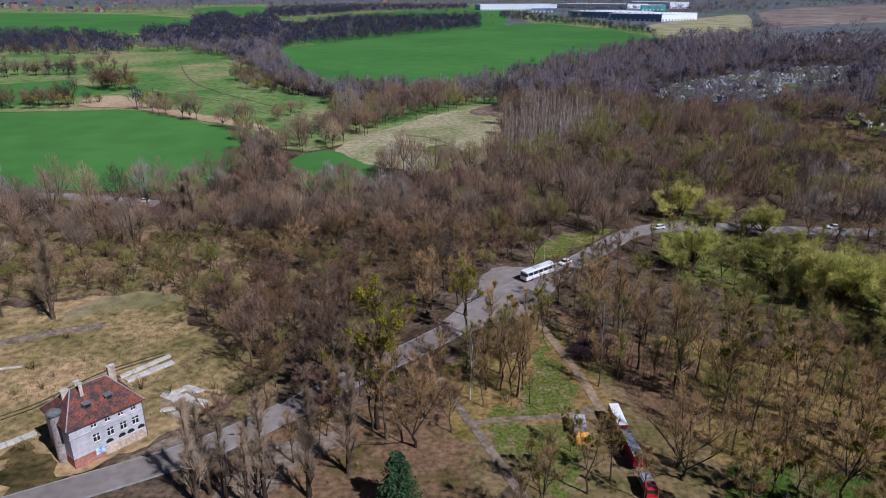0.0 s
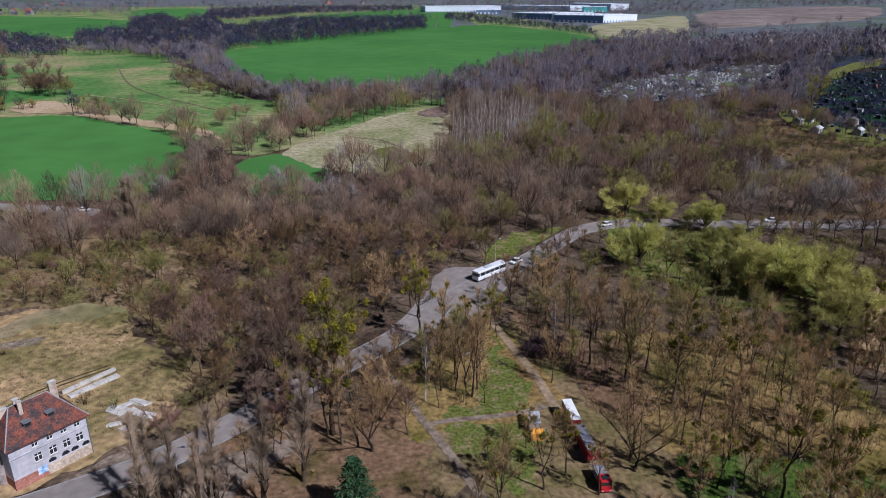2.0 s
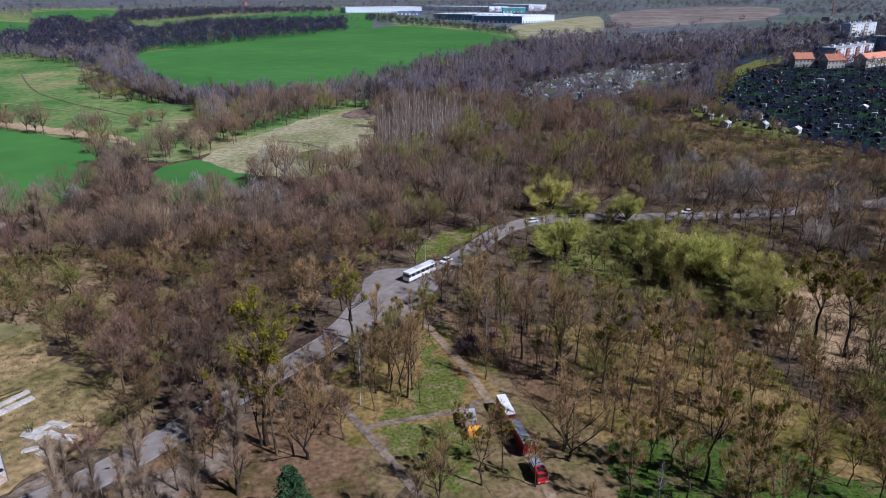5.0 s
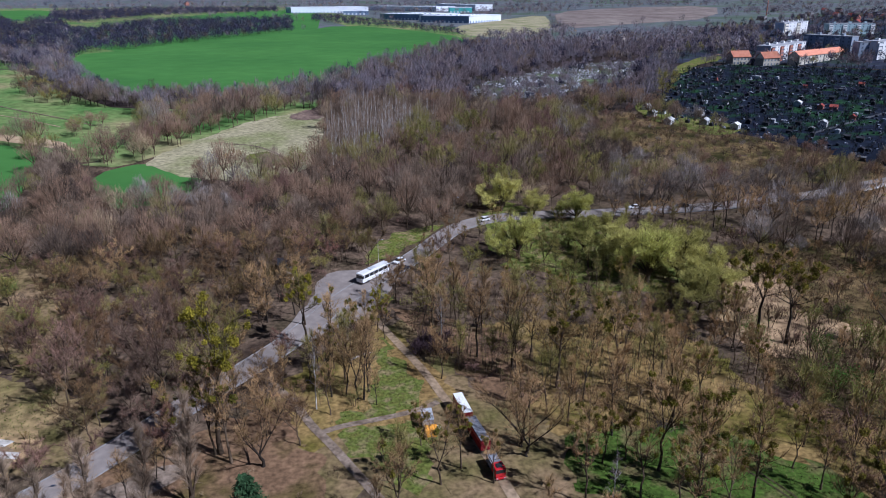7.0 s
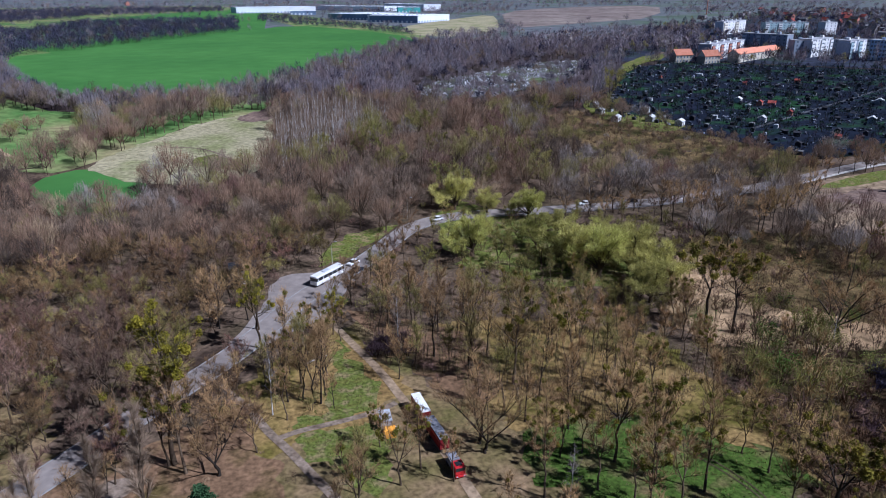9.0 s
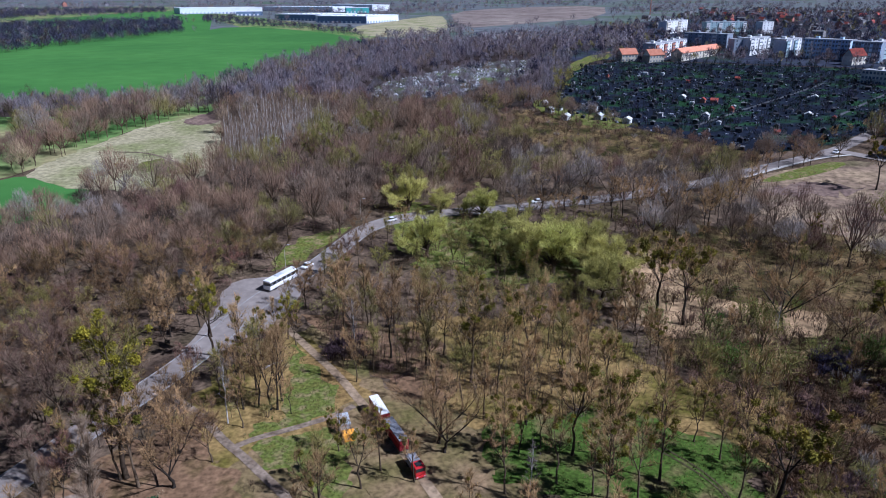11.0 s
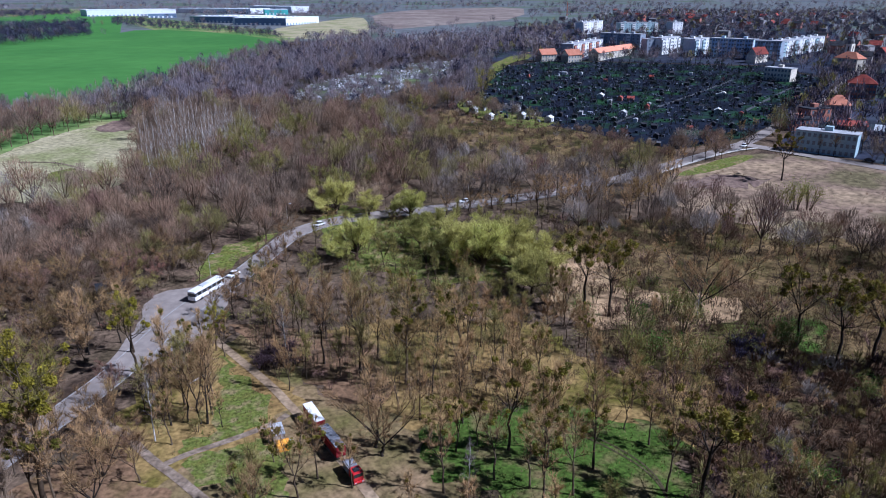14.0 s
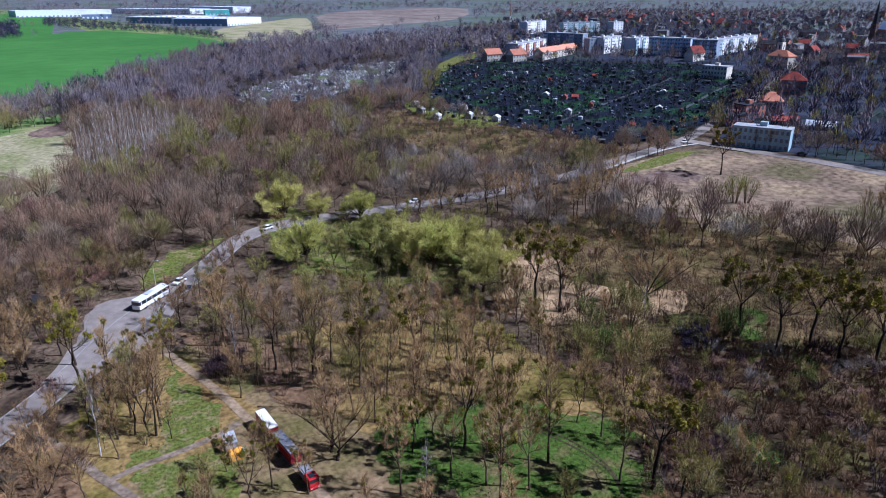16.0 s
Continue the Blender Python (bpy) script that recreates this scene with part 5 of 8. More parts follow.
near = scatter(RNG, 78, 215, 6.4)
near = near[free(near[:, 0], near[:, 1])]
near = near[~inside(CAMP, near[:, 0], near[:, 1]) & ~inside(ROUGH, near[:, 0], near[:, 1]) & ~inside(FRONT, near[:, 0], near[:, 1])]
near = near[clear_of_hand(near, 3.5) & ~inside(GLADE, near[:, 0], near[:, 1]) & ~inside(WILLOWZONE, near[:, 0], near[:, 1])]
in_park, in_scrub, in_left = (inside(z, near[:, 0], near[:, 1]) for z in (PARKWOOD, SCRUB, LEFTSCRUB))
park, scrub, left = near[in_park], near[in_scrub & ~in_park], near[in_left]
rest = near[~in_park & ~in_scrub & ~in_left]
for x, y in park[RNG.uniform(size=len(park)) < 0.55]:
    plant(kinds[RNG.randint(len(kinds))], x, y, RNG.uniform(0.7, 1.15))
for x, y in scrub[RNG.uniform(size=len(scrub)) < 0.22]:
    plant(kinds[RNG.randint(len(kinds))], x, y, RNG.uniform(0.4, 0.65))
for x, y in left[RNG.uniform(size=len(left)) < 0.6]:
    plant((rounds + [budding, shrubs[3], shrubs[2]])[RNG.randint(len(rounds) + 3)], x, y, RNG.uniform(0.5, 0.85))
front = scatter(RNG, 120, 230, 6.0, 20, 60)
front = front[inside(WILLOWZONE, front[:, 0], front[:, 1]) & free(front[:, 0], front[:, 1])]
front = front[clear_of_hand(front, 4.5)]
for x, y in front:
    plant([budding, rounds[3], rounds[1], kinds[4]][RNG.randint(4)], x, y, RNG.uniform(0.4, 0.62))
order = np.argsort(np.hypot(rest[:, 0], rest[:, 1]))
rest = rest[order]
for x, y in rest[:210]:
    if x > 0.02 * y and math.hypot(x, y) < 165:
        if RNG.uniform() < 0.75:
            plant(kinds[RNG.randint(len(kinds))], x, y, RNG.uniform(0.55, 1.0))
    else:
        if RNG.uniform() < 0.6:
            plant(browns[(0, 1, 0, 1, 0, 2)[RNG.randint(6)]], x, y, RNG.uniform(0.6, 0.95))
        else:
            plant(rounds[RNG.randint(len(rounds))], x, y, RNG.uniform(0.6, 1.0))
mid = np.vstack([rest[210:], scatter(RNG, 215, 430, 8.2, -38, 72)])
mid = mid[free(mid[:, 0], mid[:, 1])]
OPENNEAR = np.array([(-91.9, 354.3), (-75.1, 410.8), (-64.3, 429.5), (-62, 379.3), (-70, 318.1), (-91, 317.4), (-100.7, 343.5)])
STREETSIDE = np.array([(283.1, 194), (413.6, 281.5), (546.8, 341.1), (631.6, 351.2), (695.2, 299), (592.8, 194), (328.4, 99.5), (308, 166.6)])
mid = mid[~inside(STREETSIDE, mid[:, 0], mid[:, 1]) | (RNG.uniform(size=len(mid)) < 0.0)]
mid = mid[~inside(OPENNEAR, mid[:, 0], mid[:, 1])]
mid = mid[clear_of_hand(mid, 4.0) & ~inside(WILLOWZONE, mid[:, 0], mid[:, 1])]
BIRCHSTAND = np.array([(22.7, 293.1), (42.3, 294.5), (74.8, 339.7), (99.8, 369.8), (62.3, 410.3), (34, 364.5)])
stand_in = inside(BIRCHSTAND, mid[:, 0], mid[:, 1])
mid_raws = [fan_tree(120 + k, h, w, 900, 0.043, 2.0, clumps=c, stems=6) for k, (h, w, c) in enumerate([(14, 5.8, 8), (12, 5.4, 7), (16, 6.4, 9), (11, 5.2, 6), (17, 5.6, 8)])]
LOWWOOD = [np.array([(186.8, 335), (244.2, 301.2), (189.1, 209.7), (146.3, 239.4)]), np.array([(136, 467), (180, 427), (281, 490), (230, 400), (160, 370), (110, 400)])]
GARDENEDGE = np.array([(211.1, 369.5), (205.5, 339.9), (222.8, 303.2), (239.2, 285.5), (255.3, 252.6), (252.4, 227.7), (224.4, 200.9), (179.9, 235.2), (186.3, 261.4), (156.1, 295.2), (174.5, 343.7)])
joined("woodland", mid_raws, [(x, y, RNG.uniform(0.68, 1.22) * (0.45 if inside(GARDENEDGE, x, y) else 1.0) * (0.62 if any(inside(z, x, y) for z in LOWWOOD + [STREETSIDE]) else 1.0)) for x, y in mid[~stand_in]], [BARK, *WOODS], "dense brown leafless wood", "wood", RNG)
bs = scatter(RNG, 215, 430, 5.2)
bs = bs[inside(BIRCHSTAND, bs[:, 0], bs[:, 1]) & free(bs[:, 0], bs[:, 1])]
joined("birch_stand", birch_raws, [(x, y, RNG.uniform(0.75, 1.1)) for x, y in bs], [BIRCHBARK, TWMID], "stand of pale leafless birches", "wood", RNG)
rim = smooth_line([(-8.3, 432.6), (12.3, 462.3), (40.2, 485.8), (95.2, 560.5), (139.4, 613.5), (194.5, 658.3)], 2)
rim = np.array([rim[int(k * len(rim) / 80)] + RNG.normal(0, 4.5, 2) for k in range(80)])
joined("birch_row", birch_raws, [(x, y, RNG.uniform(0.7, 1.05)) for x, y in rim], [BIRCHBARK, TWMID], "row of pale birches at the field's edge", "wood", RNG)
TOWN = np.array([(330, 560), (420, 545), (545, 400), (515, 322), (355, 238), (300, 215), (305, 50), (900, 100), (2600, 900), (2200, 2000), (700, 1000)])
far = scatter(RNG, 430, 820, 9.0, -36, 72, grow=0.006)
far = far[free(far[:, 0], far[:, 1])]
keep = ~inside(TOWN, far[:, 0], far[:, 1]) | (RNG.uniform(size=len(far)) < 0.45)
keep &= ~inside(CEMETERY, far[:, 0], far[:, 1]) | (RNG.uniform(size=len(far)) < 0.7)
OPENLAND = np.array([(-568.8, 712.6), (-267.2, 741.4), (-202.4, 670.7), (-140.8, 485), (-98.1, 458.1), (-64.3, 429.5), (-75.1, 410.8), (-91.9, 354.3), (-99.6, 350.1), (-126.3, 370.6), (-154.9, 389.9), (-182.9, 411.3), (-318.1, 386.4)])
keep &= ~inside(STREETSIDE, far[:, 0], far[:, 1]) & ~inside(TOWN, far[:, 0], far[:, 1])
keep &= ~inside(OPENLAND, far[:, 0], far[:, 1])
far = far[keep]
ROW_ENDS = [(-364.5, 537), (-278.7, 554), (-268.2, 413.6), (-221.2, 424.3), (-458.4, 699.2), (-357.2, 708.5), (-96.9, 467), (-16.4, 467.1), (-154, 533), (-103.5, 481), (-241, 485.1), (-230, 501.4)]
ROWS_FAR = []
for (xa, ya), (xb, yb), n in zip(ROW_ENDS[0::2], ROW_ENDS[1::2], (16, 12, 9, 13, 8, 5)):
    ROWS_FAR += [(xa + (xb - xa) * k / (n - 1), ya + (yb - ya) * k / (n - 1)) for k in range(n)]
ROWS_FAR += [(-282.5, 591.9), (-304.5, 629.2), (-246.7, 511.2), (-240.2, 511.6), (-148.8, 551.4), (-131.4, 533.7), (-118.3, 516.9), (-131.6, 490.2), (-115.4, 478.4), (-68, 445.6), (-50.4, 447.7), (-59.3, 445.6)]
joined("field_tree_rows", mid_raws, [(x + RNG.normal(0, 3), y + RNG.normal(0, 5), RNG.uniform(0.6, 1.05)) for x, y in ROWS_FAR for k in range(2)], [BARKDARK, TWDARK, TWMID, TWDARK, TWRED, TWMID, TWDARK, TWOLIVE], "rows of leafless trees between the fields", "wood", RNG)
joined("far_woodland", far_raws, [(x, y, RNG.uniform(0.75, 1.15) * (0.62 if inside(CEMETERY, x, y) or any(inside(z, x, y) for z in LOWWOOD) else 1.0)) for x, y in far], [BARKDARK, *FARWOODS], "distant leafless woods with haze tinted into their brown", "wood", RNG)
BELTS = []
BELTS.append(np.array([(-340.1, 796.6), (-465.1, 1134.9), (-480.9, 1268.9), (-385.4, 1093.1), (-494.2, 1441.2), (-560.3, 1875.1), (-386, 1349.4), (-401.7, 1697.6), (-266.6, 1199.6), (-204.3, 1166.3), (-126.6, 827.9), (-151.2, 722.5), (-142.7, 629.9), (-190.7, 657.7), (-271.8, 754.7)]))
BELTS.append(np.array([(-235.2, 1233.2), (-189, 1483.5), (-94.1, 1454.4), (82, 1552.7), (59.9, 1095.4), (-59.9, 914.7), (-124.2, 812.1)]))
BELTS.append(np.array([(-531.3, 2078.9), (-330, 2977.3), (88.2, 3024), (83.9, 2264.8), (-216.7, 1946.9), (-330.1, 1491.3)]))
BELTS.append(np.array([(152.5, 1905.6), (211.7, 1719.3), (277, 1271.1), (318.2, 1099.7), (281.6, 931.4), (246.7, 1052.3), (163.5, 1323.2), (117.4, 1462.6)]))
BELTS.append(np.array([(312.6, 971.7), (399.3, 1061.1), (405.9, 938.3), (346.6, 797.8), (274.3, 789.7)]))
BELTS.append(np.array([(502.7, 1167.7), (530.1, 1163.2), (404.6, 877.6), (392.7, 898.4)]))
BELTS.append(np.array([(-701.5, 902.9), (-588, 951.1), (-488.2, 977.4), (-356.2, 827.5), (-312.2, 715.5), (-436.7, 700), (-536, 684.1)]))
BELTS.append(np.array([(267.6, 761), (346.6, 797.8), (593.2, 956.4), (747.2, 929.8), (488.4, 599.5), (225.5, 630)]))
BELTS.append(np.array([(-1188, 2490.3), (-859.1, 2492.2), (-702.2, 2033.2), (-950.9, 1988.8)]))
BELTS.append(np.array([(544.8, 1753.5), (794.4, 2132.8), (692.4, 1817.8), (489.4, 1534.1)]))
thickbelt = scatter(RNG, 700, 2600, 10.5, -36, 30, grow=0.004)
thickbelt = thickbelt[free(thickbelt[:, 0], thickbelt[:, 1])]
in_belt = np.zeros(len(thickbelt), bool)
for ring in BELTS[:4] + BELTS[6:7]:
    in_belt |= inside(ring, thickbelt[:, 0], thickbelt[:, 1])
thickbelt = thickbelt[in_belt]
farther = scatter(RNG, 700, 3900, 12.5, -36, 72, grow=0.013)
farther = farther[free(farther[:, 0], farther[:, 1])]
belt = np.zeros(len(farther), bool)
for ring in BELTS[4:6] + BELTS[7:]:
    belt |= inside(ring, farther[:, 0], farther[:, 1])
dist = np.hypot(farther[:, 0], farther[:, 1])
lump = np.array([noise.noise(Vector((x / 300, y / 150, 3.0))) for x, y in farther])
luck = RNG.uniform(size=len(farther))
town = inside(TOWN, farther[:, 0], farther[:, 1])
farther = farther[belt | ((dist > 820) & ((town & (dist > 1500) & (luck < 0.4)) | (~town & (dist > 1900) & (lump > 0.02) & (luck < 0.8)) | (~town & (luck < 0.04))))]
# Belts carry cloud shade and haze in their crown colours.
joined("dark_wood_belt", farther_raws, [(x, y, RNG.uniform(0.7, 1.15) * (0.65 if inside(BELTS[3], x, y) else 1.0)) for x, y in thickbelt], [BARKDARK, HAZEDARK, HAZEDARK, HAZEDARK, TWDARK, HAZEDARK, HAZEDARK, HAZEMAUVE], "wood belts between fields, darkened for cloud shade and haze", "wood", RNG)
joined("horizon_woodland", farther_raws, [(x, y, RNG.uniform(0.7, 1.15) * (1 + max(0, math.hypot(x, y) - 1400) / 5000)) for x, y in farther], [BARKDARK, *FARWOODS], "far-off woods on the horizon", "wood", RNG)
THICKET = scatter(RNG, 120, 190, 8.0, 38, 62)
BRAMBLES = np.array([(128, 89), (138.3, 75), (163.5, 62), (150, 48), (109, 33), (88.7, 46), (80, 58), (90.1, 69), (103, 74), (112, 84)])
SCRUBS = [TWSCRUB, TWSCRUB, TWDARK, TWRED, TWSCRUB, TWOLIVE, TWSCRUB]
gt = np.vstack([scatter(RNG, 250, 620, 9.5, 36, 72), scatter(RNG, 620, 2300, 13.0, 26, 72, grow=0.009)])
gt = gt[(inside(TOWN, gt[:, 0], gt[:, 1]) | inside(STREETSIDE, gt[:, 0], gt[:, 1])) & free(gt[:, 0], gt[:, 1])]
gt = gt[clear_of_hand(gt, 5.0)]
town_raws = [fan_tree(170 + k, h, w, 74, 0.16, 2.4, clumps=5, stems=2) for k, (h, w) in enumerate([(9, 3.6), (11, 4.2), (8, 3.4)])]
kerbside = [STREET[i] + np.array((-0.5, 0.86)) * o + RNG.normal(0, 0.8, 2) for i in range(8, len(STREET)) for o in (-6.0, 6.5)]
gt = np.vstack([gt, np.array(kerbside)])
joined("town_trees", town_raws, [(x, y, RNG.uniform(0.8, 1.45)) for x, y in gt], [BARKDARK, HAZEDARK, HAZEMAUVE, TWDARK, HAZEMAUVE, HAZEGREY, TWOLIVE, TWDARK], "leafless trees among the town's gardens, tinted for haze and shade", "garden trees", RNG)
# undergrowth: single shrubs near by, the rest as a tangle
bush = scatter(RNG, 78, 240, 4.2)
bush = bush[free(bush[:, 0], bush[:, 1]) & ~inside(GLADE, bush[:, 0], bush[:, 1])]
bush = bush[~inside(CAMP, bush[:, 0], bush[:, 1]) & ~inside(FRONT, bush[:, 0], bush[:, 1])]
dense = inside(SCRUB, bush[:, 0], bush[:, 1]) | inside(LEFTSCRUB, bush[:, 0], bush[:, 1])
bush = bush[dense | (RNG.uniform(size=len(bush)) < 0.55)]
pick = RNG.uniform(size=len(bush)) < 130 / len(bush)
for x, y in bush[pick]:
    plant(shrubs[[0, 0, 1, 2, 2, 3][RNG.randint(6)] if RNG.uniform() < 0.9 else 3], x, y, RNG.uniform(0.5, 1.1))
light_shrubs = [raw_shrub(55, 4.5, 2.6, stems=4, twigs=22)] + [lobed_tree(56 + k, h, w, 130, 0.045, 1.0, lobes=4, base=0.02, limbs=False, facing=0.55, shell=0.5) for k, (h, w) in enumerate([(3.6, 2.4), (4.8, 2.8), (2.8, 2.2)])]
thick = scatter(RNG, 72, 190, 3.4, 20, 76)
thick = thick[inside(SCRUB, thick[:, 0], thick[:, 1]) & free(thick[:, 0], thick[:, 1]) & ~inside(GLADE, thick[:, 0], thick[:, 1]) & ~inside(BRAMBLES, thick[:, 0], thick[:, 1])]
clump = np.array([noise.noise(Vector((x / 11, y / 11, 4.0))) for x, y in thick])
lower = np.hypot(thick[:, 0], thick[:, 1]) < 125
thick = thick[(clump > np.where(lower, -0.25, 0.0)) & ~inside(DRYCLEAR, thick[:, 0], thick[:, 1])]
edge_scrub = scatter(RNG, 255, 400, 4.6, 28, 62)
edge_scrub = edge_scrub[inside(GARDENEDGE, edge_scrub[:, 0], edge_scrub[:, 1]) & free(edge_scrub[:, 0], edge_scrub[:, 1])]
bush = np.vstack([bush[~pick], thick, edge_scrub])
pick = np.zeros(len(bush), bool)
joined("undergrowth", light_shrubs, [(x, y, RNG.uniform(0.45, 1.1) * (1.3 if inside(SCRUB, x, y) else 1.0)) for x, y in bush[~pick]], [BARK, *SCRUBS], "tangled leafless undergrowth", "undergrowth", RNG)

THICKET = THICKET[inside(np.array([(110.7, 127.1), (130.7, 125.8), (145.4, 113.2), (134.7, 94.6), (112.2, 75.7), (97.1, 84.8), (93.1, 99.2)]), THICKET[:, 0], THICKET[:, 1])]
for x, y in THICKET[:34]:
    plant(shrubs[[2, 3, 0, 2, 1][RNG.randint(5)]], x, y, RNG.uniform(1.0, 1.7))
def sapling_raw(seed, h, stems=4, twigs=11):
    """A few whip-thin upright stems with fine side twigs."""
    rng = np.random.RandomState(seed)
    wv, wf, tv, tf = [], [], [], []
    for k in range(stems):
        o = rng.normal(0, 0.5, 2)
        d = np.append(rng.normal(0, 0.16, 2), 1.0)
        hh = h * rng.uniform(0.6, 1.0)
        p0, p1 = np.array([*o, -0.1]), np.array([*o, 0]) + d * hh
        tube(wv, wf, [p0, p1], [0.045, 0.012], 3)
        for j in range(twigs):
            c = p0 + (p1 - p0) * rng.uniform(0.25, 1.0)
            cd = d * 0.8 + rng.normal(0, 0.5, 3)
            cd /= np.linalg.norm(cd)
            sd = np.cross(cd, rng.normal(0, 1, 3))
            sd *= 0.024 / np.linalg.norm(sd)
            b = len(tv)
            tv += [c - sd, c + sd, c + cd * h * rng.uniform(0.18, 0.36)]
            tf.append((b, b + 1, b + 2))
    return np.array(wv), wf, np.array(tv), tf, []


# budding trees standing out of the brown wood
for x, y in ((90.8, 319.5), (101.7, 322.9), (72.4, 296.5), (116.6, 254.2), (122.7, 282.3), (82.9, 225.8), (79.9, 232.2), (96.8, 237.7), (127.1, 259.5), (63.0, 293.5), (121.7, 235.8), (93.0, 278.1), (69.2, 264.2)):
    plant(budding, x, y, RNG.uniform(1.25, 1.55))
# thickets in the low scrub: clumps that differ in colour
thicket_raws = [raw_shrub(190 + k, h, w, stems=9, twigs=30) for k, (h, w) in enumerate([(3.4, 2.0), (2.6, 1.9), (4.2, 2.2)])]
clumps = scatter(RNG, 88, 180, 3.0, 40, 80)
clumps = clumps[inside(BRAMBLES, clumps[:, 0], clumps[:, 1])]
tones = np.array([noise.noise(Vector((x / 7, y / 7, 21.0))) for x, y in clumps])
for mat, lo, hi, lab in ((THICKPLUM, -2, -0.22, "plum-dark leafless thicket"), (THICKBROWN, -0.22, 0.16, "red-brown leafless thicket"), (TWIGOLIVE, 0.16, 0.3, "olive budding thicket"), (TWGREY, 0.32, 2, "silver-grey leafless thicket")):
    spots = clumps[(tones >= lo) & (tones < hi)]
    joined("thicket", thicket_raws, [(x, y, RNG.uniform(0.6, 1.1)) for x, y in spots], [BARKDARK, mat], lab, "thicket", RNG)
for mat, cx, cy, n, lab in ((THICKPLUM, 32.3, 134.5, 16, "plum-dark thicket beside the park path"), (THICKBLUE, 127, 86.5, 11, "slate-violet thicket in the scrub")):
    joined("thicket", thicket_raws, [(cx + RNG.normal(0, 1.9), cy + RNG.normal(0, 1.9), RNG.uniform(0.8, 1.3)) for k in range(n)], [BARKDARK, mat], lab, "thicket", RNG)
for x, y, k in ((133, 83.5, 1.5), (134.8, 81.6, 1.2), (131.6, 84.6, 1.0)):
    plant(shrubs[3], x, y, k)
whips = np.vstack([scatter(RNG, 92, 175, 2.7, 12, 50), scatter(RNG, 75, 200, 3.4, 44, 78)])
whips = whips[(inside(PARKWOOD, whips[:, 0], whips[:, 1]) | inside(SCRUB, whips[:, 0], whips[:, 1])) & ~inside(GLADE, whips[:, 0], whips[:, 1]) & ~inside(DRYCLEAR, whips[:, 0], whips[:, 1]) & free(whips[:, 0], whips[:, 1])]
whips = whips[np.array([noise.noise(Vector((x / 9, y / 9, 11.0))) for x, y in whips]) > -0.4]
in_scrub = inside(SCRUB, whips[:, 0], whips[:, 1]) & ~inside(PARKWOOD, whips[:, 0], whips[:, 1])
in_scrub &= ~inside(BRAMBLES, whips[:, 0], whips[:, 1])
sparse = whips[in_scrub][RNG.uniform(size=int(in_scrub.sum())) < 0.45]
whips = whips[inside(PARKWOOD, whips[:, 0], whips[:, 1])]
sapling_raws = [sapling_raw(180 + k, h) for k, h in enumerate((5.5, 4.2, 6.5, 3.4))]
joined("scrub_saplings", sapling_raws, [(x, y, RNG.uniform(0.5, 1.0)) for x, y in sparse], [BARK, *SCRUBS], "dark thin saplings among the scrub", "saplings", RNG)
joined("saplings", sapling_raws, [(x, y, RNG.uniform(0.6, 1.15)) for x, y in whips], [BARK, *SAPWOODS], "thin upright saplings and whips filling the park wood", "saplings", RNG)
# dead weeds and small bushes on the railway yard and park floor
for x, y in [(-82.7, 122.1), (-86.9, 120.0), (-74.9, 101.6), (-74.7, 97.0), (-82.9, 127.0), (-88.9, 130.1), (-79.6, 133.6), (-55.6, 119.8), (-46.5, 108.2), (-62.2, 122.0), (-88.8, 144.4), (-82.5, 155.7), (-94.8, 148.1), (-45.7, 133.4), (-47.1, 121.9)]:
    plant(shrubs[[0, 0, 1, 2][RNG.randint(4)]], x, y, RNG.uniform(0.3, 0.65))
weeds = np.vstack([scatter(RNG, 80, 170, 4.0, -48, -14), scatter(RNG, 80, 120, 3.6, -20, 6)])
yard_rings = [smooth_ring(r, 1) for r in ([(-110.7, 154.4), (-71.6, 167), (-58.7, 144.1), (-43.2, 133.4), (-44.7, 121.9), (-47.5, 112.8), (-48.1, 108.2), (-85.9, 133.7), (-98.5, 133.8)], [(-38.9, 87.1), (-36.7, 101.4), (-28.5, 110.8), (-16, 114.5), (-5.1, 119.5), (1.6, 113.4), (6.6, 86.9)], [(-55.1, 133.5), (-45.6, 142.6), (-31.9, 133.3), (-20.3, 121.7), (-24.5, 112.1), (-35.8, 105.5), (-47.1, 110)])]
ok = np.zeros(len(weeds), bool)
for r in yard_rings:
    ok |= inside(r, weeds[:, 0], weeds[:, 1])
for line, w in OPEN_LINES:
    ok &= near_line(line, weeds[:, 0], weeds[:, 1]) > w
weeds = weeds[ok & (RNG.uniform(size=len(weeds)) < 0.45)]
mw = scatter(RNG, 190, 320, 5.0, 44, 76)
mw = mw[inside(MEADOWRING, mw[:, 0], mw[:, 1])]
mw = mw[(np.array([noise.noise(Vector((x / 16, y / 16, 31.0))) for x, y in mw]) > 0.08) | (RNG.uniform(size=len(mw)) < 0.07)]
weeds = np.vstack([weeds, mw])
joined("dead_weeds", light_shrubs, [(x, y, RNG.uniform(0.15, 0.42)) for x, y in weeds], [BARK, TWIGFAR, TWIGFAR, TWTAN, TWIGFAR], "dry brown weeds on rough ground", "weeds", RNG)

# grass blades on lawns, verges and meadows near by
blade = scatter(RNG, 62, 215, 1.25, -46, 84)
bx, by = blade[:, 0], blade[:, 1]
on = np.zeros(len(blade), bool)
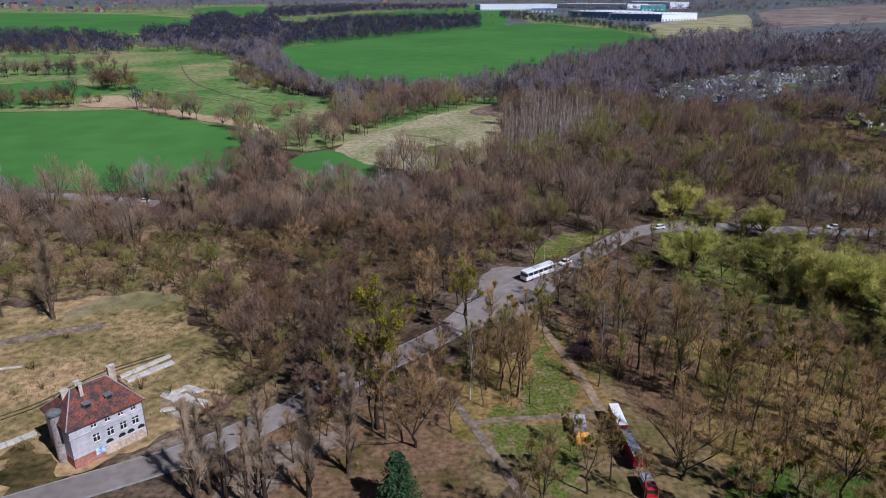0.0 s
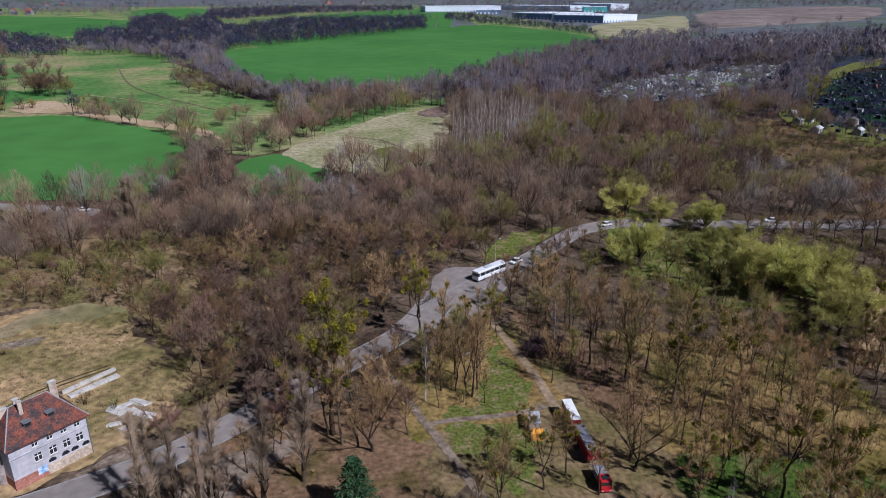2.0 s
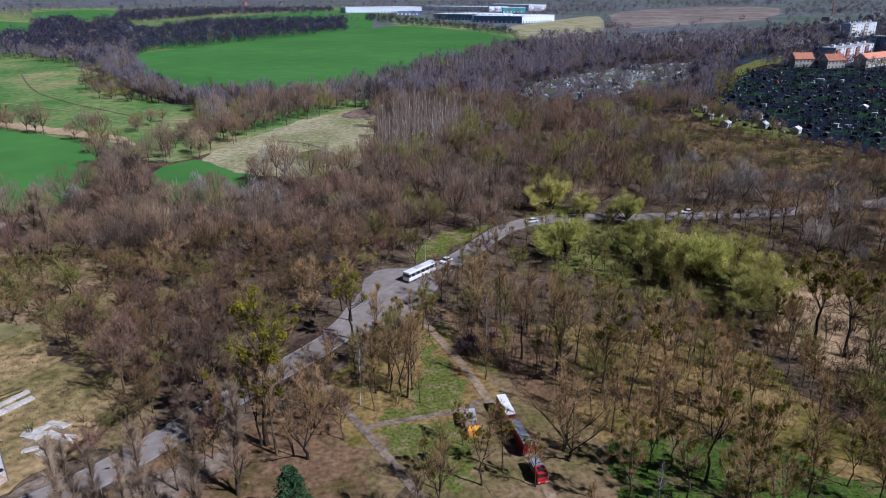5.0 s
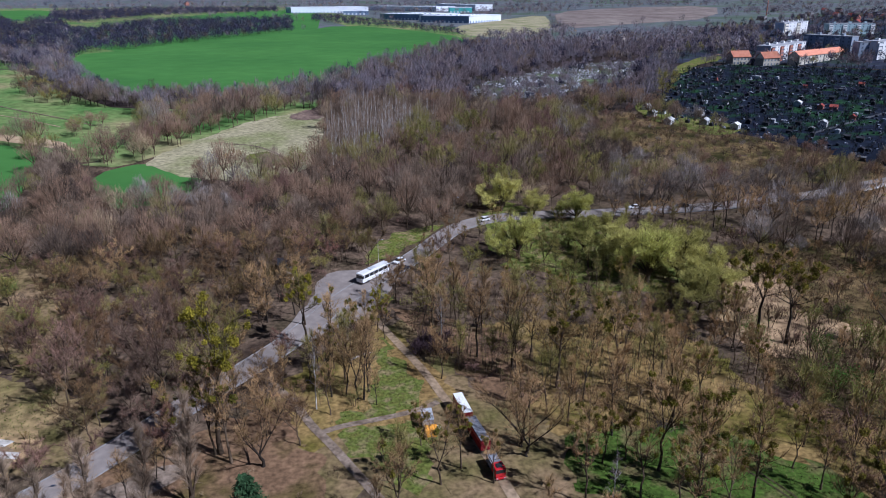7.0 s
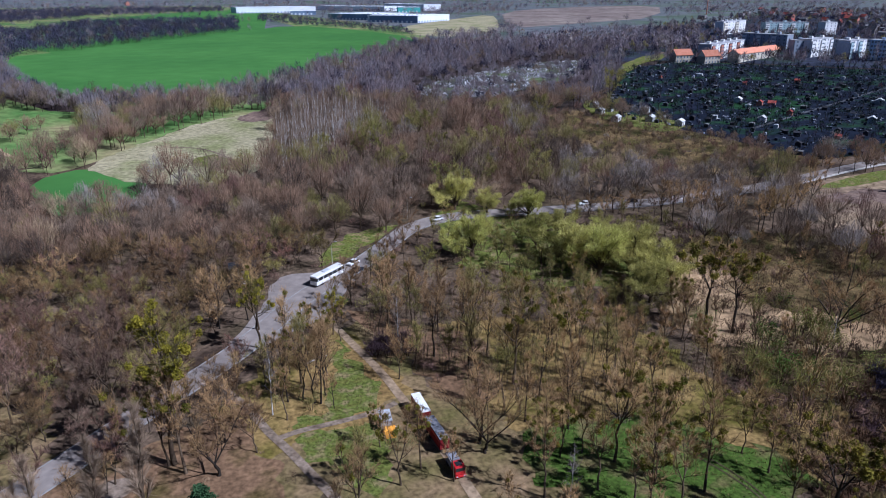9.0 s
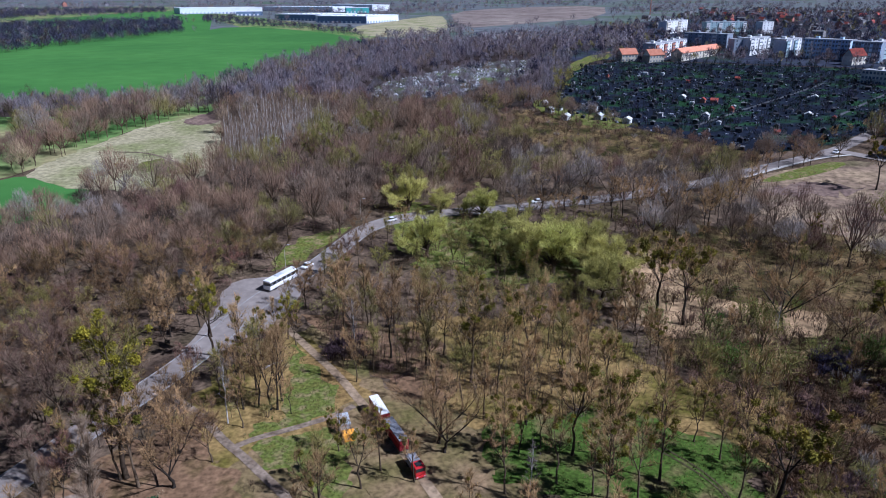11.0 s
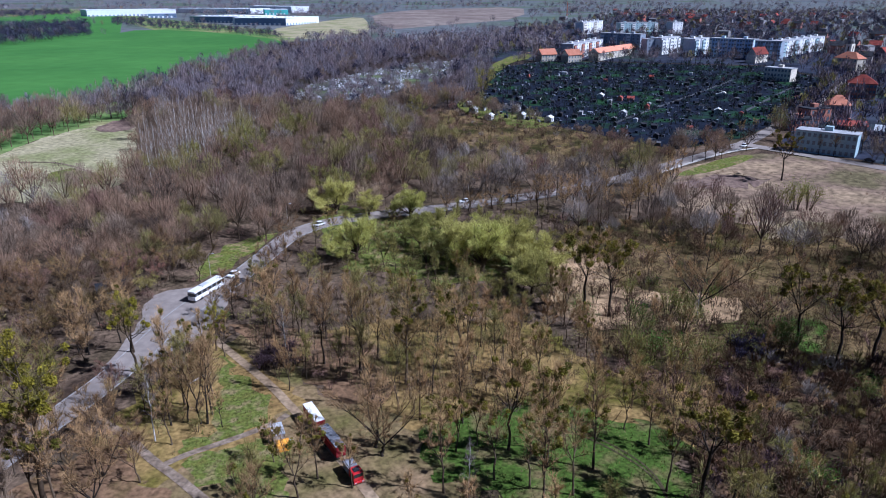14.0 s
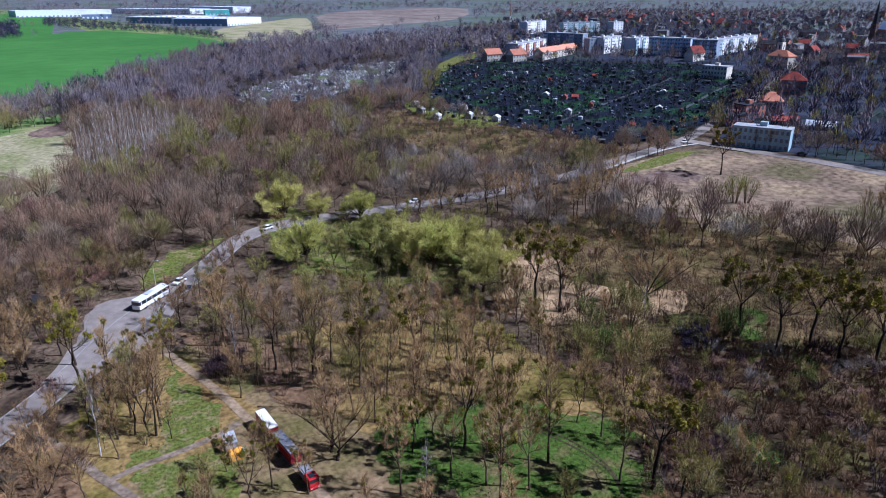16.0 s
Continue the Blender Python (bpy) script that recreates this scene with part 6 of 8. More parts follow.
for r in ([(21.7, 146.4), (28.4, 121.4), (25, 113.7), (7.1, 111.9), (13.2, 119.4)], [(8.8, 108.8), (24.1, 109.9), (23, 101.1), (18.9, 90.8), (14.6, 93.6), (11.5, 101.1)], [(46.9, 98.5), (64.1, 93.7), (76.4, 84.7), (88.1, 75.2), (84.4, 66.3), (74.8, 55.4), (46.5, 74.3)], [(-110.7, 154.4), (-71.6, 167), (-58.7, 144.1), (-43.2, 133.4), (-44.7, 121.9), (-47.5, 112.8), (-57.7, 111), (-79, 101.6)]):
    on |= inside(np.array(r), bx, by)
on &= RNG.uniform(size=len(blade)) < 0.9
blade = blade[on]
n = len(blade)
cen = np.repeat(np.column_stack([blade, ground_z(blade[:, 0], blade[:, 1]) + 0.05]), 5, 0)
cen[:, :2] += RNG.normal(0, 0.35, (5 * n, 2))
a = RNG.uniform(0, 6.28, 5 * n)
sd = np.column_stack([np.cos(a), np.sin(a), np.zeros(5 * n)]) * 0.09
tip = cen + np.column_stack([RNG.normal(0, 0.18, (5 * n, 2)), RNG.uniform(0.15, 0.5, 5 * n)])
gvv = np.stack([cen - sd, cen + sd, tip], 1).reshape(-1, 3)
tagged(mesh_object("grass_tufts", gvv, [(3 * i, 3 * i + 1, 3 * i + 2) for i in range(5 * n)], TUFT), "uneven tufts of green and straw grass", "grass", kind="stuff")
tus = np.vstack([scatter(RNG, 200, 345, 3.2, 44, 76), scatter(RNG, 285, 430, 3.6, -12, 8)])
tus = tus[inside(np.array([(205, 190), (258, 198), (277, 190), (290, 160), (296, 62), (225, 72), (200, 135)]), tus[:, 0], tus[:, 1]) | inside(np.array([(-50, 317), (-7, 397), (36, 424), (31, 370), (20, 298), (3, 283), (-38, 301)]), tus[:, 0], tus[:, 1])]
tus = tus[np.array([noise.noise(Vector((x / 14, y / 14, 21.0))) for x, y in tus]) > -0.1]
m = 6
cen = np.repeat(np.column_stack([tus, ground_z(tus[:, 0], tus[:, 1]) + 0.03]), m, 0)
cen[:, :2] += RNG.normal(0, 0.6, (len(cen), 2))
a = RNG.uniform(0, 6.28, len(cen))
sd = np.column_stack([np.cos(a), np.sin(a), np.zeros(len(cen))]) * RNG.uniform(0.1, 0.3, (len(cen), 1))
tip = cen + np.column_stack([RNG.normal(0, 0.3, (len(cen), 2)), RNG.uniform(0.1, 0.35, len(cen))])
tagged(mesh_object("meadow_tussocks", np.stack([cen - sd, cen + sd, tip], 1).reshape(-1, 3), [(3 * i, 3 * i + 1, 3 * i + 2) for i in range(len(cen))], TUSSOCK), "straw and brown tussocks over the dry meadows", "grass", kind="stuff")
plant(shrubs[2], 12.6, 116.8, 0.62)

# ---------------------------------------------------------------- building materials
RENDERGREY = material("grey cement render", (0.4148, 0.402, 0.42), (0.5246, 0.504, 0.516), 0.3, 1.2, vary=0.12, coord="Object")
PLASTER = material("flaking cream plaster", (0.414, 0.33, 0.252), (0.575, 0.473, 0.3675), 0.5, 2.0, vary=0.25, coord="Object")
DULLPLASTER = material("dirty grey-pink plaster", (0.22, 0.19, 0.18), (0.33, 0.28, 0.25), 0.5, 2.0, vary=0.3, coord="Object")
TOWNWALL = material("weathered town walls", (0.16, 0.155, 0.165), (0.3, 0.285, 0.28), 0.2, 0.8, vary=0.15, per="object")
BRICK = material("pink-red brick", (0.33, 0.14, 0.1), (0.42, 0.2, 0.15), 0.8, 4.0, vary=0.3, coord="Object")
TILES = material("patchy clay roof tiles", (0.0645, 0.04939, 0.0483), (0.2042, 0.07056, 0.0483), 0.9, 4.0, c=(0.1343, 0.06115, 0.0483), vary=0.45, coord="Object", bump=0.03)
ORANGETILE = material("new orange roof tiles", (0.44, 0.18, 0.11), (0.52, 0.23, 0.15), 0.3, 2.0, vary=0.15, per="object")
REDTILE = material("red roof tiles", (0.2, 0.05, 0.042), (0.3, 0.08, 0.06), 0.3, 2.0, vary=0.2, per="object")
FELT = material("dark roofing felt", (0.022, 0.024, 0.03), (0.05, 0.05, 0.056), 0.4, 2.0, vary=0.25, per="object")
GREYROOF = material("pale grey flat roof", (0.3, 0.31, 0.33), (0.4, 0.41, 0.43), 0.2, 1.0, vary=0.2)
LEADGREY = material("lead cap", (0.12, 0.12, 0.125), (0.17, 0.17, 0.175), 0.6, 3.0, rough=0.6, vary=0.2, coord="Object")
WHITEPAINT = material("white paint", (0.74, 0.74, 0.72), (0.82, 0.82, 0.8), 0.5, 2.0, rough=0.6, vary=0.08)
DULLWHITE = material("dull white walls", (0.3, 0.31, 0.32), (0.6, 0.6, 0.58), 0.3, 1.0, vary=0.2, per="object")
DARKGLASS = material("dark window", (0.02, 0.022, 0.025), (0.03, 0.032, 0.036), 0.5, 2.0, rough=0.12, vary=0.2, spec=0.6)
REDPAINT = material("red vehicle paint", (0.42, 0.015, 0.02), (0.5, 0.02, 0.025), 0.6, 2.0, rough=0.35, vary=0.12, spec=0.5)
DARKRED = material("dark red panels", (0.16, 0.012, 0.02), (0.22, 0.02, 0.025), 0.6, 2.0, rough=0.5, vary=0.2)
TARP = material("grey tarpaulin", (0.17, 0.175, 0.195), (0.27, 0.275, 0.3), 0.7, 2.0, rough=0.6, vary=0.25)
SILVER = material("dull aluminium roof", (0.5, 0.54, 0.58), (0.6, 0.63, 0.66), 0.6, 3.0, rough=0.5, vary=0.12, metal=0.3)
ORANGE = material("orange canvas", (0.72, 0.3, 0.03), (0.8, 0.38, 0.05), 0.6, 3.0, vary=0.12)
TYRE = material("tyre rubber", (0.02, 0.02, 0.02), (0.03, 0.03, 0.03), 1, 5, rough=0.9)
CARWHITE = material("white car paint", (0.75, 0.75, 0.75), (0.8, 0.8, 0.8), 0.5, 2.0, rough=0.25, vary=0.03, spec=0.6)
CARDARK = material("dark car paint", (0.02, 0.025, 0.035), (0.03, 0.035, 0.05), 0.5, 2.0, rough=0.25, vary=0.03, spec=0.6)
STEEL = material("dark steel", (0.06, 0.06, 0.06), (0.1, 0.1, 0.1), 1, 4, rough=0.5, metal=0.6)
# Pale blue base colour imitates sky reflection and haze on far panes.
FARGLASS = material("window with sky tint painted in", (0.1, 0.125, 0.16), (0.15, 0.18, 0.22), 0.5, 2.0, rough=0.2, vary=0.2, spec=0.6)
PANELBLUE = material("pale blue panel wall", (0.42, 0.56, 0.74), (0.5, 0.64, 0.8), 0.1, 0.6, vary=0.1)
PANELWHITE = material("white panel wall", (0.62, 0.63, 0.63), (0.7, 0.7, 0.7), 0.1, 0.6, vary=0.1)
PANELGREY = material("blue-grey panel wall and shade-toned gable", (0.24, 0.28, 0.34), (0.3, 0.34, 0.4), 0.1, 0.6, vary=0.1)
TURQUOISE = material("turquoise render", (0.3, 0.41, 0.45), (0.37, 0.48, 0.51), 0.2, 0.8, vary=0.1)
CREAM = material("cream render", (0.5, 0.46, 0.38), (0.58, 0.54, 0.45), 0.2, 0.8, vary=0.12, per="object")
HALLBLUE = material("blue cladding", (0.15, 0.21, 0.31), (0.2, 0.27, 0.38), 0.02, 0.2, vary=0.1)
HALLWHITE = material("white hall cladding", (0.68, 0.72, 0.77), (0.76, 0.79, 0.82), 0.02, 0.2, vary=0.05)
HALLTEAL = material("teal cladding", (0.1, 0.42, 0.4), (0.14, 0.46, 0.44), 0.02, 0.2, vary=0.05)
# Dark tones here imitate cloud shade on the allotments.
CLUTTER = material("garden clutter dimmed for cloud shade", (0.014, 0.018, 0.026), (0.26, 0.28, 0.33), 0.25, 1.0, c=(0.03, 0.036, 0.05), vary=0.5, per="island")
LANE = material("dark lane gravel", (0.06, 0.064, 0.074), (0.1, 0.105, 0.115), 0.2, 1.0, vary=0.3)
GRAVE = material("pale gravestones", (0.16, 0.16, 0.175), (0.5, 0.5, 0.52), 0.3, 1.0, vary=0.3, per="island")
SPRAYBLUE = material("blue and white spray paint", (0.1, 0.3, 0.6), (0.75, 0.8, 0.85), 1.2, 4.0, vary=0.1, coord="Object")


def prism(bm, pts, x0, x1):
    """A prism along x from a ring of (y, z)."""
    a = [bm.verts.new((x0, y, z)) for y, z in pts]
    b = [bm.verts.new((x1, y, z)) for y, z in pts]
    bm.faces.new(a)
    bm.faces.new(b[::-1])
    for i in range(len(pts)):
        j = (i + 1) % len(pts)
        bm.faces.new((a[j], a[i], b[i], b[j]))
    bmesh.ops.recalc_face_normals(bm, faces=bm.faces[:])
    return bm


def hip_roof(x0, x1, y0, y1, z, h, inset, thick=0.25):
    bm = bmesh.new()
    ym = (y0 + y1) / 2
    lo = [bm.verts.new(p) for p in ((x0, y0, z - thick), (x1, y0, z - thick), (x1, y1, z - thick), (x0, y1, z - thick))]
    e = [bm.verts.new(p) for p in ((x0, y0, z), (x1, y0, z), (x1, y1, z), (x0, y1, z))]
    r = [bm.verts.new((x0 + inset, ym, z + h)), bm.verts.new((x1 - inset, ym, z + h))]
    for f in ((e[0], e[1], r[1], r[0]), (e[2], e[3], r[0], r[1]), (e[1], e[2], r[1]), (e[3], e[0], r[0]), lo[::-1]):
        bm.faces.new(f)
    for i in range(4):
        j = (i + 1) % 4
        bm.faces.new((lo[i], lo[j], e[j], e[i]))
    bmesh.ops.recalc_face_normals(bm, faces=bm.faces[:])
    return bm


def pierced(bm, length, z0, z1, holes, y0, y1):
    """A wall along x with real openings: holes are (x0, x1, z0, z1)."""
    xs = sorted({0.0, length, *(h[0] for h in holes), *(h[1] for h in holes)})
    zs = sorted({z0, z1, *(h[2] for h in holes), *(h[3] for h in holes)})
    for a, b in zip(xs, xs[1:]):
        run = None
        for c, d in zip(zs, zs[1:]):
            hollow = any(h[0] <= a and b <= h[1] and h[2] <= c and d <= h[3] for h in holes)
            if hollow:
                if run:
                    box(bm, a, b, y0, y1, *run)
                run = None
            else:
                run = (run[0], d) if run else (c, d)
        if run:
            box(bm, a, b, y0, y1, *run)
    return bm


def window_part(parent, x, z, w, h, y, name="window", cross=True, frame_mat=None, flip=False):
    """A window in a wall: a frame with bars, and panes set behind it."""
    bm = bmesh.new()
    s = 0.06
    fm = frame_mat or WHITEPAINT
    for b in ((x, x + w, z, z + s), (x, x + w, z + h - s, z + h), (x, x + s, z + s, z + h - s), (x + w - s, x + w, z + s, z + h - s)):
        box(bm, b[0], b[1], y + 0.02, y + 0.12, b[2], b[3])
    if cross:
        box(bm, x + w / 2 - 0.05, x + w / 2 + 0.05, y + 0.03, y + 0.11, z + s, z + h - s)
        box(bm, x + s, x + w / 2 - 0.05, y + 0.035, y + 0.105, z + h * 0.62, z + h * 0.62 + 0.08)
        box(bm, x + w / 2 + 0.05, x + w - s, y + 0.035, y + 0.105, z + h * 0.62, z + h * 0.62 + 0.08)
    win = part(name, bm, fm, parent)
    part("pane", box_bm(x + s, x + w - s, y + 0.13, y + 0.15, z + s, z + h - s), DARKGLASS, win)
    return win


# ---------------------------------------------------------------- the derelict house
def derelict_house():
    L, D, EAVE = 12.6, 10.2, 7.8
    ang = math.atan2(0.755, 0.656)
    h = thing("house", Matrix.Translation((-62.9, 96.7, 0)) @ Matrix.Rotation(ang, 4, "Z"), "derelict grey rendered two-storey house with patchy red tile roof", "house")
    top = [(x, x + 1.0, 6.3, 7.35) for x in (3.6, 6.0, 8.3, 10.6)]
    row = [(x, x + 1.25, 3.4, 5.0) for x in (3.6, 6.0, 8.3, 10.5)]
    low = [(x, x + 1.1, 2.1, 2.75) for x in (5.6, 7.8, 9.4, 11.3)]
    part("wall", pierced(bmesh.new(), L, 1.9, EAVE, top + row + low, 0, 0.4), RENDERGREY, h)
    bm = bmesh.new()
    box(bm, 0.4, L, D - 0.4, D, 0.0, EAVE)
    part("back_wall", bm, RENDERGREY, h)
    part("end_wall", box_bm(0, 0.4, 0.4, D, 1.9, EAVE), RENDERGREY, h, "shaded grey end wall")
    part("side_wall", box_bm(L - 0.4, L, 0.4, D - 0.4, 0.0, EAVE), RENDERGREY, h)
    part("plinth", box_bm(5.2, L + 0.06, -0.08, 0.4, -0.2, 1.9), PLASTER, h, "flaking cream plaster plinth")
    part("plinth", box_bm(-0.06, 5.2, -0.06, D, -0.2, 1.9), BRICK, h, "pink brick plinth")
    part("cornice", box_bm(-0.12, L + 0.12, -0.14, 0.0, 5.85, 6.0), RENDERGREY, h)
    part("floor_slab", box_bm(0.4, L - 0.4, 0.4, D - 0.4, 2.9, 3.1), FELT, h)
    roof = part("roof", hip_roof(-0.5, L + 0.5, -0.5, D + 0.5, EAVE + 0.1, 4.4, 3.7), TILES, h, "patchy red-brown clay tile hip roof")
    for x0, y0, x1, y1 in ((-0.5, -0.5, 3.2, D / 2), (-0.5, D + 0.5, 3.2, D / 2), (L + 0.5, -0.5, L - 3.2, D / 2), (L + 0.5, D + 0.5, L - 3.2, D / 2), (3.2, D / 2, L - 3.2, D / 2)):
        z0 = EAVE + 0.12 if x0 != 3.2 else EAVE + 4.52
        v, f = [], []
        tube(v, f, [(x0, y0, z0), (x1, y1, EAVE + 4.52)], [0.11, 0.11], 6)
        mesh_object("ridge_tiles", v, f, KERB, roof)
    for x, z, w, hh in [(a[0], a[2], a[1] - a[0], a[3] - a[2]) for a in top + row]:
        window_part(h, x, z, w, hh, 0.1)
        part("sill", box_bm(x - 0.1, x + w + 0.1, -0.1, 0.0, z - 0.1, z), CONCRETE, h)
    for a in low:
        w = a[1] - a[0]
        n, v = 8, []
        bm = bmesh.new()
        outer = [(a[0] + w / 2 - math.cos(math.pi * i / n) * (w / 2 + 0.12), 2.35 + math.sin(math.pi * i / n) * 0.62) for i in range(n + 1)]
        inner = [(a[0] + w / 2 - math.cos(math.pi * i / n) * (w / 2 - 0.02), 2.35 + math.sin(math.pi * i / n) * 0.46) for i in range(n + 1)]
        for i in range(n):
            q = [outer[i], outer[i + 1], inner[i + 1], inner[i]]
            fr = [bm.verts.new((x, -0.06, z)) for x, z in q]
            bk = [bm.verts.new((x, 0.0, z)) for x, z in q]
            bm.faces.new(fr)
            for k in range(4):
                bm.faces.new((fr[k], bk[k], bk[(k + 1) % 4], fr[(k + 1) % 4]))
        bmesh.ops.recalc_face_normals(bm, faces=bm.faces[:])
        win = part("cellar_window", bm, FELT, h, "arched cellar window")
        part("pane", box_bm(a[0], a[1], 0.15, 0.17, a[2], a[3]), DARKGLASS, win)
    for x, y, s, zz in ((2.4, 5.6, 0.62, 3.4), (4.8, 6.3, 0.4, 3.8), (4.4, 3.6, 0.3, 4.6), (10.6, 5.6, 0.62, 4.6)):
        ch = part("chimney", box_bm(x - s, x + s, y - s * 0.6, y + s * 0.6, EAVE + 1.5, EAVE + zz + 1.0, bevel=0.03), PLASTER, h, "weathered pale chimney stack")
        part("chimney_cap", box_bm(x - s - 0.1, x + s + 0.1, y - s * 0.6 - 0.1, y + s * 0.6 + 0.1, EAVE + zz + 1.0, EAVE + zz + 1.16), CONCRETE, ch)
    for x in (4.3, 8.0):
        d = part("dormer", box_bm(x - 0.55, x + 0.55, 1.6, 3.2, EAVE + 1.5, EAVE + 2.45), TILES, h, "small roof hatch")
        part("dormer_roof", box_bm(x - 0.72, x + 0.72, 1.35, 3.3, EAVE + 2.45, EAVE + 2.6, bevel=0.04), LEADGREY, d)
        part("dormer_window", box_bm(x - 0.42, x + 0.42, 1.56, 1.6, EAVE + 1.75, EAVE + 2.35), DARKGLASS, d)
    bm = bmesh.new()
    bmesh.ops.create_cone(bm, cap_ends=True, segments=20, radius1=0.9, radius2=0.9, depth=9.8, matrix=Matrix.Translation((-0.3, 4.2, 4.65)))
    turret = part("stair_turret", bm, DULLPLASTER, h, "round flaking stair turret", smooth=False)
    bm = bmesh.new()
    bmesh.ops.create_cone(bm, cap_ends=True, segments=20, radius1=1.25, radius2=1.2, depth=0.3, matrix=Matrix.Translation((-0.3, 4.2, 9.7)))
    bmesh.ops.create_cone(bm, cap_ends=True, segments=20, radius1=1.2, radius2=0.5, depth=0.5, matrix=Matrix.Translation((-0.3, 4.2, 10.1)))
    part("turret_cap", bm, LEADGREY, turret, "dark lead turret cap")
    for a in (-2.6, -1.7):
        part("turret_window", box_bm(-0.25, 0.25, -0.06, 0.06, 8.2, 9.1), DARKGLASS, turret).matrix_local = Matrix.Translation((-0.3, 4.2, 0)) @ Matrix.Rotation(a, 4, "Z") @ Matrix.Translation((0, -0.89, 0))
    part("graffiti", box_bm(3.6, 5.2, -0.075, -0.062, 0.9, 2.2), SPRAYBLUE, h, "blue and white graffiti patch")
    v, f = [], []
    tube(v, f, [(L + 0.1, -0.12, 0), (L + 0.1, -0.12, EAVE)], [0.07, 0.07], 6)
    mesh_object("downpipe", v, f, LEADGREY, h)


derelict_house()


# ---------------------------------------------------------------- yard: platform slabs, rubble, log
def slab_line(a, b, w, hh, label):
    a, b = Vector((*a, 0)), Vector((*b, 0))
    d = b - a
    n = max(2, int(d.length / 2.4))
    t = thing("platform_edge", Matrix.Translation(a) @ Matrix.Rotation(math.atan2(d.y, d.x), 4, "Z"), label, "concrete slabs")
    step = d.length / n
    for i in range(n):
        part("slab", box_bm(i * step + 0.03, (i + 1) * step - 0.03, -w / 2, w / 2, -0.1, hh + random.uniform(-0.05, 0.05), bevel=0.04), CONCRETE, t)


slab_line((-68.6, 126.4), (-61.3, 135.6), 1.0, 0.55, "pale weathered concrete platform edge in grass")
slab_line((-66.6, 124.9), (-59.6, 132.9), 1.5, 0.5, "broad pale concrete platform slabs in grass")
slab_line((-84, 98.0), (-75.4, 106.9), 1.2, 0.6, "cream concrete platform wall beside the house")
slab_line((-100, 129), (-92.0, 131.3), 0.5, 0.35, "thin concrete kerb in dry grass")
rub = random.Random(4)
BIGSLABS = [(-55, 119.2, 1.9), (-54, 121, 1.6), (-51.7, 121.9, 2.3), (-48.8, 117.3, 1.9), (-53.9, 114.7, 1.2), (-51.4, 112.8, 1), (-51.5, 119.1, 1.3)]
for k in range(20):
    x, y, s = BIGSLABS[k] if k < len(BIGSLABS) else (-53.0 + rub.gauss(0, 2.6), 118.0 + rub.gauss(0, 2.4), rub.choice((0.25, 0.3, 0.4, 0.55)))
    bm = box_bm(-s, s, -s * 0.5, s * 0.5, -0.1, 0.22)
    for v in bm.verts:
        v.co += Vector((rub.uniform(-0.3, 0.3), rub.uniform(-0.3, 0.3), rub.uniform(-0.06, 0.1))) * s
    bmesh.ops.bevel(bm, geom=bm.edges[:], offset=0.04, segments=1, affect="EDGES")
    ob = part("concrete_rubble", bm, CONCRETE)
    ob.matrix_world = Matrix.Translation((x, y, 0.08)) @ Matrix.Rotation(rub.uniform(0, 3), 4, "Z") @ Matrix.Rotation(rub.uniform(-0.2, 0.2), 4, "X")
    tagged(ob, "broken pale concrete slab lying on waste ground", "rubble", "concrete rubble")
v, f = [], []
tube(v, f, [(0, 0, 0.2), (3.2, 0.3, 0.22), (6.4, 0, 0.18)], [0.17, 0.14, 0.06], 7)
log = mesh_object("fallen_log", v, f, BIRCHBARK)
log.matrix_world = Matrix.Translation((14.0, 135.0, 0.05)) @ Matrix.Rotation(0.41, 4, "Z")
tagged(log, "pale fallen birch log lying on the lawn", "log")


# ---------------------------------------------------------------- vehicles
def wheel_part(parent, x, y, r=0.33, w=0.22):
    bm = bmesh.new()
    bmesh.ops.create_cone(bm, cap_ends=True, segments=14, radius1=r, radius2=r, depth=w, matrix=Matrix.Translation((x, y, r)) @ Matrix.Rotation(math.pi / 2, 4, "X"))
    wh = part("wheel", bm, TYRE, parent)
    bm = bmesh.new()
    bmesh.ops.create_cone(bm, cap_ends=True, segments=10, radius1=r * 0.55, radius2=r * 0.55, depth=w + 0.03, matrix=Matrix.Translation((x, y, r)) @ Matrix.Rotation(math.pi / 2, 4, "X"))
    part("rim", bm, SILVER, wh)


def car_thing(paint, label):
    c = thing("car", Matrix(), label, "car", "cars on the road")
    body = prism(bmesh.new(), [(0.0, 0.3), (0.05, 0.75), (1.0, 0.92), (3.9, 0.98), (4.25, 0.85), (4.3, 0.3)], -0.87, 0.87)
    bmesh.ops.bevel(body, geom=body.edges[:], offset=0.08, segments=2, affect="EDGES")
    part("body", body, paint, c)
    cabin = prism(bmesh.new(), [(0.95, 0.9), (1.7, 1.4), (3.3, 1.44), (4.05, 0.95)], -0.78, 0.78)
    part("cabin_glass", cabin, DARKGLASS, c)
    part("roof", box_bm(-0.72, 0.72, 1.75, 3.25, 1.41, 1.48, bevel=0.03), paint, c)
    for y in (0.8, 3.45):
        for x in (-0.8, 0.8):
            bm = bmesh.new()
            bmesh.ops.create_cone(bm, cap_ends=True, segments=14, radius1=0.32, radius2=0.32, depth=0.2, matrix=Matrix.Translation((x, y, 0.32)) @ Matrix.Rotation(math.pi / 2, 4, "Y"))
            part("wheel", bm, TYRE, c)
    for x in (-0.6, 0.6):
        part("headlight", box_bm(x - 0.2, x + 0.2, -0.02, 0.06, 0.6, 0.74), SILVER, c)
    return c


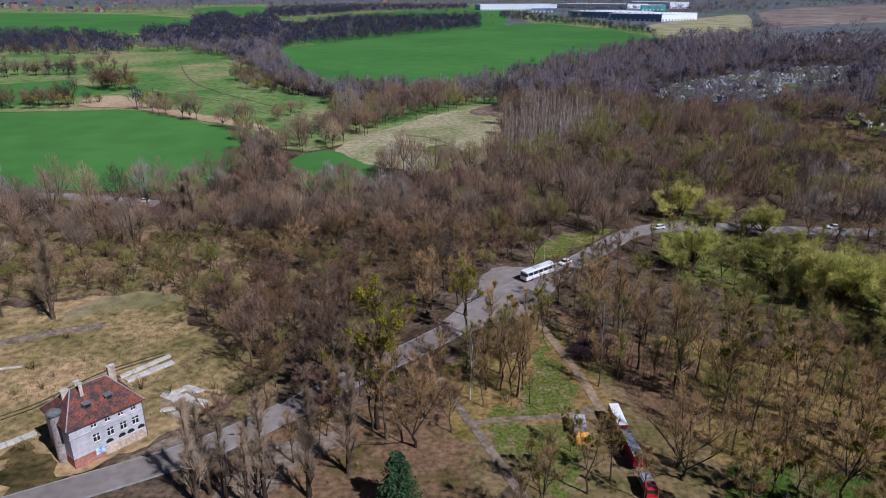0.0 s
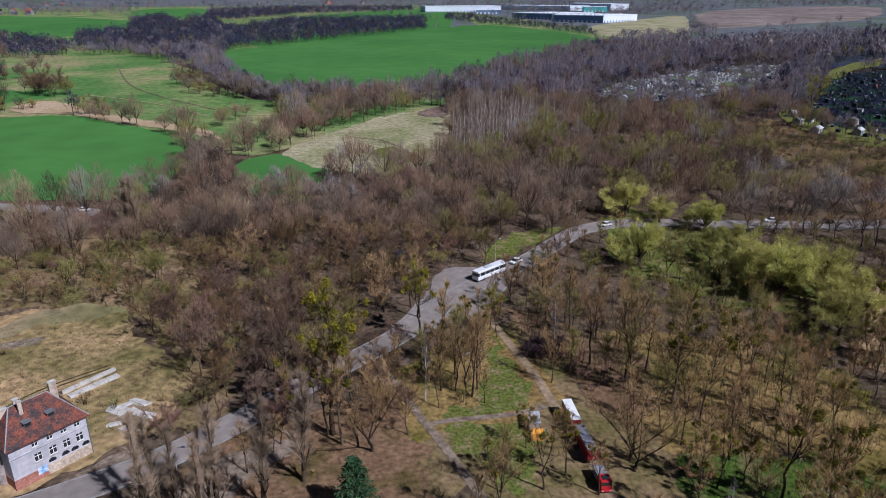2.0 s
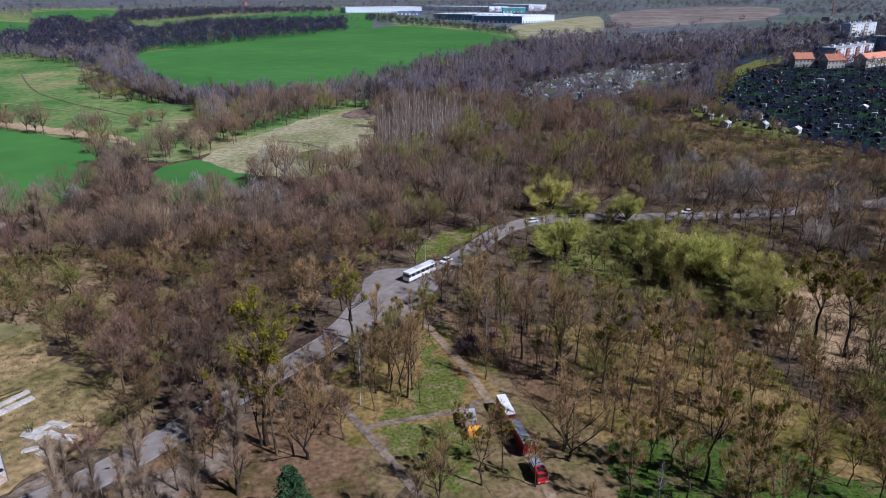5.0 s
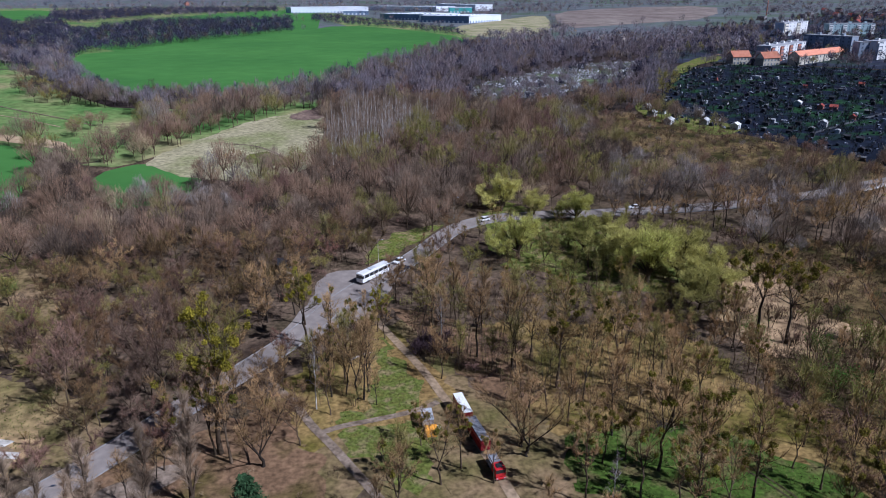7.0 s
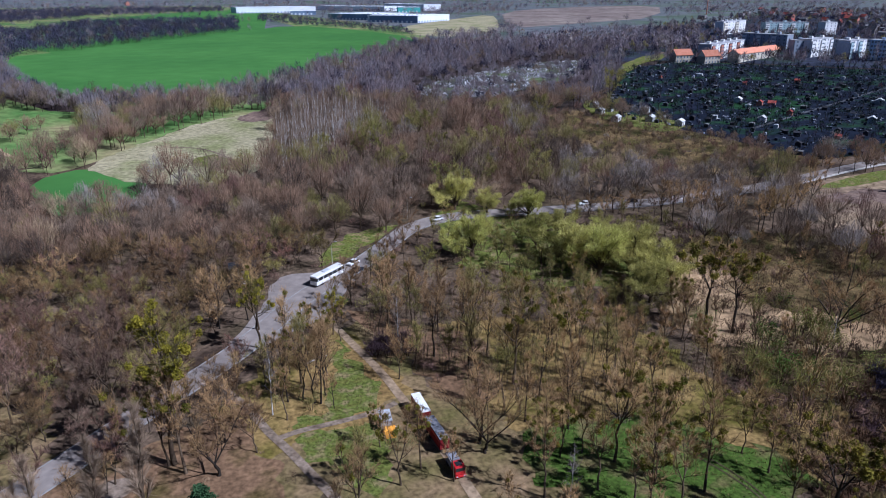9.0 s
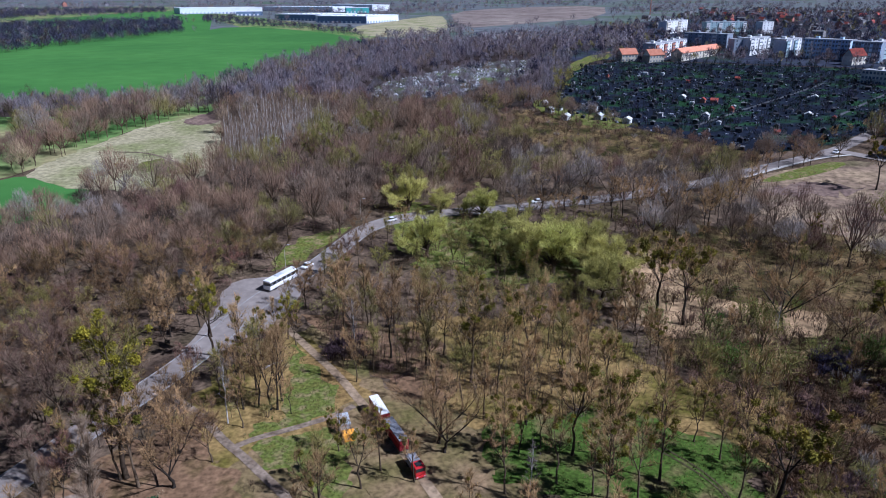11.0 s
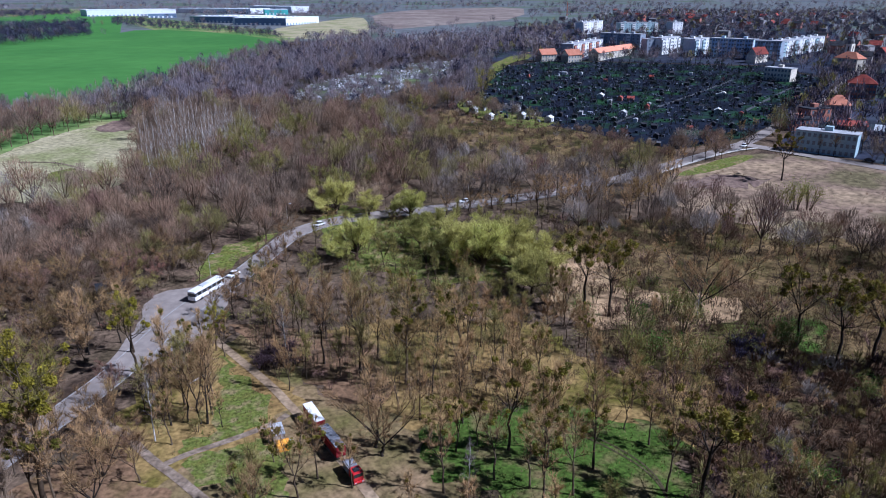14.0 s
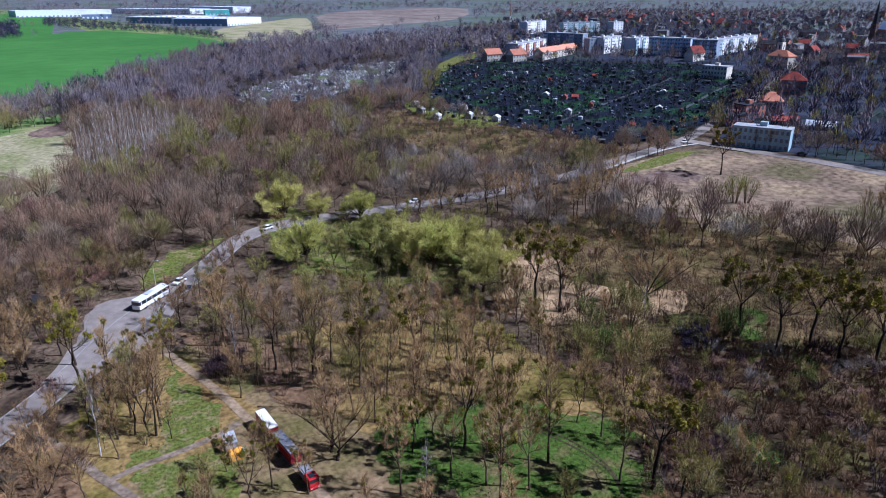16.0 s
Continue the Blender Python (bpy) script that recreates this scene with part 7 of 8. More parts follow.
def on_road(x, y, z=None):
    """A pose at a road point, heading along the main road."""
    line = smooth_line(MAIN_ROAD)
    i = int(np.argmin(np.hypot(line[:, 0] - x, line[:, 1] - y)))
    i = min(max(i, 1), len(line) - 2)
    d = line[i + 1] - line[i - 1]
    return Matrix.Translation((x, y, float(lift(x, y, 5)) + 0.02)) @ Matrix.Rotation(math.atan2(d[1], d[0]) - math.pi / 2, 4, "Z")


white_car = car_thing(CARWHITE, "white hatchback on the road")
white_car.matrix_world = on_road(34.4, 186.5)
for x, y, a in ((124.5, 210.5, 0), (277, 208.5, 0), (69, 213.5, 0)):
    copy_thing(white_car, on_road(x, y) @ Matrix.Rotation(a, 4, "Z"))
parked = copy_thing(white_car, Matrix.Translation((4.5, 183.5, float(lift(4.5, 183.5, 0)))) @ Matrix.Rotation(0.3, 4, "Z"))
tagged(parked, "white car parked beside a dark hut", "car")
far_car = copy_thing(white_car, Matrix.Translation((-111, 239.5, float(lift(-111, 239.5, 5)))) @ Matrix.Rotation(-1.5, 4, "Z"))
tagged(far_car, "white car on the road behind the woods", "car")
dark_car = car_thing(CARDARK, "dark blue car on the road")
dark_car.matrix_world = on_road(37.7, 183.5) @ Matrix.Rotation(3.1, 4, "Z")
for x, y in ((141.8, 206.8), (262, 211.5)):
    copy_thing(dark_car, on_road(x, y))
for x, y, a in ((282.6, 194.0, 0.2), (292.9, 181.3, 0.2), (296.5, 160, 0.2)):
    c = copy_thing(dark_car, Matrix.Translation((x + 4, y, float(lift(x + 4, y, 5)))) @ Matrix.Rotation(a, 4, "Z"))
    tagged(c, "dark car parked by the side street", "car")


BUS_AT = [(27, 179.9)][0]


def bus_thing():
    b = thing("bus", on_road(*BUS_AT), "white city bus at the junction", "bus")
    part("body", box_bm(-1.25, 1.25, -6, 6, 0.35, 1.5, bevel=0.12), CARWHITE, b)
    part("window_band", box_bm(-1.22, 1.22, -5.9, 5.9, 1.5, 2.4), DARKGLASS, b)
    part("roof", box_bm(-1.25, 1.25, -6, 6, 2.4, 2.95, bevel=0.15), CARWHITE, b)
    for y in (-5.2, -3.2, -1.2, 0.8, 2.8, 4.8):
        part("pillar", box_bm(-1.24, 1.24, y - 0.08, y + 0.08, 1.5, 2.4), CARWHITE, b)
    part("air_conditioner", box_bm(-0.8, 0.8, -2.0, 0.5, 2.95, 3.15, bevel=0.05), SILVER, b)
    for y in (-3.6, 3.2):
        for x in (-1.1, 1.1):
            bm = bmesh.new()
            bmesh.ops.create_cone(bm, cap_ends=True, segments=14, radius1=0.48, radius2=0.48, depth=0.3, matrix=Matrix.Translation((x, y, 0.48)) @ Matrix.Rotation(math.pi / 2, 4, "Y"))
            part("wheel", bm, TYRE, b)


bus_thing()


def fair_trailer(x, y, ang, length, roof_mat, label, ribs):
    t = thing("show_trailer", Matrix.Translation((x, y, 0.08)) @ Matrix.Rotation(ang, 4, "Z") @ Matrix.Diagonal((0.72, 1, 0.94, 1)), label, "trailer", "show trailers")
    part("chassis", box_bm(-1.1, 1.1, 0.1, length - 0.1, 0.7, 0.95), STEEL, t)
    part("body", box_bm(-1.25, 1.25, 0, length, 0.95, 3.15, bevel=0.05), DARKRED, t, "dark red trailer body")
    part("stripe", box_bm(-1.28, -1.25, 0.1, length - 0.1, 2.5, 2.95), REDPAINT, t)
    part("stripe", box_bm(1.25, 1.28, 0.1, length - 0.1, 2.5, 2.95), REDPAINT, t)
    part("roof", box_bm(-1.27, 1.27, -0.02, length + 0.02, 3.15, 3.3, bevel=0.06), roof_mat, t)
    for i in range(ribs):
        yy = length * (i + 0.5) / ribs
        part("roof_rib", box_bm(-1.2, 1.2, yy - 0.05, yy + 0.05, 3.3, 3.36), roof_mat, t)
    for y2 in (length - 1.2, length - 2.4):
        for xx in (-1.05, 1.05):
            bm = bmesh.new()
            bmesh.ops.create_cone(bm, cap_ends=True, segments=14, radius1=0.45, radius2=0.45, depth=0.3, matrix=Matrix.Translation((xx, y2, 0.45)) @ Matrix.Rotation(math.pi / 2, 4, "Y"))
            part("wheel", bm, TYRE, t)
    v, f = [], []
    tube(v, f, [(0, -1.3, 0.6), (0, 0.2, 0.8)], [0.08, 0.08], 6)
    mesh_object("drawbar", v, f, STEEL, t)


fair_trailer(32.4, 104.6, 0.02, 6.9, WHITEPAINT, "dark red show trailer with a white roof", 3)
fair_trailer(32.9, 95.6, 0.06, 7.6, TARP, "dark red show trailer with a grey tarpaulin roof", 7)


def truck_thing():
    t = thing("truck", Matrix.Translation((33.0, 93.6, 0.08)) @ Matrix.Rotation(math.pi + 0.03, 4, "Z") @ Matrix.Diagonal((0.78, 0.9, 0.9, 1)), "red lorry cab hitched before show trailers", "truck")
    part("chassis", box_bm(-0.9, 0.9, 0.0, 5.6, 0.6, 0.85), STEEL, t)
    part("cab", box_bm(-1.2, 1.2, 3.6, 5.9, 0.85, 2.6, bevel=0.14), REDPAINT, t)
    part("windscreen", box_bm(-1.05, 1.05, 5.88, 5.94, 1.7, 2.4), DARKGLASS, t)
    part("roof_hatch", box_bm(-0.7, 0.7, 4.2, 5.4, 2.6, 2.72, bevel=0.04), DARKGLASS, t)
    part("load_box", box_bm(-1.15, 1.15, 0.6, 3.3, 0.85, 2.3, bevel=0.08), TARP, t, "pale tarpaulined load box")
    part("bumper", box_bm(-1.2, 1.2, 5.9, 6.1, 0.45, 0.9, bevel=0.05), REDPAINT, t)
    for x in (-0.85, 0.85):
        part("headlight", box_bm(x - 0.2, x + 0.2, 6.1, 6.13, 0.6, 0.8), SILVER, t)
    for y in (1.4, 4.8):
        for x in (-1.0, 1.0):
            bm = bmesh.new()
            bmesh.ops.create_cone(bm, cap_ends=True, segments=14, radius1=0.48, radius2=0.48, depth=0.32, matrix=Matrix.Translation((x, y, 0.48)) @ Matrix.Rotation(math.pi / 2, 4, "Y"))
            part("wheel", bm, TYRE, t)


truck_thing()


def stall():
    s = thing("caravan_stall", Matrix.Translation((24.0, 104.9, 0.08)) @ Matrix.Rotation(-0.12, 4, "Z"), "caravan stall with silvery roof beside the lawn", "caravan")
    part("body", box_bm(-0.2, 1.8, 0.4, 4.2, 0.4, 2.2, bevel=0.08), DULLWHITE, s)
    part("roof", box_bm(-0.3, 1.9, 0.3, 4.3, 2.2, 2.34, bevel=0.05), SILVER, s, "silvery sheet roof")
    part("window", box_bm(-0.23, -0.2, 2.0, 3.6, 1.2, 1.9), DARKGLASS, s)
    for y in (1.8, 3.6):
        wheel_part(s, 0.0, y)
    a = thing("orange_booth", Matrix.Translation((25.0, 103.9, 0.08)) @ Matrix.Rotation(-0.12, 4, "Z"), "orange canvas booth on the grass", "booth")
    bm = prism(bmesh.new(), [(-0.9, 0), (0.9, 0), (0.9, 1.5), (0, 2.1), (-0.9, 1.5)], -1.1, 1.1)
    bmesh.ops.bevel(bm, geom=bm.edges[:], offset=0.05, segments=1, affect="EDGES")
    part("canopy", bm, ORANGE, a)
    part("flap", box_bm(1.1, 1.9, -0.7, 0.7, 1.3, 1.36), WHITEPAINT, a)


stall()


def hut():
    h = thing("hut", Matrix.Translation((4.6, 188.6, float(ground_z(4.6, 188.6)))), "dark timber hut with black felt roof under trees", "hut")
    part("wall", box_bm(-3.4, 3.4, 0, 4.5, -0.5, 2.6), FELT, h)
    bm = prism(bmesh.new(), [(-0.6, 2.5), (2.2, 4.0), (5.1, 2.5), (5.1, 2.7), (2.2, 4.2), (-0.6, 2.7)], -3.9, 3.9)
    part("roof", bm, FELT, h)
    part("door", box_bm(-1.6, 0.8, -0.06, 0, 0, 2.1), DULLWHITE, h, "pale double door")


hut()


# ---------------------------------------------------------------- spruce
def spruce(x, y, hgt):
    rng = np.random.RandomState(3)
    t = thing("spruce", stand(x, y), "dense dark green young spruce", "tree")
    v, f = [], []
    tube(v, f, [(0, 0, -0.2), (0, 0, hgt * 0.97)], [0.16, 0.02], 6)
    mesh_object("trunk", v, f, BARK, t)
    v, f = [], []
    n = 26
    for k in range(n):
        z = 0.3 + (hgt - 0.5) * k / n
        r = 5.0 * (1 - z / hgt) ** 0.65 + 0.12
        for j in range(24):
            a = rng.uniform(0, 6.28)
            d = np.array([math.cos(a), math.sin(a), 0])
            tip = d * r * rng.uniform(0.75, 1.1) + (0, 0, z - 0.22 * r)
            for s in range(7):
                q = rng.uniform(0.25, 1.0)
                p = np.array([0, 0, z]) * (1 - q) + tip * q
                b = len(v)
                e = rng.normal(0, 0.2, 3)
                v += [p - d * 0.3 + e, p + np.cross(d, (0, 0, 1)) * 0.14 + e, p + d * 0.25 + rng.normal(0, 0.12, 3) - (0, 0, 0.08)]
                f.append((b, b + 1, b + 2))
    mesh_object("crown", v, f, NEEDLES, t)


spruce(*[(-7.1, 86.3)][0], 11.6)


# ---------------------------------------------------------------- street lamps
lamp = thing("street_lamp", stand(-36.5, 95.5), "slim pale street lamp beside the road", "street lamp", "street lamps")
v, f = [], []
tube(v, f, [(0, 0, 0), (0, 0, 7.2), (0.5, 0, 7.8), (1.4, 0, 7.9)], [0.07, 0.05, 0.04, 0.04], 6)
mesh_object("pole", v, f, CONCRETE, lamp)
part("lamp_head", box_bm(1.2, 1.9, -0.14, 0.14, 7.82, 7.98, bevel=0.04), SILVER, lamp)
for x, y in ((-12, 140.5), (30, 189), (62, 219.5), (130, 213)):
    copy_thing(lamp, stand(x, y, -0.8))

# ---------------------------------------------------------------- town buildings


def local_frame(p0, p1):
    a, b = Vector((*p0, 0)), Vector((*p1, 0))
    d = b - a
    zz = min(float(ground_z(*p0)), float(ground_z(*p1))) - 0.5
    return Matrix.Translation((a.x, a.y, zz)) @ Matrix.Rotation(math.atan2(d.y, d.x), 4, "Z"), d.length


PANE_MESH = {}


def block(name, ends, depth, height, floors, cols, wall, roofm, label, pitched=0.0, balconies=False, pane_w=1.5, gable=None, hip=0.0):
    """A building whose long front runs between two ground points; it stands back from them by its depth."""
    m, L = local_frame(*ends)
    b = thing(name, m, label, "building")
    part("wall", box_bm(0, L, 0, depth, -3, height), wall, b)
    if gable:
        part("gable", box_bm(-0.12, 0, 0, depth, -3, height - 0.2), gable, b)
    if hip:
        part("roof", hip_roof(-0.6, L + 0.6, -0.6, depth + 0.6, height + 0.2, hip, min(L * 0.45, depth * 0.6)), roofm, b)
    elif pitched:
        bm = prism(bmesh.new(), [(-0.6, height), (depth / 2, height + pitched), (depth + 0.6, height), (depth + 0.6, height + 0.25), (depth / 2, height + pitched + 0.3), (-0.6, height + 0.25)], -0.5, L + 0.5)
        part("roof", bm, roofm, b)
        bm = prism(bmesh.new(), [(0, height), (depth, height), (depth / 2, height + pitched)], 0.02, L - 0.02)
        part("gable_wall", bm, wall, b)
        part("chimney", box_bm(L * 0.4, L * 0.4 + 0.9, depth / 2 - 0.4, depth / 2 + 0.4, height + pitched * 0.5, height + pitched + 1.2), BRICK, b)
    else:
        part("roof", box_bm(-0.25, L + 0.25, -0.25, depth + 0.25, height, height + 0.5), roofm, b)
        for k in range(max(1, int(L / 18))):
            xx = L * (k + 0.5) / max(1, int(L / 18))
            part("stair_head", box_bm(xx - 1.6, xx + 1.6, depth * 0.4, depth * 0.4 + 3, height + 0.5, height + 2.4), wall, b)
    fh, step = height / floors, L / cols
    key = (round(pane_w, 2), round(fh, 1))
    for j in range(floors):
        for i in range(cols):
            x, z = (i + 0.5) * step, j * fh + fh * 0.32
            if key not in PANE_MESH:
                ob = part("window", box_bm(-pane_w / 2, pane_w / 2, -0.07, 0.02, 0, fh * 0.5), FARGLASS, b)
                PANE_MESH[key] = ob.data
            else:
                ob = new("window", PANE_MESH[key])
                ob.parent = b
            ob.matrix_local = Matrix.Translation((x, 0, z))
    if balconies:
        for i in range(0, cols, 3):
            part("balcony_column", box_bm((i + 0.08) * step, (i + 0.92) * step, -1.2, -0.08, 1.0, height - 1.2), balconies, b)
            for j in range(1, floors):
                part("balcony_gap", box_bm((i + 0.16) * step, (i + 0.84) * step, -1.24, -1.2, j * fh + fh * 0.55, j * fh + fh * 0.85), FARGLASS, b)
    return b


# The gable's PANELGREY stands in for shade on that side.
block("apartment_block", [(438.8, 530.1), (517.5, 578)], 12, 15, 5, 12, PANELWHITE, GREYROOF, "white panel apartment block with red balconies", balconies=BRICK, gable=PANELGREY)
block("row_house", [(451.7, 508.7), (530.1, 542.7)], 10, 8, 2, 12, CREAM, ORANGETILE, "long two-storey house with bright orange roof", pitched=4)
block("apartment_block", [(555.7, 624.9), (568.8, 575.5)], 11, 17, 5, 9, PANELGREY, GREYROOF, "blue-grey panel block of flats", balconies=PANELWHITE)
block("apartment_block", [(530.2, 526.2), (545.8, 522.3)], 11, 16, 5, 3, PANELGREY, GREYROOF, "grey gable end of a panel block")
block("apartment_block", [(541.1, 517.8), (585.3, 534.8)], 11, 17, 5, 7, PANELWHITE, GREYROOF, "white panel apartment block with balconies", balconies=PANELWHITE)
# Shaded gable of the next block, its shade put into PANELGREY.
block("apartment_block", [(560.5, 511), (561.7, 493.9)], 11, 17, 5, 3, PANELGREY, GREYROOF, "gable end of a panel block, shade put into its grey")
block("apartment_block", [(557, 489.6), (592.4, 502.8)], 11, 17, 5, 6, PANELWHITE, GREYROOF, "pale green and white panel block with balconies", balconies=TURQUOISE)
block("apartment_block", [(572.8, 485.2), (585.2, 444.5)], 12, 18, 5, 16, PANELBLUE, GREYROOF, "long pale blue panel apartment block", balconies=PANELWHITE)
block("apartment_block", [(576.6, 436.5), (585.5, 415.2)], 12, 18, 5, 10, PANELGREY, GREYROOF, "blue-grey panel block of flats", balconies=PANELBLUE)
block("apartment_block", [(615.5, 435.7), (728.8, 466.9)], 12, 16, 5, 12, PANELWHITE, GREYROOF, "white and turquoise panel apartment block", balconies=TURQUOISE)
block("apartment_block", [(686.4, 810.4), (764.5, 856.2)], 12, 18, 5, 6, PANELWHITE, GREYROOF, "tall pale apartment block behind trees", balconies=CREAM)
block("apartment_block", [(765, 817.8), (828.7, 803.8)], 12, 15, 5, 10, TURQUOISE, GREYROOF, "greenish panel block of flats behind", balconies=PANELWHITE)
block("apartment_block", [(803.6, 750.4), (824.6, 750.8)], 12, 17, 5, 3, PANELWHITE, GREYROOF, "white end wall of a tall apartment tower")
block("house", [(404, 532.9), (420.8, 531.9)], 10, 7, 2, 5, CREAM, ORANGETILE, "cream house with orange tile roof", pitched=5)
block("house", [(420.9, 514.9), (439.7, 517.7)], 9, 7, 2, 5, CREAM, ORANGETILE, "cream villa with orange tile roof", pitched=5)
block("house", [(552.8, 415.6), (572.8, 418.3)], 9, 8, 3, 4, CREAM, REDTILE, "white gabled house with red roof", pitched=6)
block("house", [(472.1, 345.9), (476.1, 326.4)], 10, 10, 3, 8, CREAM, GREYROOF, "cream three-storey house with flat roof")
block("office_block", [(291.3, 192.2), (300.8, 169.4)], 9, 10.2, 3, 11, TURQUOISE, GREYROOF, "turquoise three-storey office block by the street", gable=TURQUOISE, pane_w=1.2)
block("workshop", [(328.1, 219.8), (342.2, 214.5)], 10, 6, 2, 6, BRICK, FELT, "brick workshop with dark flat roof")
block("workshop", [(352.5, 226.2), (366.5, 223.6)], 9, 8, 2, 4, BRICK, FELT, "orange brick workshop with dark flat roof")
block("shed_hall", [(343.9, 205.7), (352.5, 195.2)], 9, 4, 1, 6, BRICK, REDTILE, "low hall with dull red roof", pitched=2)
block("villa", [(377.8, 234.5), (384.8, 224.4)], 9, 7, 2, 5, CREAM, ORANGETILE, "villa with steep orange roof", hip=5)
block("school", [(443.8, 262.9), (452.4, 249.8)], 14, 10, 3, 8, BRICK, REDTILE, "large red-brick school with red roof", hip=5)
block("town_hall", [(572, 354.8), (571.1, 335)], 11, 10, 3, 6, CREAM, ORANGETILE, "cream town hall with red roof", hip=5)
block("barn", [(649.1, 323.9), (662.4, 313)], 10, 4, 1, 4, BRICK, REDTILE, "barn with long red roof", pitched=4)
block("greenhouse", [(350.2, 189.9), (356.5, 177.9)], 12, 3.2, 1, 8, DULLWHITE, SILVER, "pale greenhouse with glass roof", pitched=2)


def spire(x, y, zb, tower, cone, w, mat, capm, label, onion=False):
    t = thing("church_tower", Matrix.Translation((x, y, float(ground_z(x, y)))), label, "church tower")
    part("shaft", box_bm(-w / 2, w / 2, -w / 2, w / 2, -2, tower), mat, t)
    bm = bmesh.new()
    if onion:
        for zc, r in ((tower + 1.5, w * 0.55), (tower + 4, w * 0.35)):
            bmesh.ops.create_uvsphere(bm, u_segments=12, v_segments=8, radius=r, matrix=Matrix.Translation((0, 0, zc)))
        bmesh.ops.create_cone(bm, cap_ends=True, segments=10, radius1=w * 0.2, radius2=0.05, depth=cone, matrix=Matrix.Translation((0, 0, tower + 4 + cone / 2)))
    else:
        bmesh.ops.create_cone(bm, cap_ends=True, segments=8, radius1=w * 0.62, radius2=0.05, depth=cone, matrix=Matrix.Translation((0, 0, tower + cone / 2)))
    part("steeple", bm, capm, t)
    for k in range(4):
        part("belfry_window", box_bm(-0.6, 0.6, -w / 2 - 0.05, -w / 2, tower - 6, tower - 2), DARKGLASS, t).matrix_local = Matrix.Rotation(k * math.pi / 2, 4, "Z")


DARKBRICK = material("sooty brick", (0.07, 0.05, 0.05), (0.13, 0.085, 0.08), 0.3, 1.5, vary=0.3)
TOWER_A, TOWER_B = [(602.3, 361.6), (940.9, 446.8)]
spire(*TOWER_A, 0, 18, 7, 5, CREAM, LEADGREY, "cream tower with a pale onion dome", onion=True)
spire(*TOWER_B, 0, 20, 30, 6, DARKBRICK, FELT, "tall dark gothic church spire")
block("church_nave", [(944.2, 443.7), (939.4, 421.6)], 16, 14, 1, 5, BRICK, PANELBLUE, "long brick church nave", pitched=9)
v, f = [], []
tube(v, f, [(0, 0, -1), (0, 0, 34)], [1.6, 1.0], 10)
stack = mesh_object("factory_chimney", v, f, BRICK)
sx, sy = [(1184.1, 1463.9)][0]
stack.matrix_world = Matrix.Translation((sx, sy, float(ground_z(sx, sy))))
tagged(stack, "tall round brick factory chimney", "chimney")


def small_house(wall, roofm, L, D, H, R, label):
    h = thing("town_house", Matrix(), label, "house", "town houses")
    part("wall", box_bm(-L / 2, L / 2, -D / 2, D / 2, -2, H), wall, h)
    part("roof", prism(bmesh.new(), [(-D / 2 - 0.4, H), (0, H + R), (D / 2 + 0.4, H), (D / 2 + 0.4, H + 0.2), (0, H + R + 0.25), (-D / 2 - 0.4, H + 0.2)], -L / 2 - 0.3, L / 2 + 0.3), roofm, h)
    part("gable_wall", prism(bmesh.new(), [(-D / 2, H), (D / 2, H), (0, H + R)], -L / 2 + 0.02, L / 2 - 0.02), wall, h)
    for x in (-L / 4, L / 4):
        part("window", box_bm(x - 0.7, x + 0.7, -D / 2 - 0.05, -D / 2, 1.2, 2.6), DARKGLASS, h)
    part("chimney", box_bm(L * 0.2, L * 0.2 + 0.8, -0.4, 0.4, H + R * 0.5, H + R + 0.9), BRICK, h)
    return h


def put(kind, m):
    if kind in MADE:
        kind = copy_thing(kind, Matrix())
    else:
        MADE.append(kind)
    kind.matrix_basis = m


town_rng = np.random.RandomState(8)
house_kinds = [small_house(TOWNWALL, REDTILE, 12, 9, 6, 4.5, "grey town house with red tile roof"), small_house(TOWNWALL, FELT, 11, 9, 6, 4, "grey town house with dark roof"),
               small_house(BRICK, FELT, 14, 10, 8, 4, "brick town house with grey roof"), small_house(TOWNWALL, LEADGREY, 15, 10, 7, 1.2, "grey house with low lead-grey roof"), small_house(TOWNWALL, REDTILE, 11, 9, 5, 5, "grey house with steep red roof")]
TOWNRING = np.array([(675.5, 852.8), (1477.2, 1838.6), (2074.1, 2212), (2217.5, 1759.6), (2357.3, 1096.4), (1849.4, 701), (576.8, 208.5), (476.2, 261.3), (673.6, 429.3), (902.2, 824.7), (1036.9, 1173.7)])
spots = []
lo, hi = TOWNRING.min(0), TOWNRING.max(0)
while len(spots) < 175:
    r = 700 * (3.2 ** town_rng.uniform())
    a = radians(town_rng.uniform(34, 72))
    x, y = r * math.sin(a), r * math.cos(a)
    if inside(TOWNRING, x, y) and all((x - q[0]) ** 2 + (y - q[1]) ** 2 > 15 ** 2 for q in spots):
        spots.append((x, y))
for x, y in spots:
    put(house_kinds[[0, 1, 1, 2, 3, 3, 2, 1, 4][town_rng.randint(9)]], Matrix.Translation((x, y, float(ground_z(x, y)))) @ Matrix.Rotation(town_rng.choice([0.3, 0.3 + math.pi / 2]) + town_rng.normal(0, 0.15), 4, "Z"))
for q in [(-1494.2, 2477.4), (-1462.5, 2479.2), (-1512.1, 2634.2), (-1508.5, 2720.8), (-1081.5, 2045.7), (-1021.5, 1990.5), (-982.3, 1989.7), (-943, 1988.6), (-1355.9, 3019.3), (-1395.2, 3249.3), (-557, 3220.5), (-420.5, 3329.9), (-263.7, 3310.7), (-112.9, 3419)]:
    put(house_kinds[town_rng.randint(5)], Matrix.Translation((*q, float(ground_z(*q)))) @ Matrix.Rotation(town_rng.uniform(0, 3), 4, "Z") @ Matrix.Scale(1.5, 4))

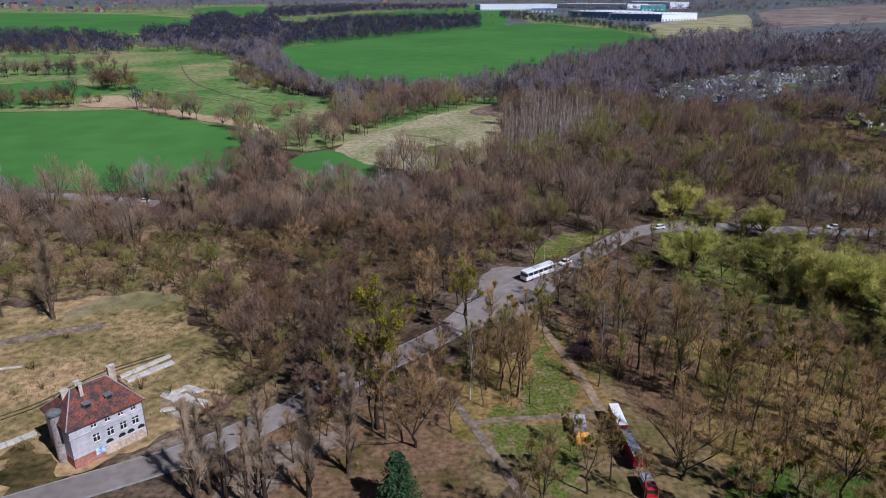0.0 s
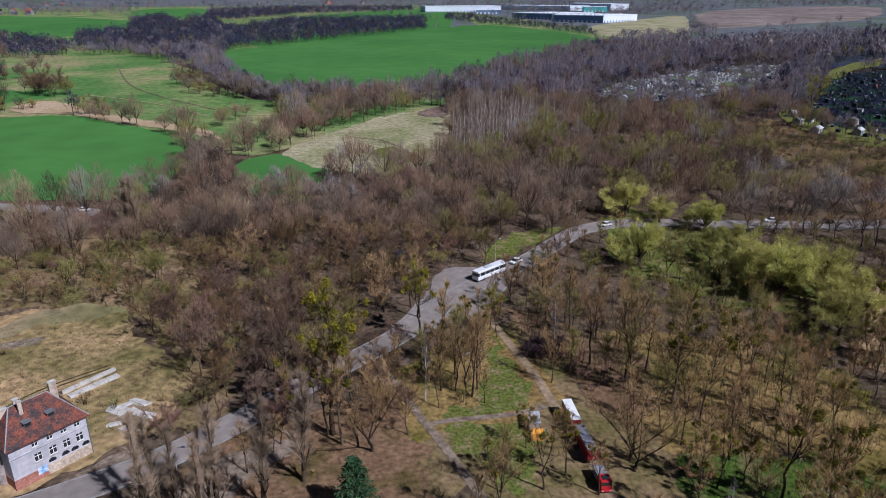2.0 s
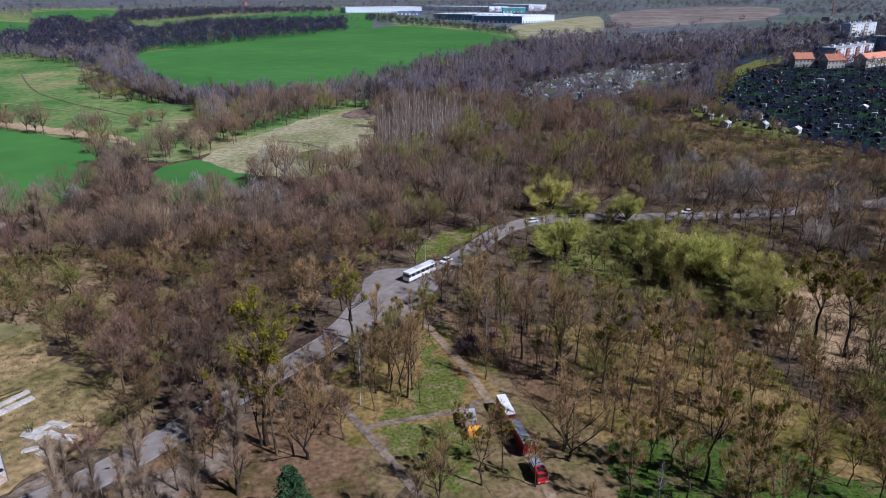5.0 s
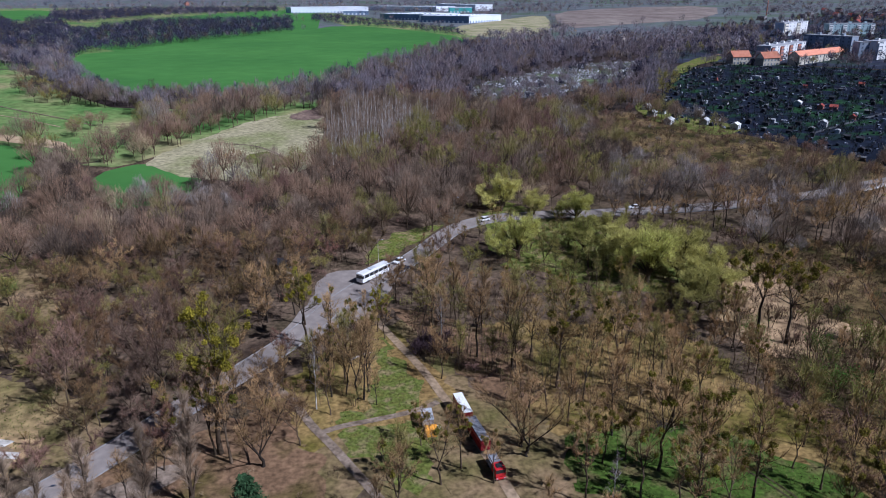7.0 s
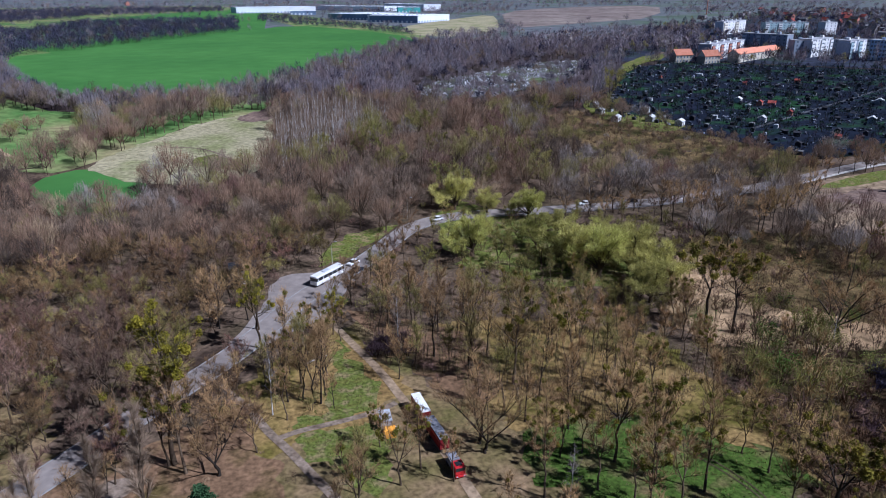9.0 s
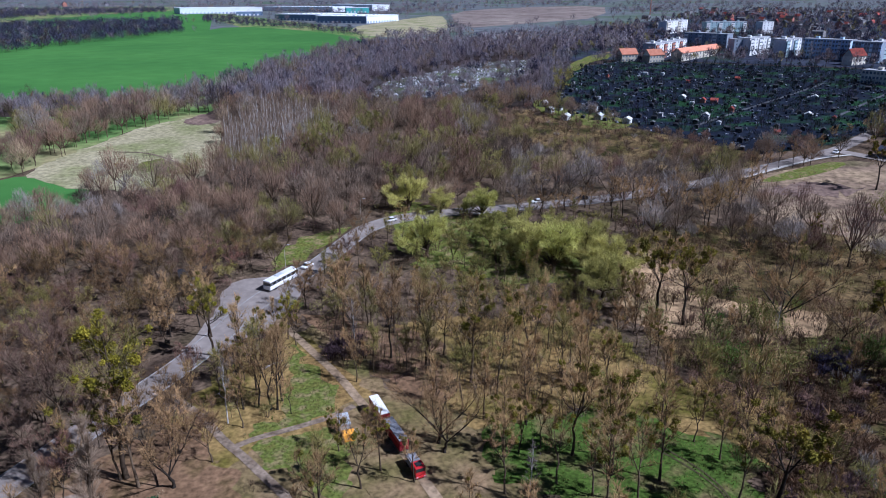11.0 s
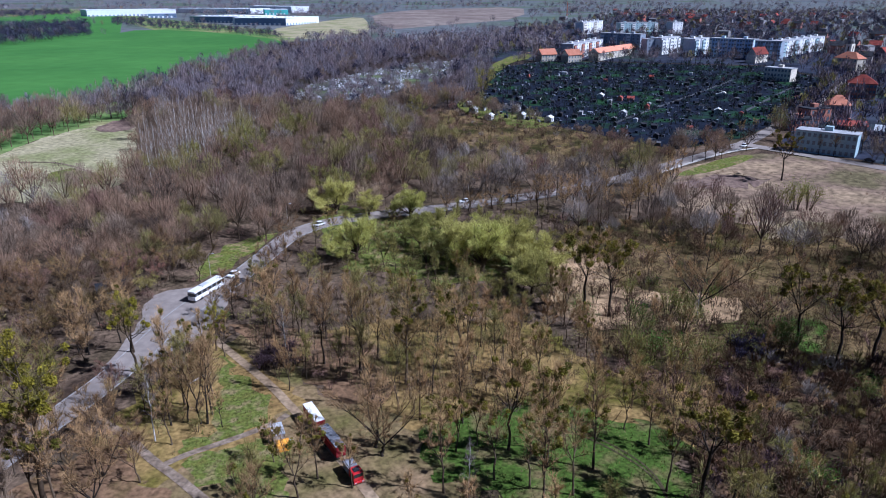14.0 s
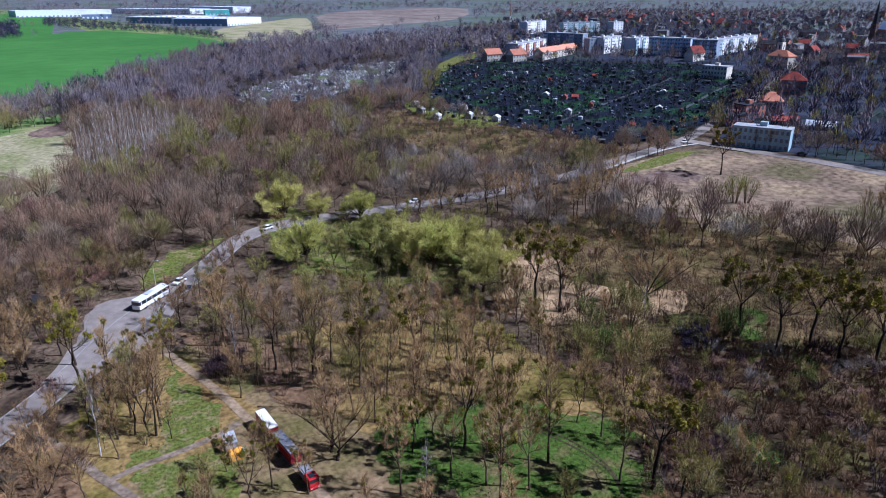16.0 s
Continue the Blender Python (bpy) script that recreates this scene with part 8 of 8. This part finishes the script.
# ---------------------------------------------------------------- warehouses on the horizon


def hall(ends, depth, height, wall, label, end_wall=None):
    m, L = local_frame(*ends)
    b = thing("warehouse", m, label, "warehouse", "warehouses")
    part("wall", box_bm(0, L, 0, depth, -6, height), wall, b)
    part("roof", box_bm(-0.5, L + 0.5, -0.5, depth + 0.5, height, height + 1.0), HALLWHITE, b)
    if end_wall:
        part("end_wall", box_bm(L, L + 0.4, 0, depth, -6, height - 0.3), end_wall, b)
    for i in range(int(L / 14)):
        part("skylight", box_bm(i * 14 + 4, i * 14 + 10, depth * 0.25, depth * 0.25 + 4, height + 1, height + 2.2), HALLWHITE, b)
    for i in range(int(L / 10)):
        part("dock_door", box_bm(i * 10 + 2, i * 10 + 6, -0.2, 0, 0, 4.5), HALLWHITE if wall is not HALLWHITE else HALLBLUE, b)


hall([(324.3, 1390.7), (399.7, 1314.4)], 130, 13, HALLBLUE, "blue metal-clad warehouse hall", end_wall=HALLWHITE)
hall([(400.7, 1314.3), (490.4, 1388.5)], 120, 13, HALLWHITE, "white clad end of a warehouse")
hall([(272.3, 1564), (345.9, 1459.8)], 120, 12, HALLBLUE, "long blue clad warehouse hall")
hall([(109.1, 2071.5), (331.3, 2097.2)], 90, 16, HALLWHITE, "long white warehouse with pale roof")
hall([(233, 1894.5), (298.1, 1885.1)], 40, 10, HALLBLUE, "blue low warehouse annex")
hall([(372.9, 2362.5), (542, 2121.3)], 90, 14, HALLWHITE, "long white logistics hall")
hall([(550.3, 2000), (613.8, 1988)], 40, 14, HALLTEAL, "teal and white logistics hall")
hall([(629.1, 2465.5), (677.6, 2158.4)], 60, 18, HALLWHITE, "tall white clad logistics hall")

# ---------------------------------------------------------------- allotments and cemetery


def garden_shed(wall, roofm, L, D, H, R, label):
    h = thing("garden_shed", Matrix(), label, "garden shed", "allotment sheds")
    part("wall", box_bm(-L / 2, L / 2, -D / 2, D / 2, -1, H), wall, h)
    part("roof", prism(bmesh.new(), [(-D / 2 - 0.3, H), (0, H + R), (D / 2 + 0.3, H), (D / 2 + 0.3, H + 0.12), (0, H + R + 0.15), (-D / 2 - 0.3, H + 0.12)], -L / 2 - 0.3, L / 2 + 0.3), roofm, h)
    part("gable_wall", prism(bmesh.new(), [(-D / 2, H), (D / 2, H), (0, H + R)], -L / 2 + 0.02, L / 2 - 0.02), wall, h)
    part("door", box_bm(-0.4, 0.4, -D / 2 - 0.04, -D / 2, 0, 1.9), FELT, h)
    return h


ALLOT = np.array([(224, 369), (349, 520), (416, 541), (541, 398), (513, 324), (353, 241), (294, 222), (250, 222), (245, 240), (232, 306), (221, 323)], float)
# Dark shed colours also stand in for cloud shade.
shed_kinds = [garden_shed(DULLWHITE, FELT, 4.5, 3.5, 2.3, 1.3, "small white garden shed with dark roof"), garden_shed(BRICK, REDTILE, 5, 4, 2.4, 1.6, "brick garden house with red roof"),
              garden_shed(DULLWHITE, GREYROOF, 4.4, 3.2, 2.4, 0.5, "white garden shed with pale flat roof"), garden_shed(FELT, LEADGREY, 4, 3, 2.2, 0.6, "dark garden shed with grey roof"), garden_shed(FELT, FELT, 4, 3.2, 2.2, 1.0, "garden shed, dark in place of cloud shade"), garden_shed(DULLWHITE, DULLWHITE, 5, 4.0, 2.4, 1.2, "white garden house with pale roof on a lawn")]
u = np.array([0.79, 0.61])
w2 = np.array([-0.61, 0.79])
made = 0
garden_trees = []
for i in range(-30, 60):
    for j in range(-30, 60):
        p = np.array([380.0, 370.0]) + u * i * 13.5 + w2 * j * 12 + town_rng.uniform(-3.5, 3.5, 2)
        if not inside(ALLOT, p[0], p[1]):
            continue
        if i % 4 != 0 and made < 175 and town_rng.uniform() < 0.85:
            put(shed_kinds[[0, 2, 4, 3, 4, 4, 4, 4, 4, 2, 3, 1, 0, 3, 4, 4, 4, 4][town_rng.randint(18)]], Matrix.Translation((*p, float(lift(*p, 2)))) @ Matrix.Rotation(0.66 + town_rng.choice([0, 1.57]), 4, "Z") @ Matrix.Scale(town_rng.uniform(0.5, 0.85), 4))
            made += 1
        for k in range(4):
            q = p + town_rng.uniform(-7, 7, 2)
            garden_trees.append((q[0], q[1], town_rng.uniform(0.6, 1.4)))
for x, y in [(224.1, 369.0), (216.4, 349.7), (213.6, 328.0), (242.8, 343.3), (230.4, 320.4), (238.2, 305.0), (283.8, 295.3), (333.9, 270.8), (384.7, 309.7), (313.7, 348.5)]:
    put(shed_kinds[5], Matrix.Translation((x, y, float(lift(x, y, 2)))) @ Matrix.Rotation(0.66, 4, "Z"))
hedge_raws = [raw_shrub(150 + k, 3.6, 2.0, stems=3, twigs=13) for k in range(3)]
allotment_trees = [(x + 2, y + 2, k) for x, y, k in garden_trees[::4] if inside(ALLOT, x + 2, y + 2)]
joined("allotment_trees", town_raws, [(x, y, k * 0.55) for x, y, k in allotment_trees], [BARKDARK, SHADETWIG, HAZEDARK, SHADETWIG, EVERGREEN, HAZEDARK, SHADETWIG, SHADETWIG], "allotment fruit trees and evergreens darkened for cloud shade", "garden trees", town_rng)
joined("allotment_bushes", hedge_raws, garden_trees, [BARKDARK, SHADETWIG], "allotment fruit trees and hedges darkened for cloud shade", "garden bushes", town_rng)
for pts in ([(268.2, 284.1), (314.2, 302.8), (365.9, 322.7), (450.3, 356.6)], [(350.5, 266.8), (403.5, 288.6), (463.0, 312.7)]):
    ribbon("garden_lane", pts, 2.2, LANE, 4, "narrow grey lane between allotments", "path", clear=0)

gv, gf = [], []
lo, hi = CEMETERY.min(0), CEMETERY.max(0)
n = 0
while n < 1500:
    x, y = town_rng.uniform(lo[0], hi[0]), town_rng.uniform(lo[1], hi[1])
    if not inside(CEMETERY, x, y) or noise.noise(Vector((x / 17, y / 17, 41.0))) < -0.16:
        continue
    z, b = float(lift(x, y, 2)), len(gv)
    a, c, s, hh = 0.5, 0.5 * town_rng.uniform(0.6, 1.4), 0.3, town_rng.uniform(0.4, 1.0)
    for dx, dy, dz in ((-c, -s, -0.3), (c, -s, -0.3), (c, s, -0.3), (-c, s, -0.3), (-c * 0.9, -s, hh * 0.4), (c * 0.9, -s, hh * 0.4), (c * 0.9, s, hh), (-c * 0.9, s, hh)):
        gv.append((x + dx * 0.79 - dy * 0.61, y + dx * 0.61 + dy * 0.79, z + dz))
    gf += [tuple(b + k for k in q) for q in ((0, 1, 5, 4), (1, 2, 6, 5), (2, 3, 7, 6), (3, 0, 4, 7), (4, 5, 6, 7))]
    n += 1
tagged(mesh_object("gravestones", gv, gf, GRAVE), "hundreds of pale gravestones among trees", "gravestones", kind="stuff")

clv, clf = [], []
n = 0
while n < 1500:
    x, y = town_rng.uniform(220, 545), town_rng.uniform(220, 545)
    if not inside(ALLOT, x, y):
        continue
    z, b = float(lift(x, y, 2)), len(clv)
    a, c, hh, ca = town_rng.uniform(0.3, 1.5), town_rng.uniform(0.3, 0.8), town_rng.uniform(0.2, 1.1), 0.66
    for dx, dy, dz in ((-a, -c, -0.3), (a, -c, -0.3), (a, c, -0.3), (-a, c, -0.3), (-a, -c, hh), (a, -c, hh), (a, c, hh * 1.15), (-a, c, hh * 1.15)):
        clv.append((x + dx * math.cos(ca) - dy * math.sin(ca), y + dx * math.sin(ca) + dy * math.cos(ca), z + dz))
    clf += [tuple(b + k for k in q) for q in ((0, 1, 5, 4), (1, 2, 6, 5), (2, 3, 7, 6), (3, 0, 4, 7), (4, 5, 6, 7))]
    n += 1
tagged(mesh_object("garden_clutter", clv, clf, CLUTTER), "pale frames, bins and lean-tos on the allotments", "garden clutter", kind="stuff")
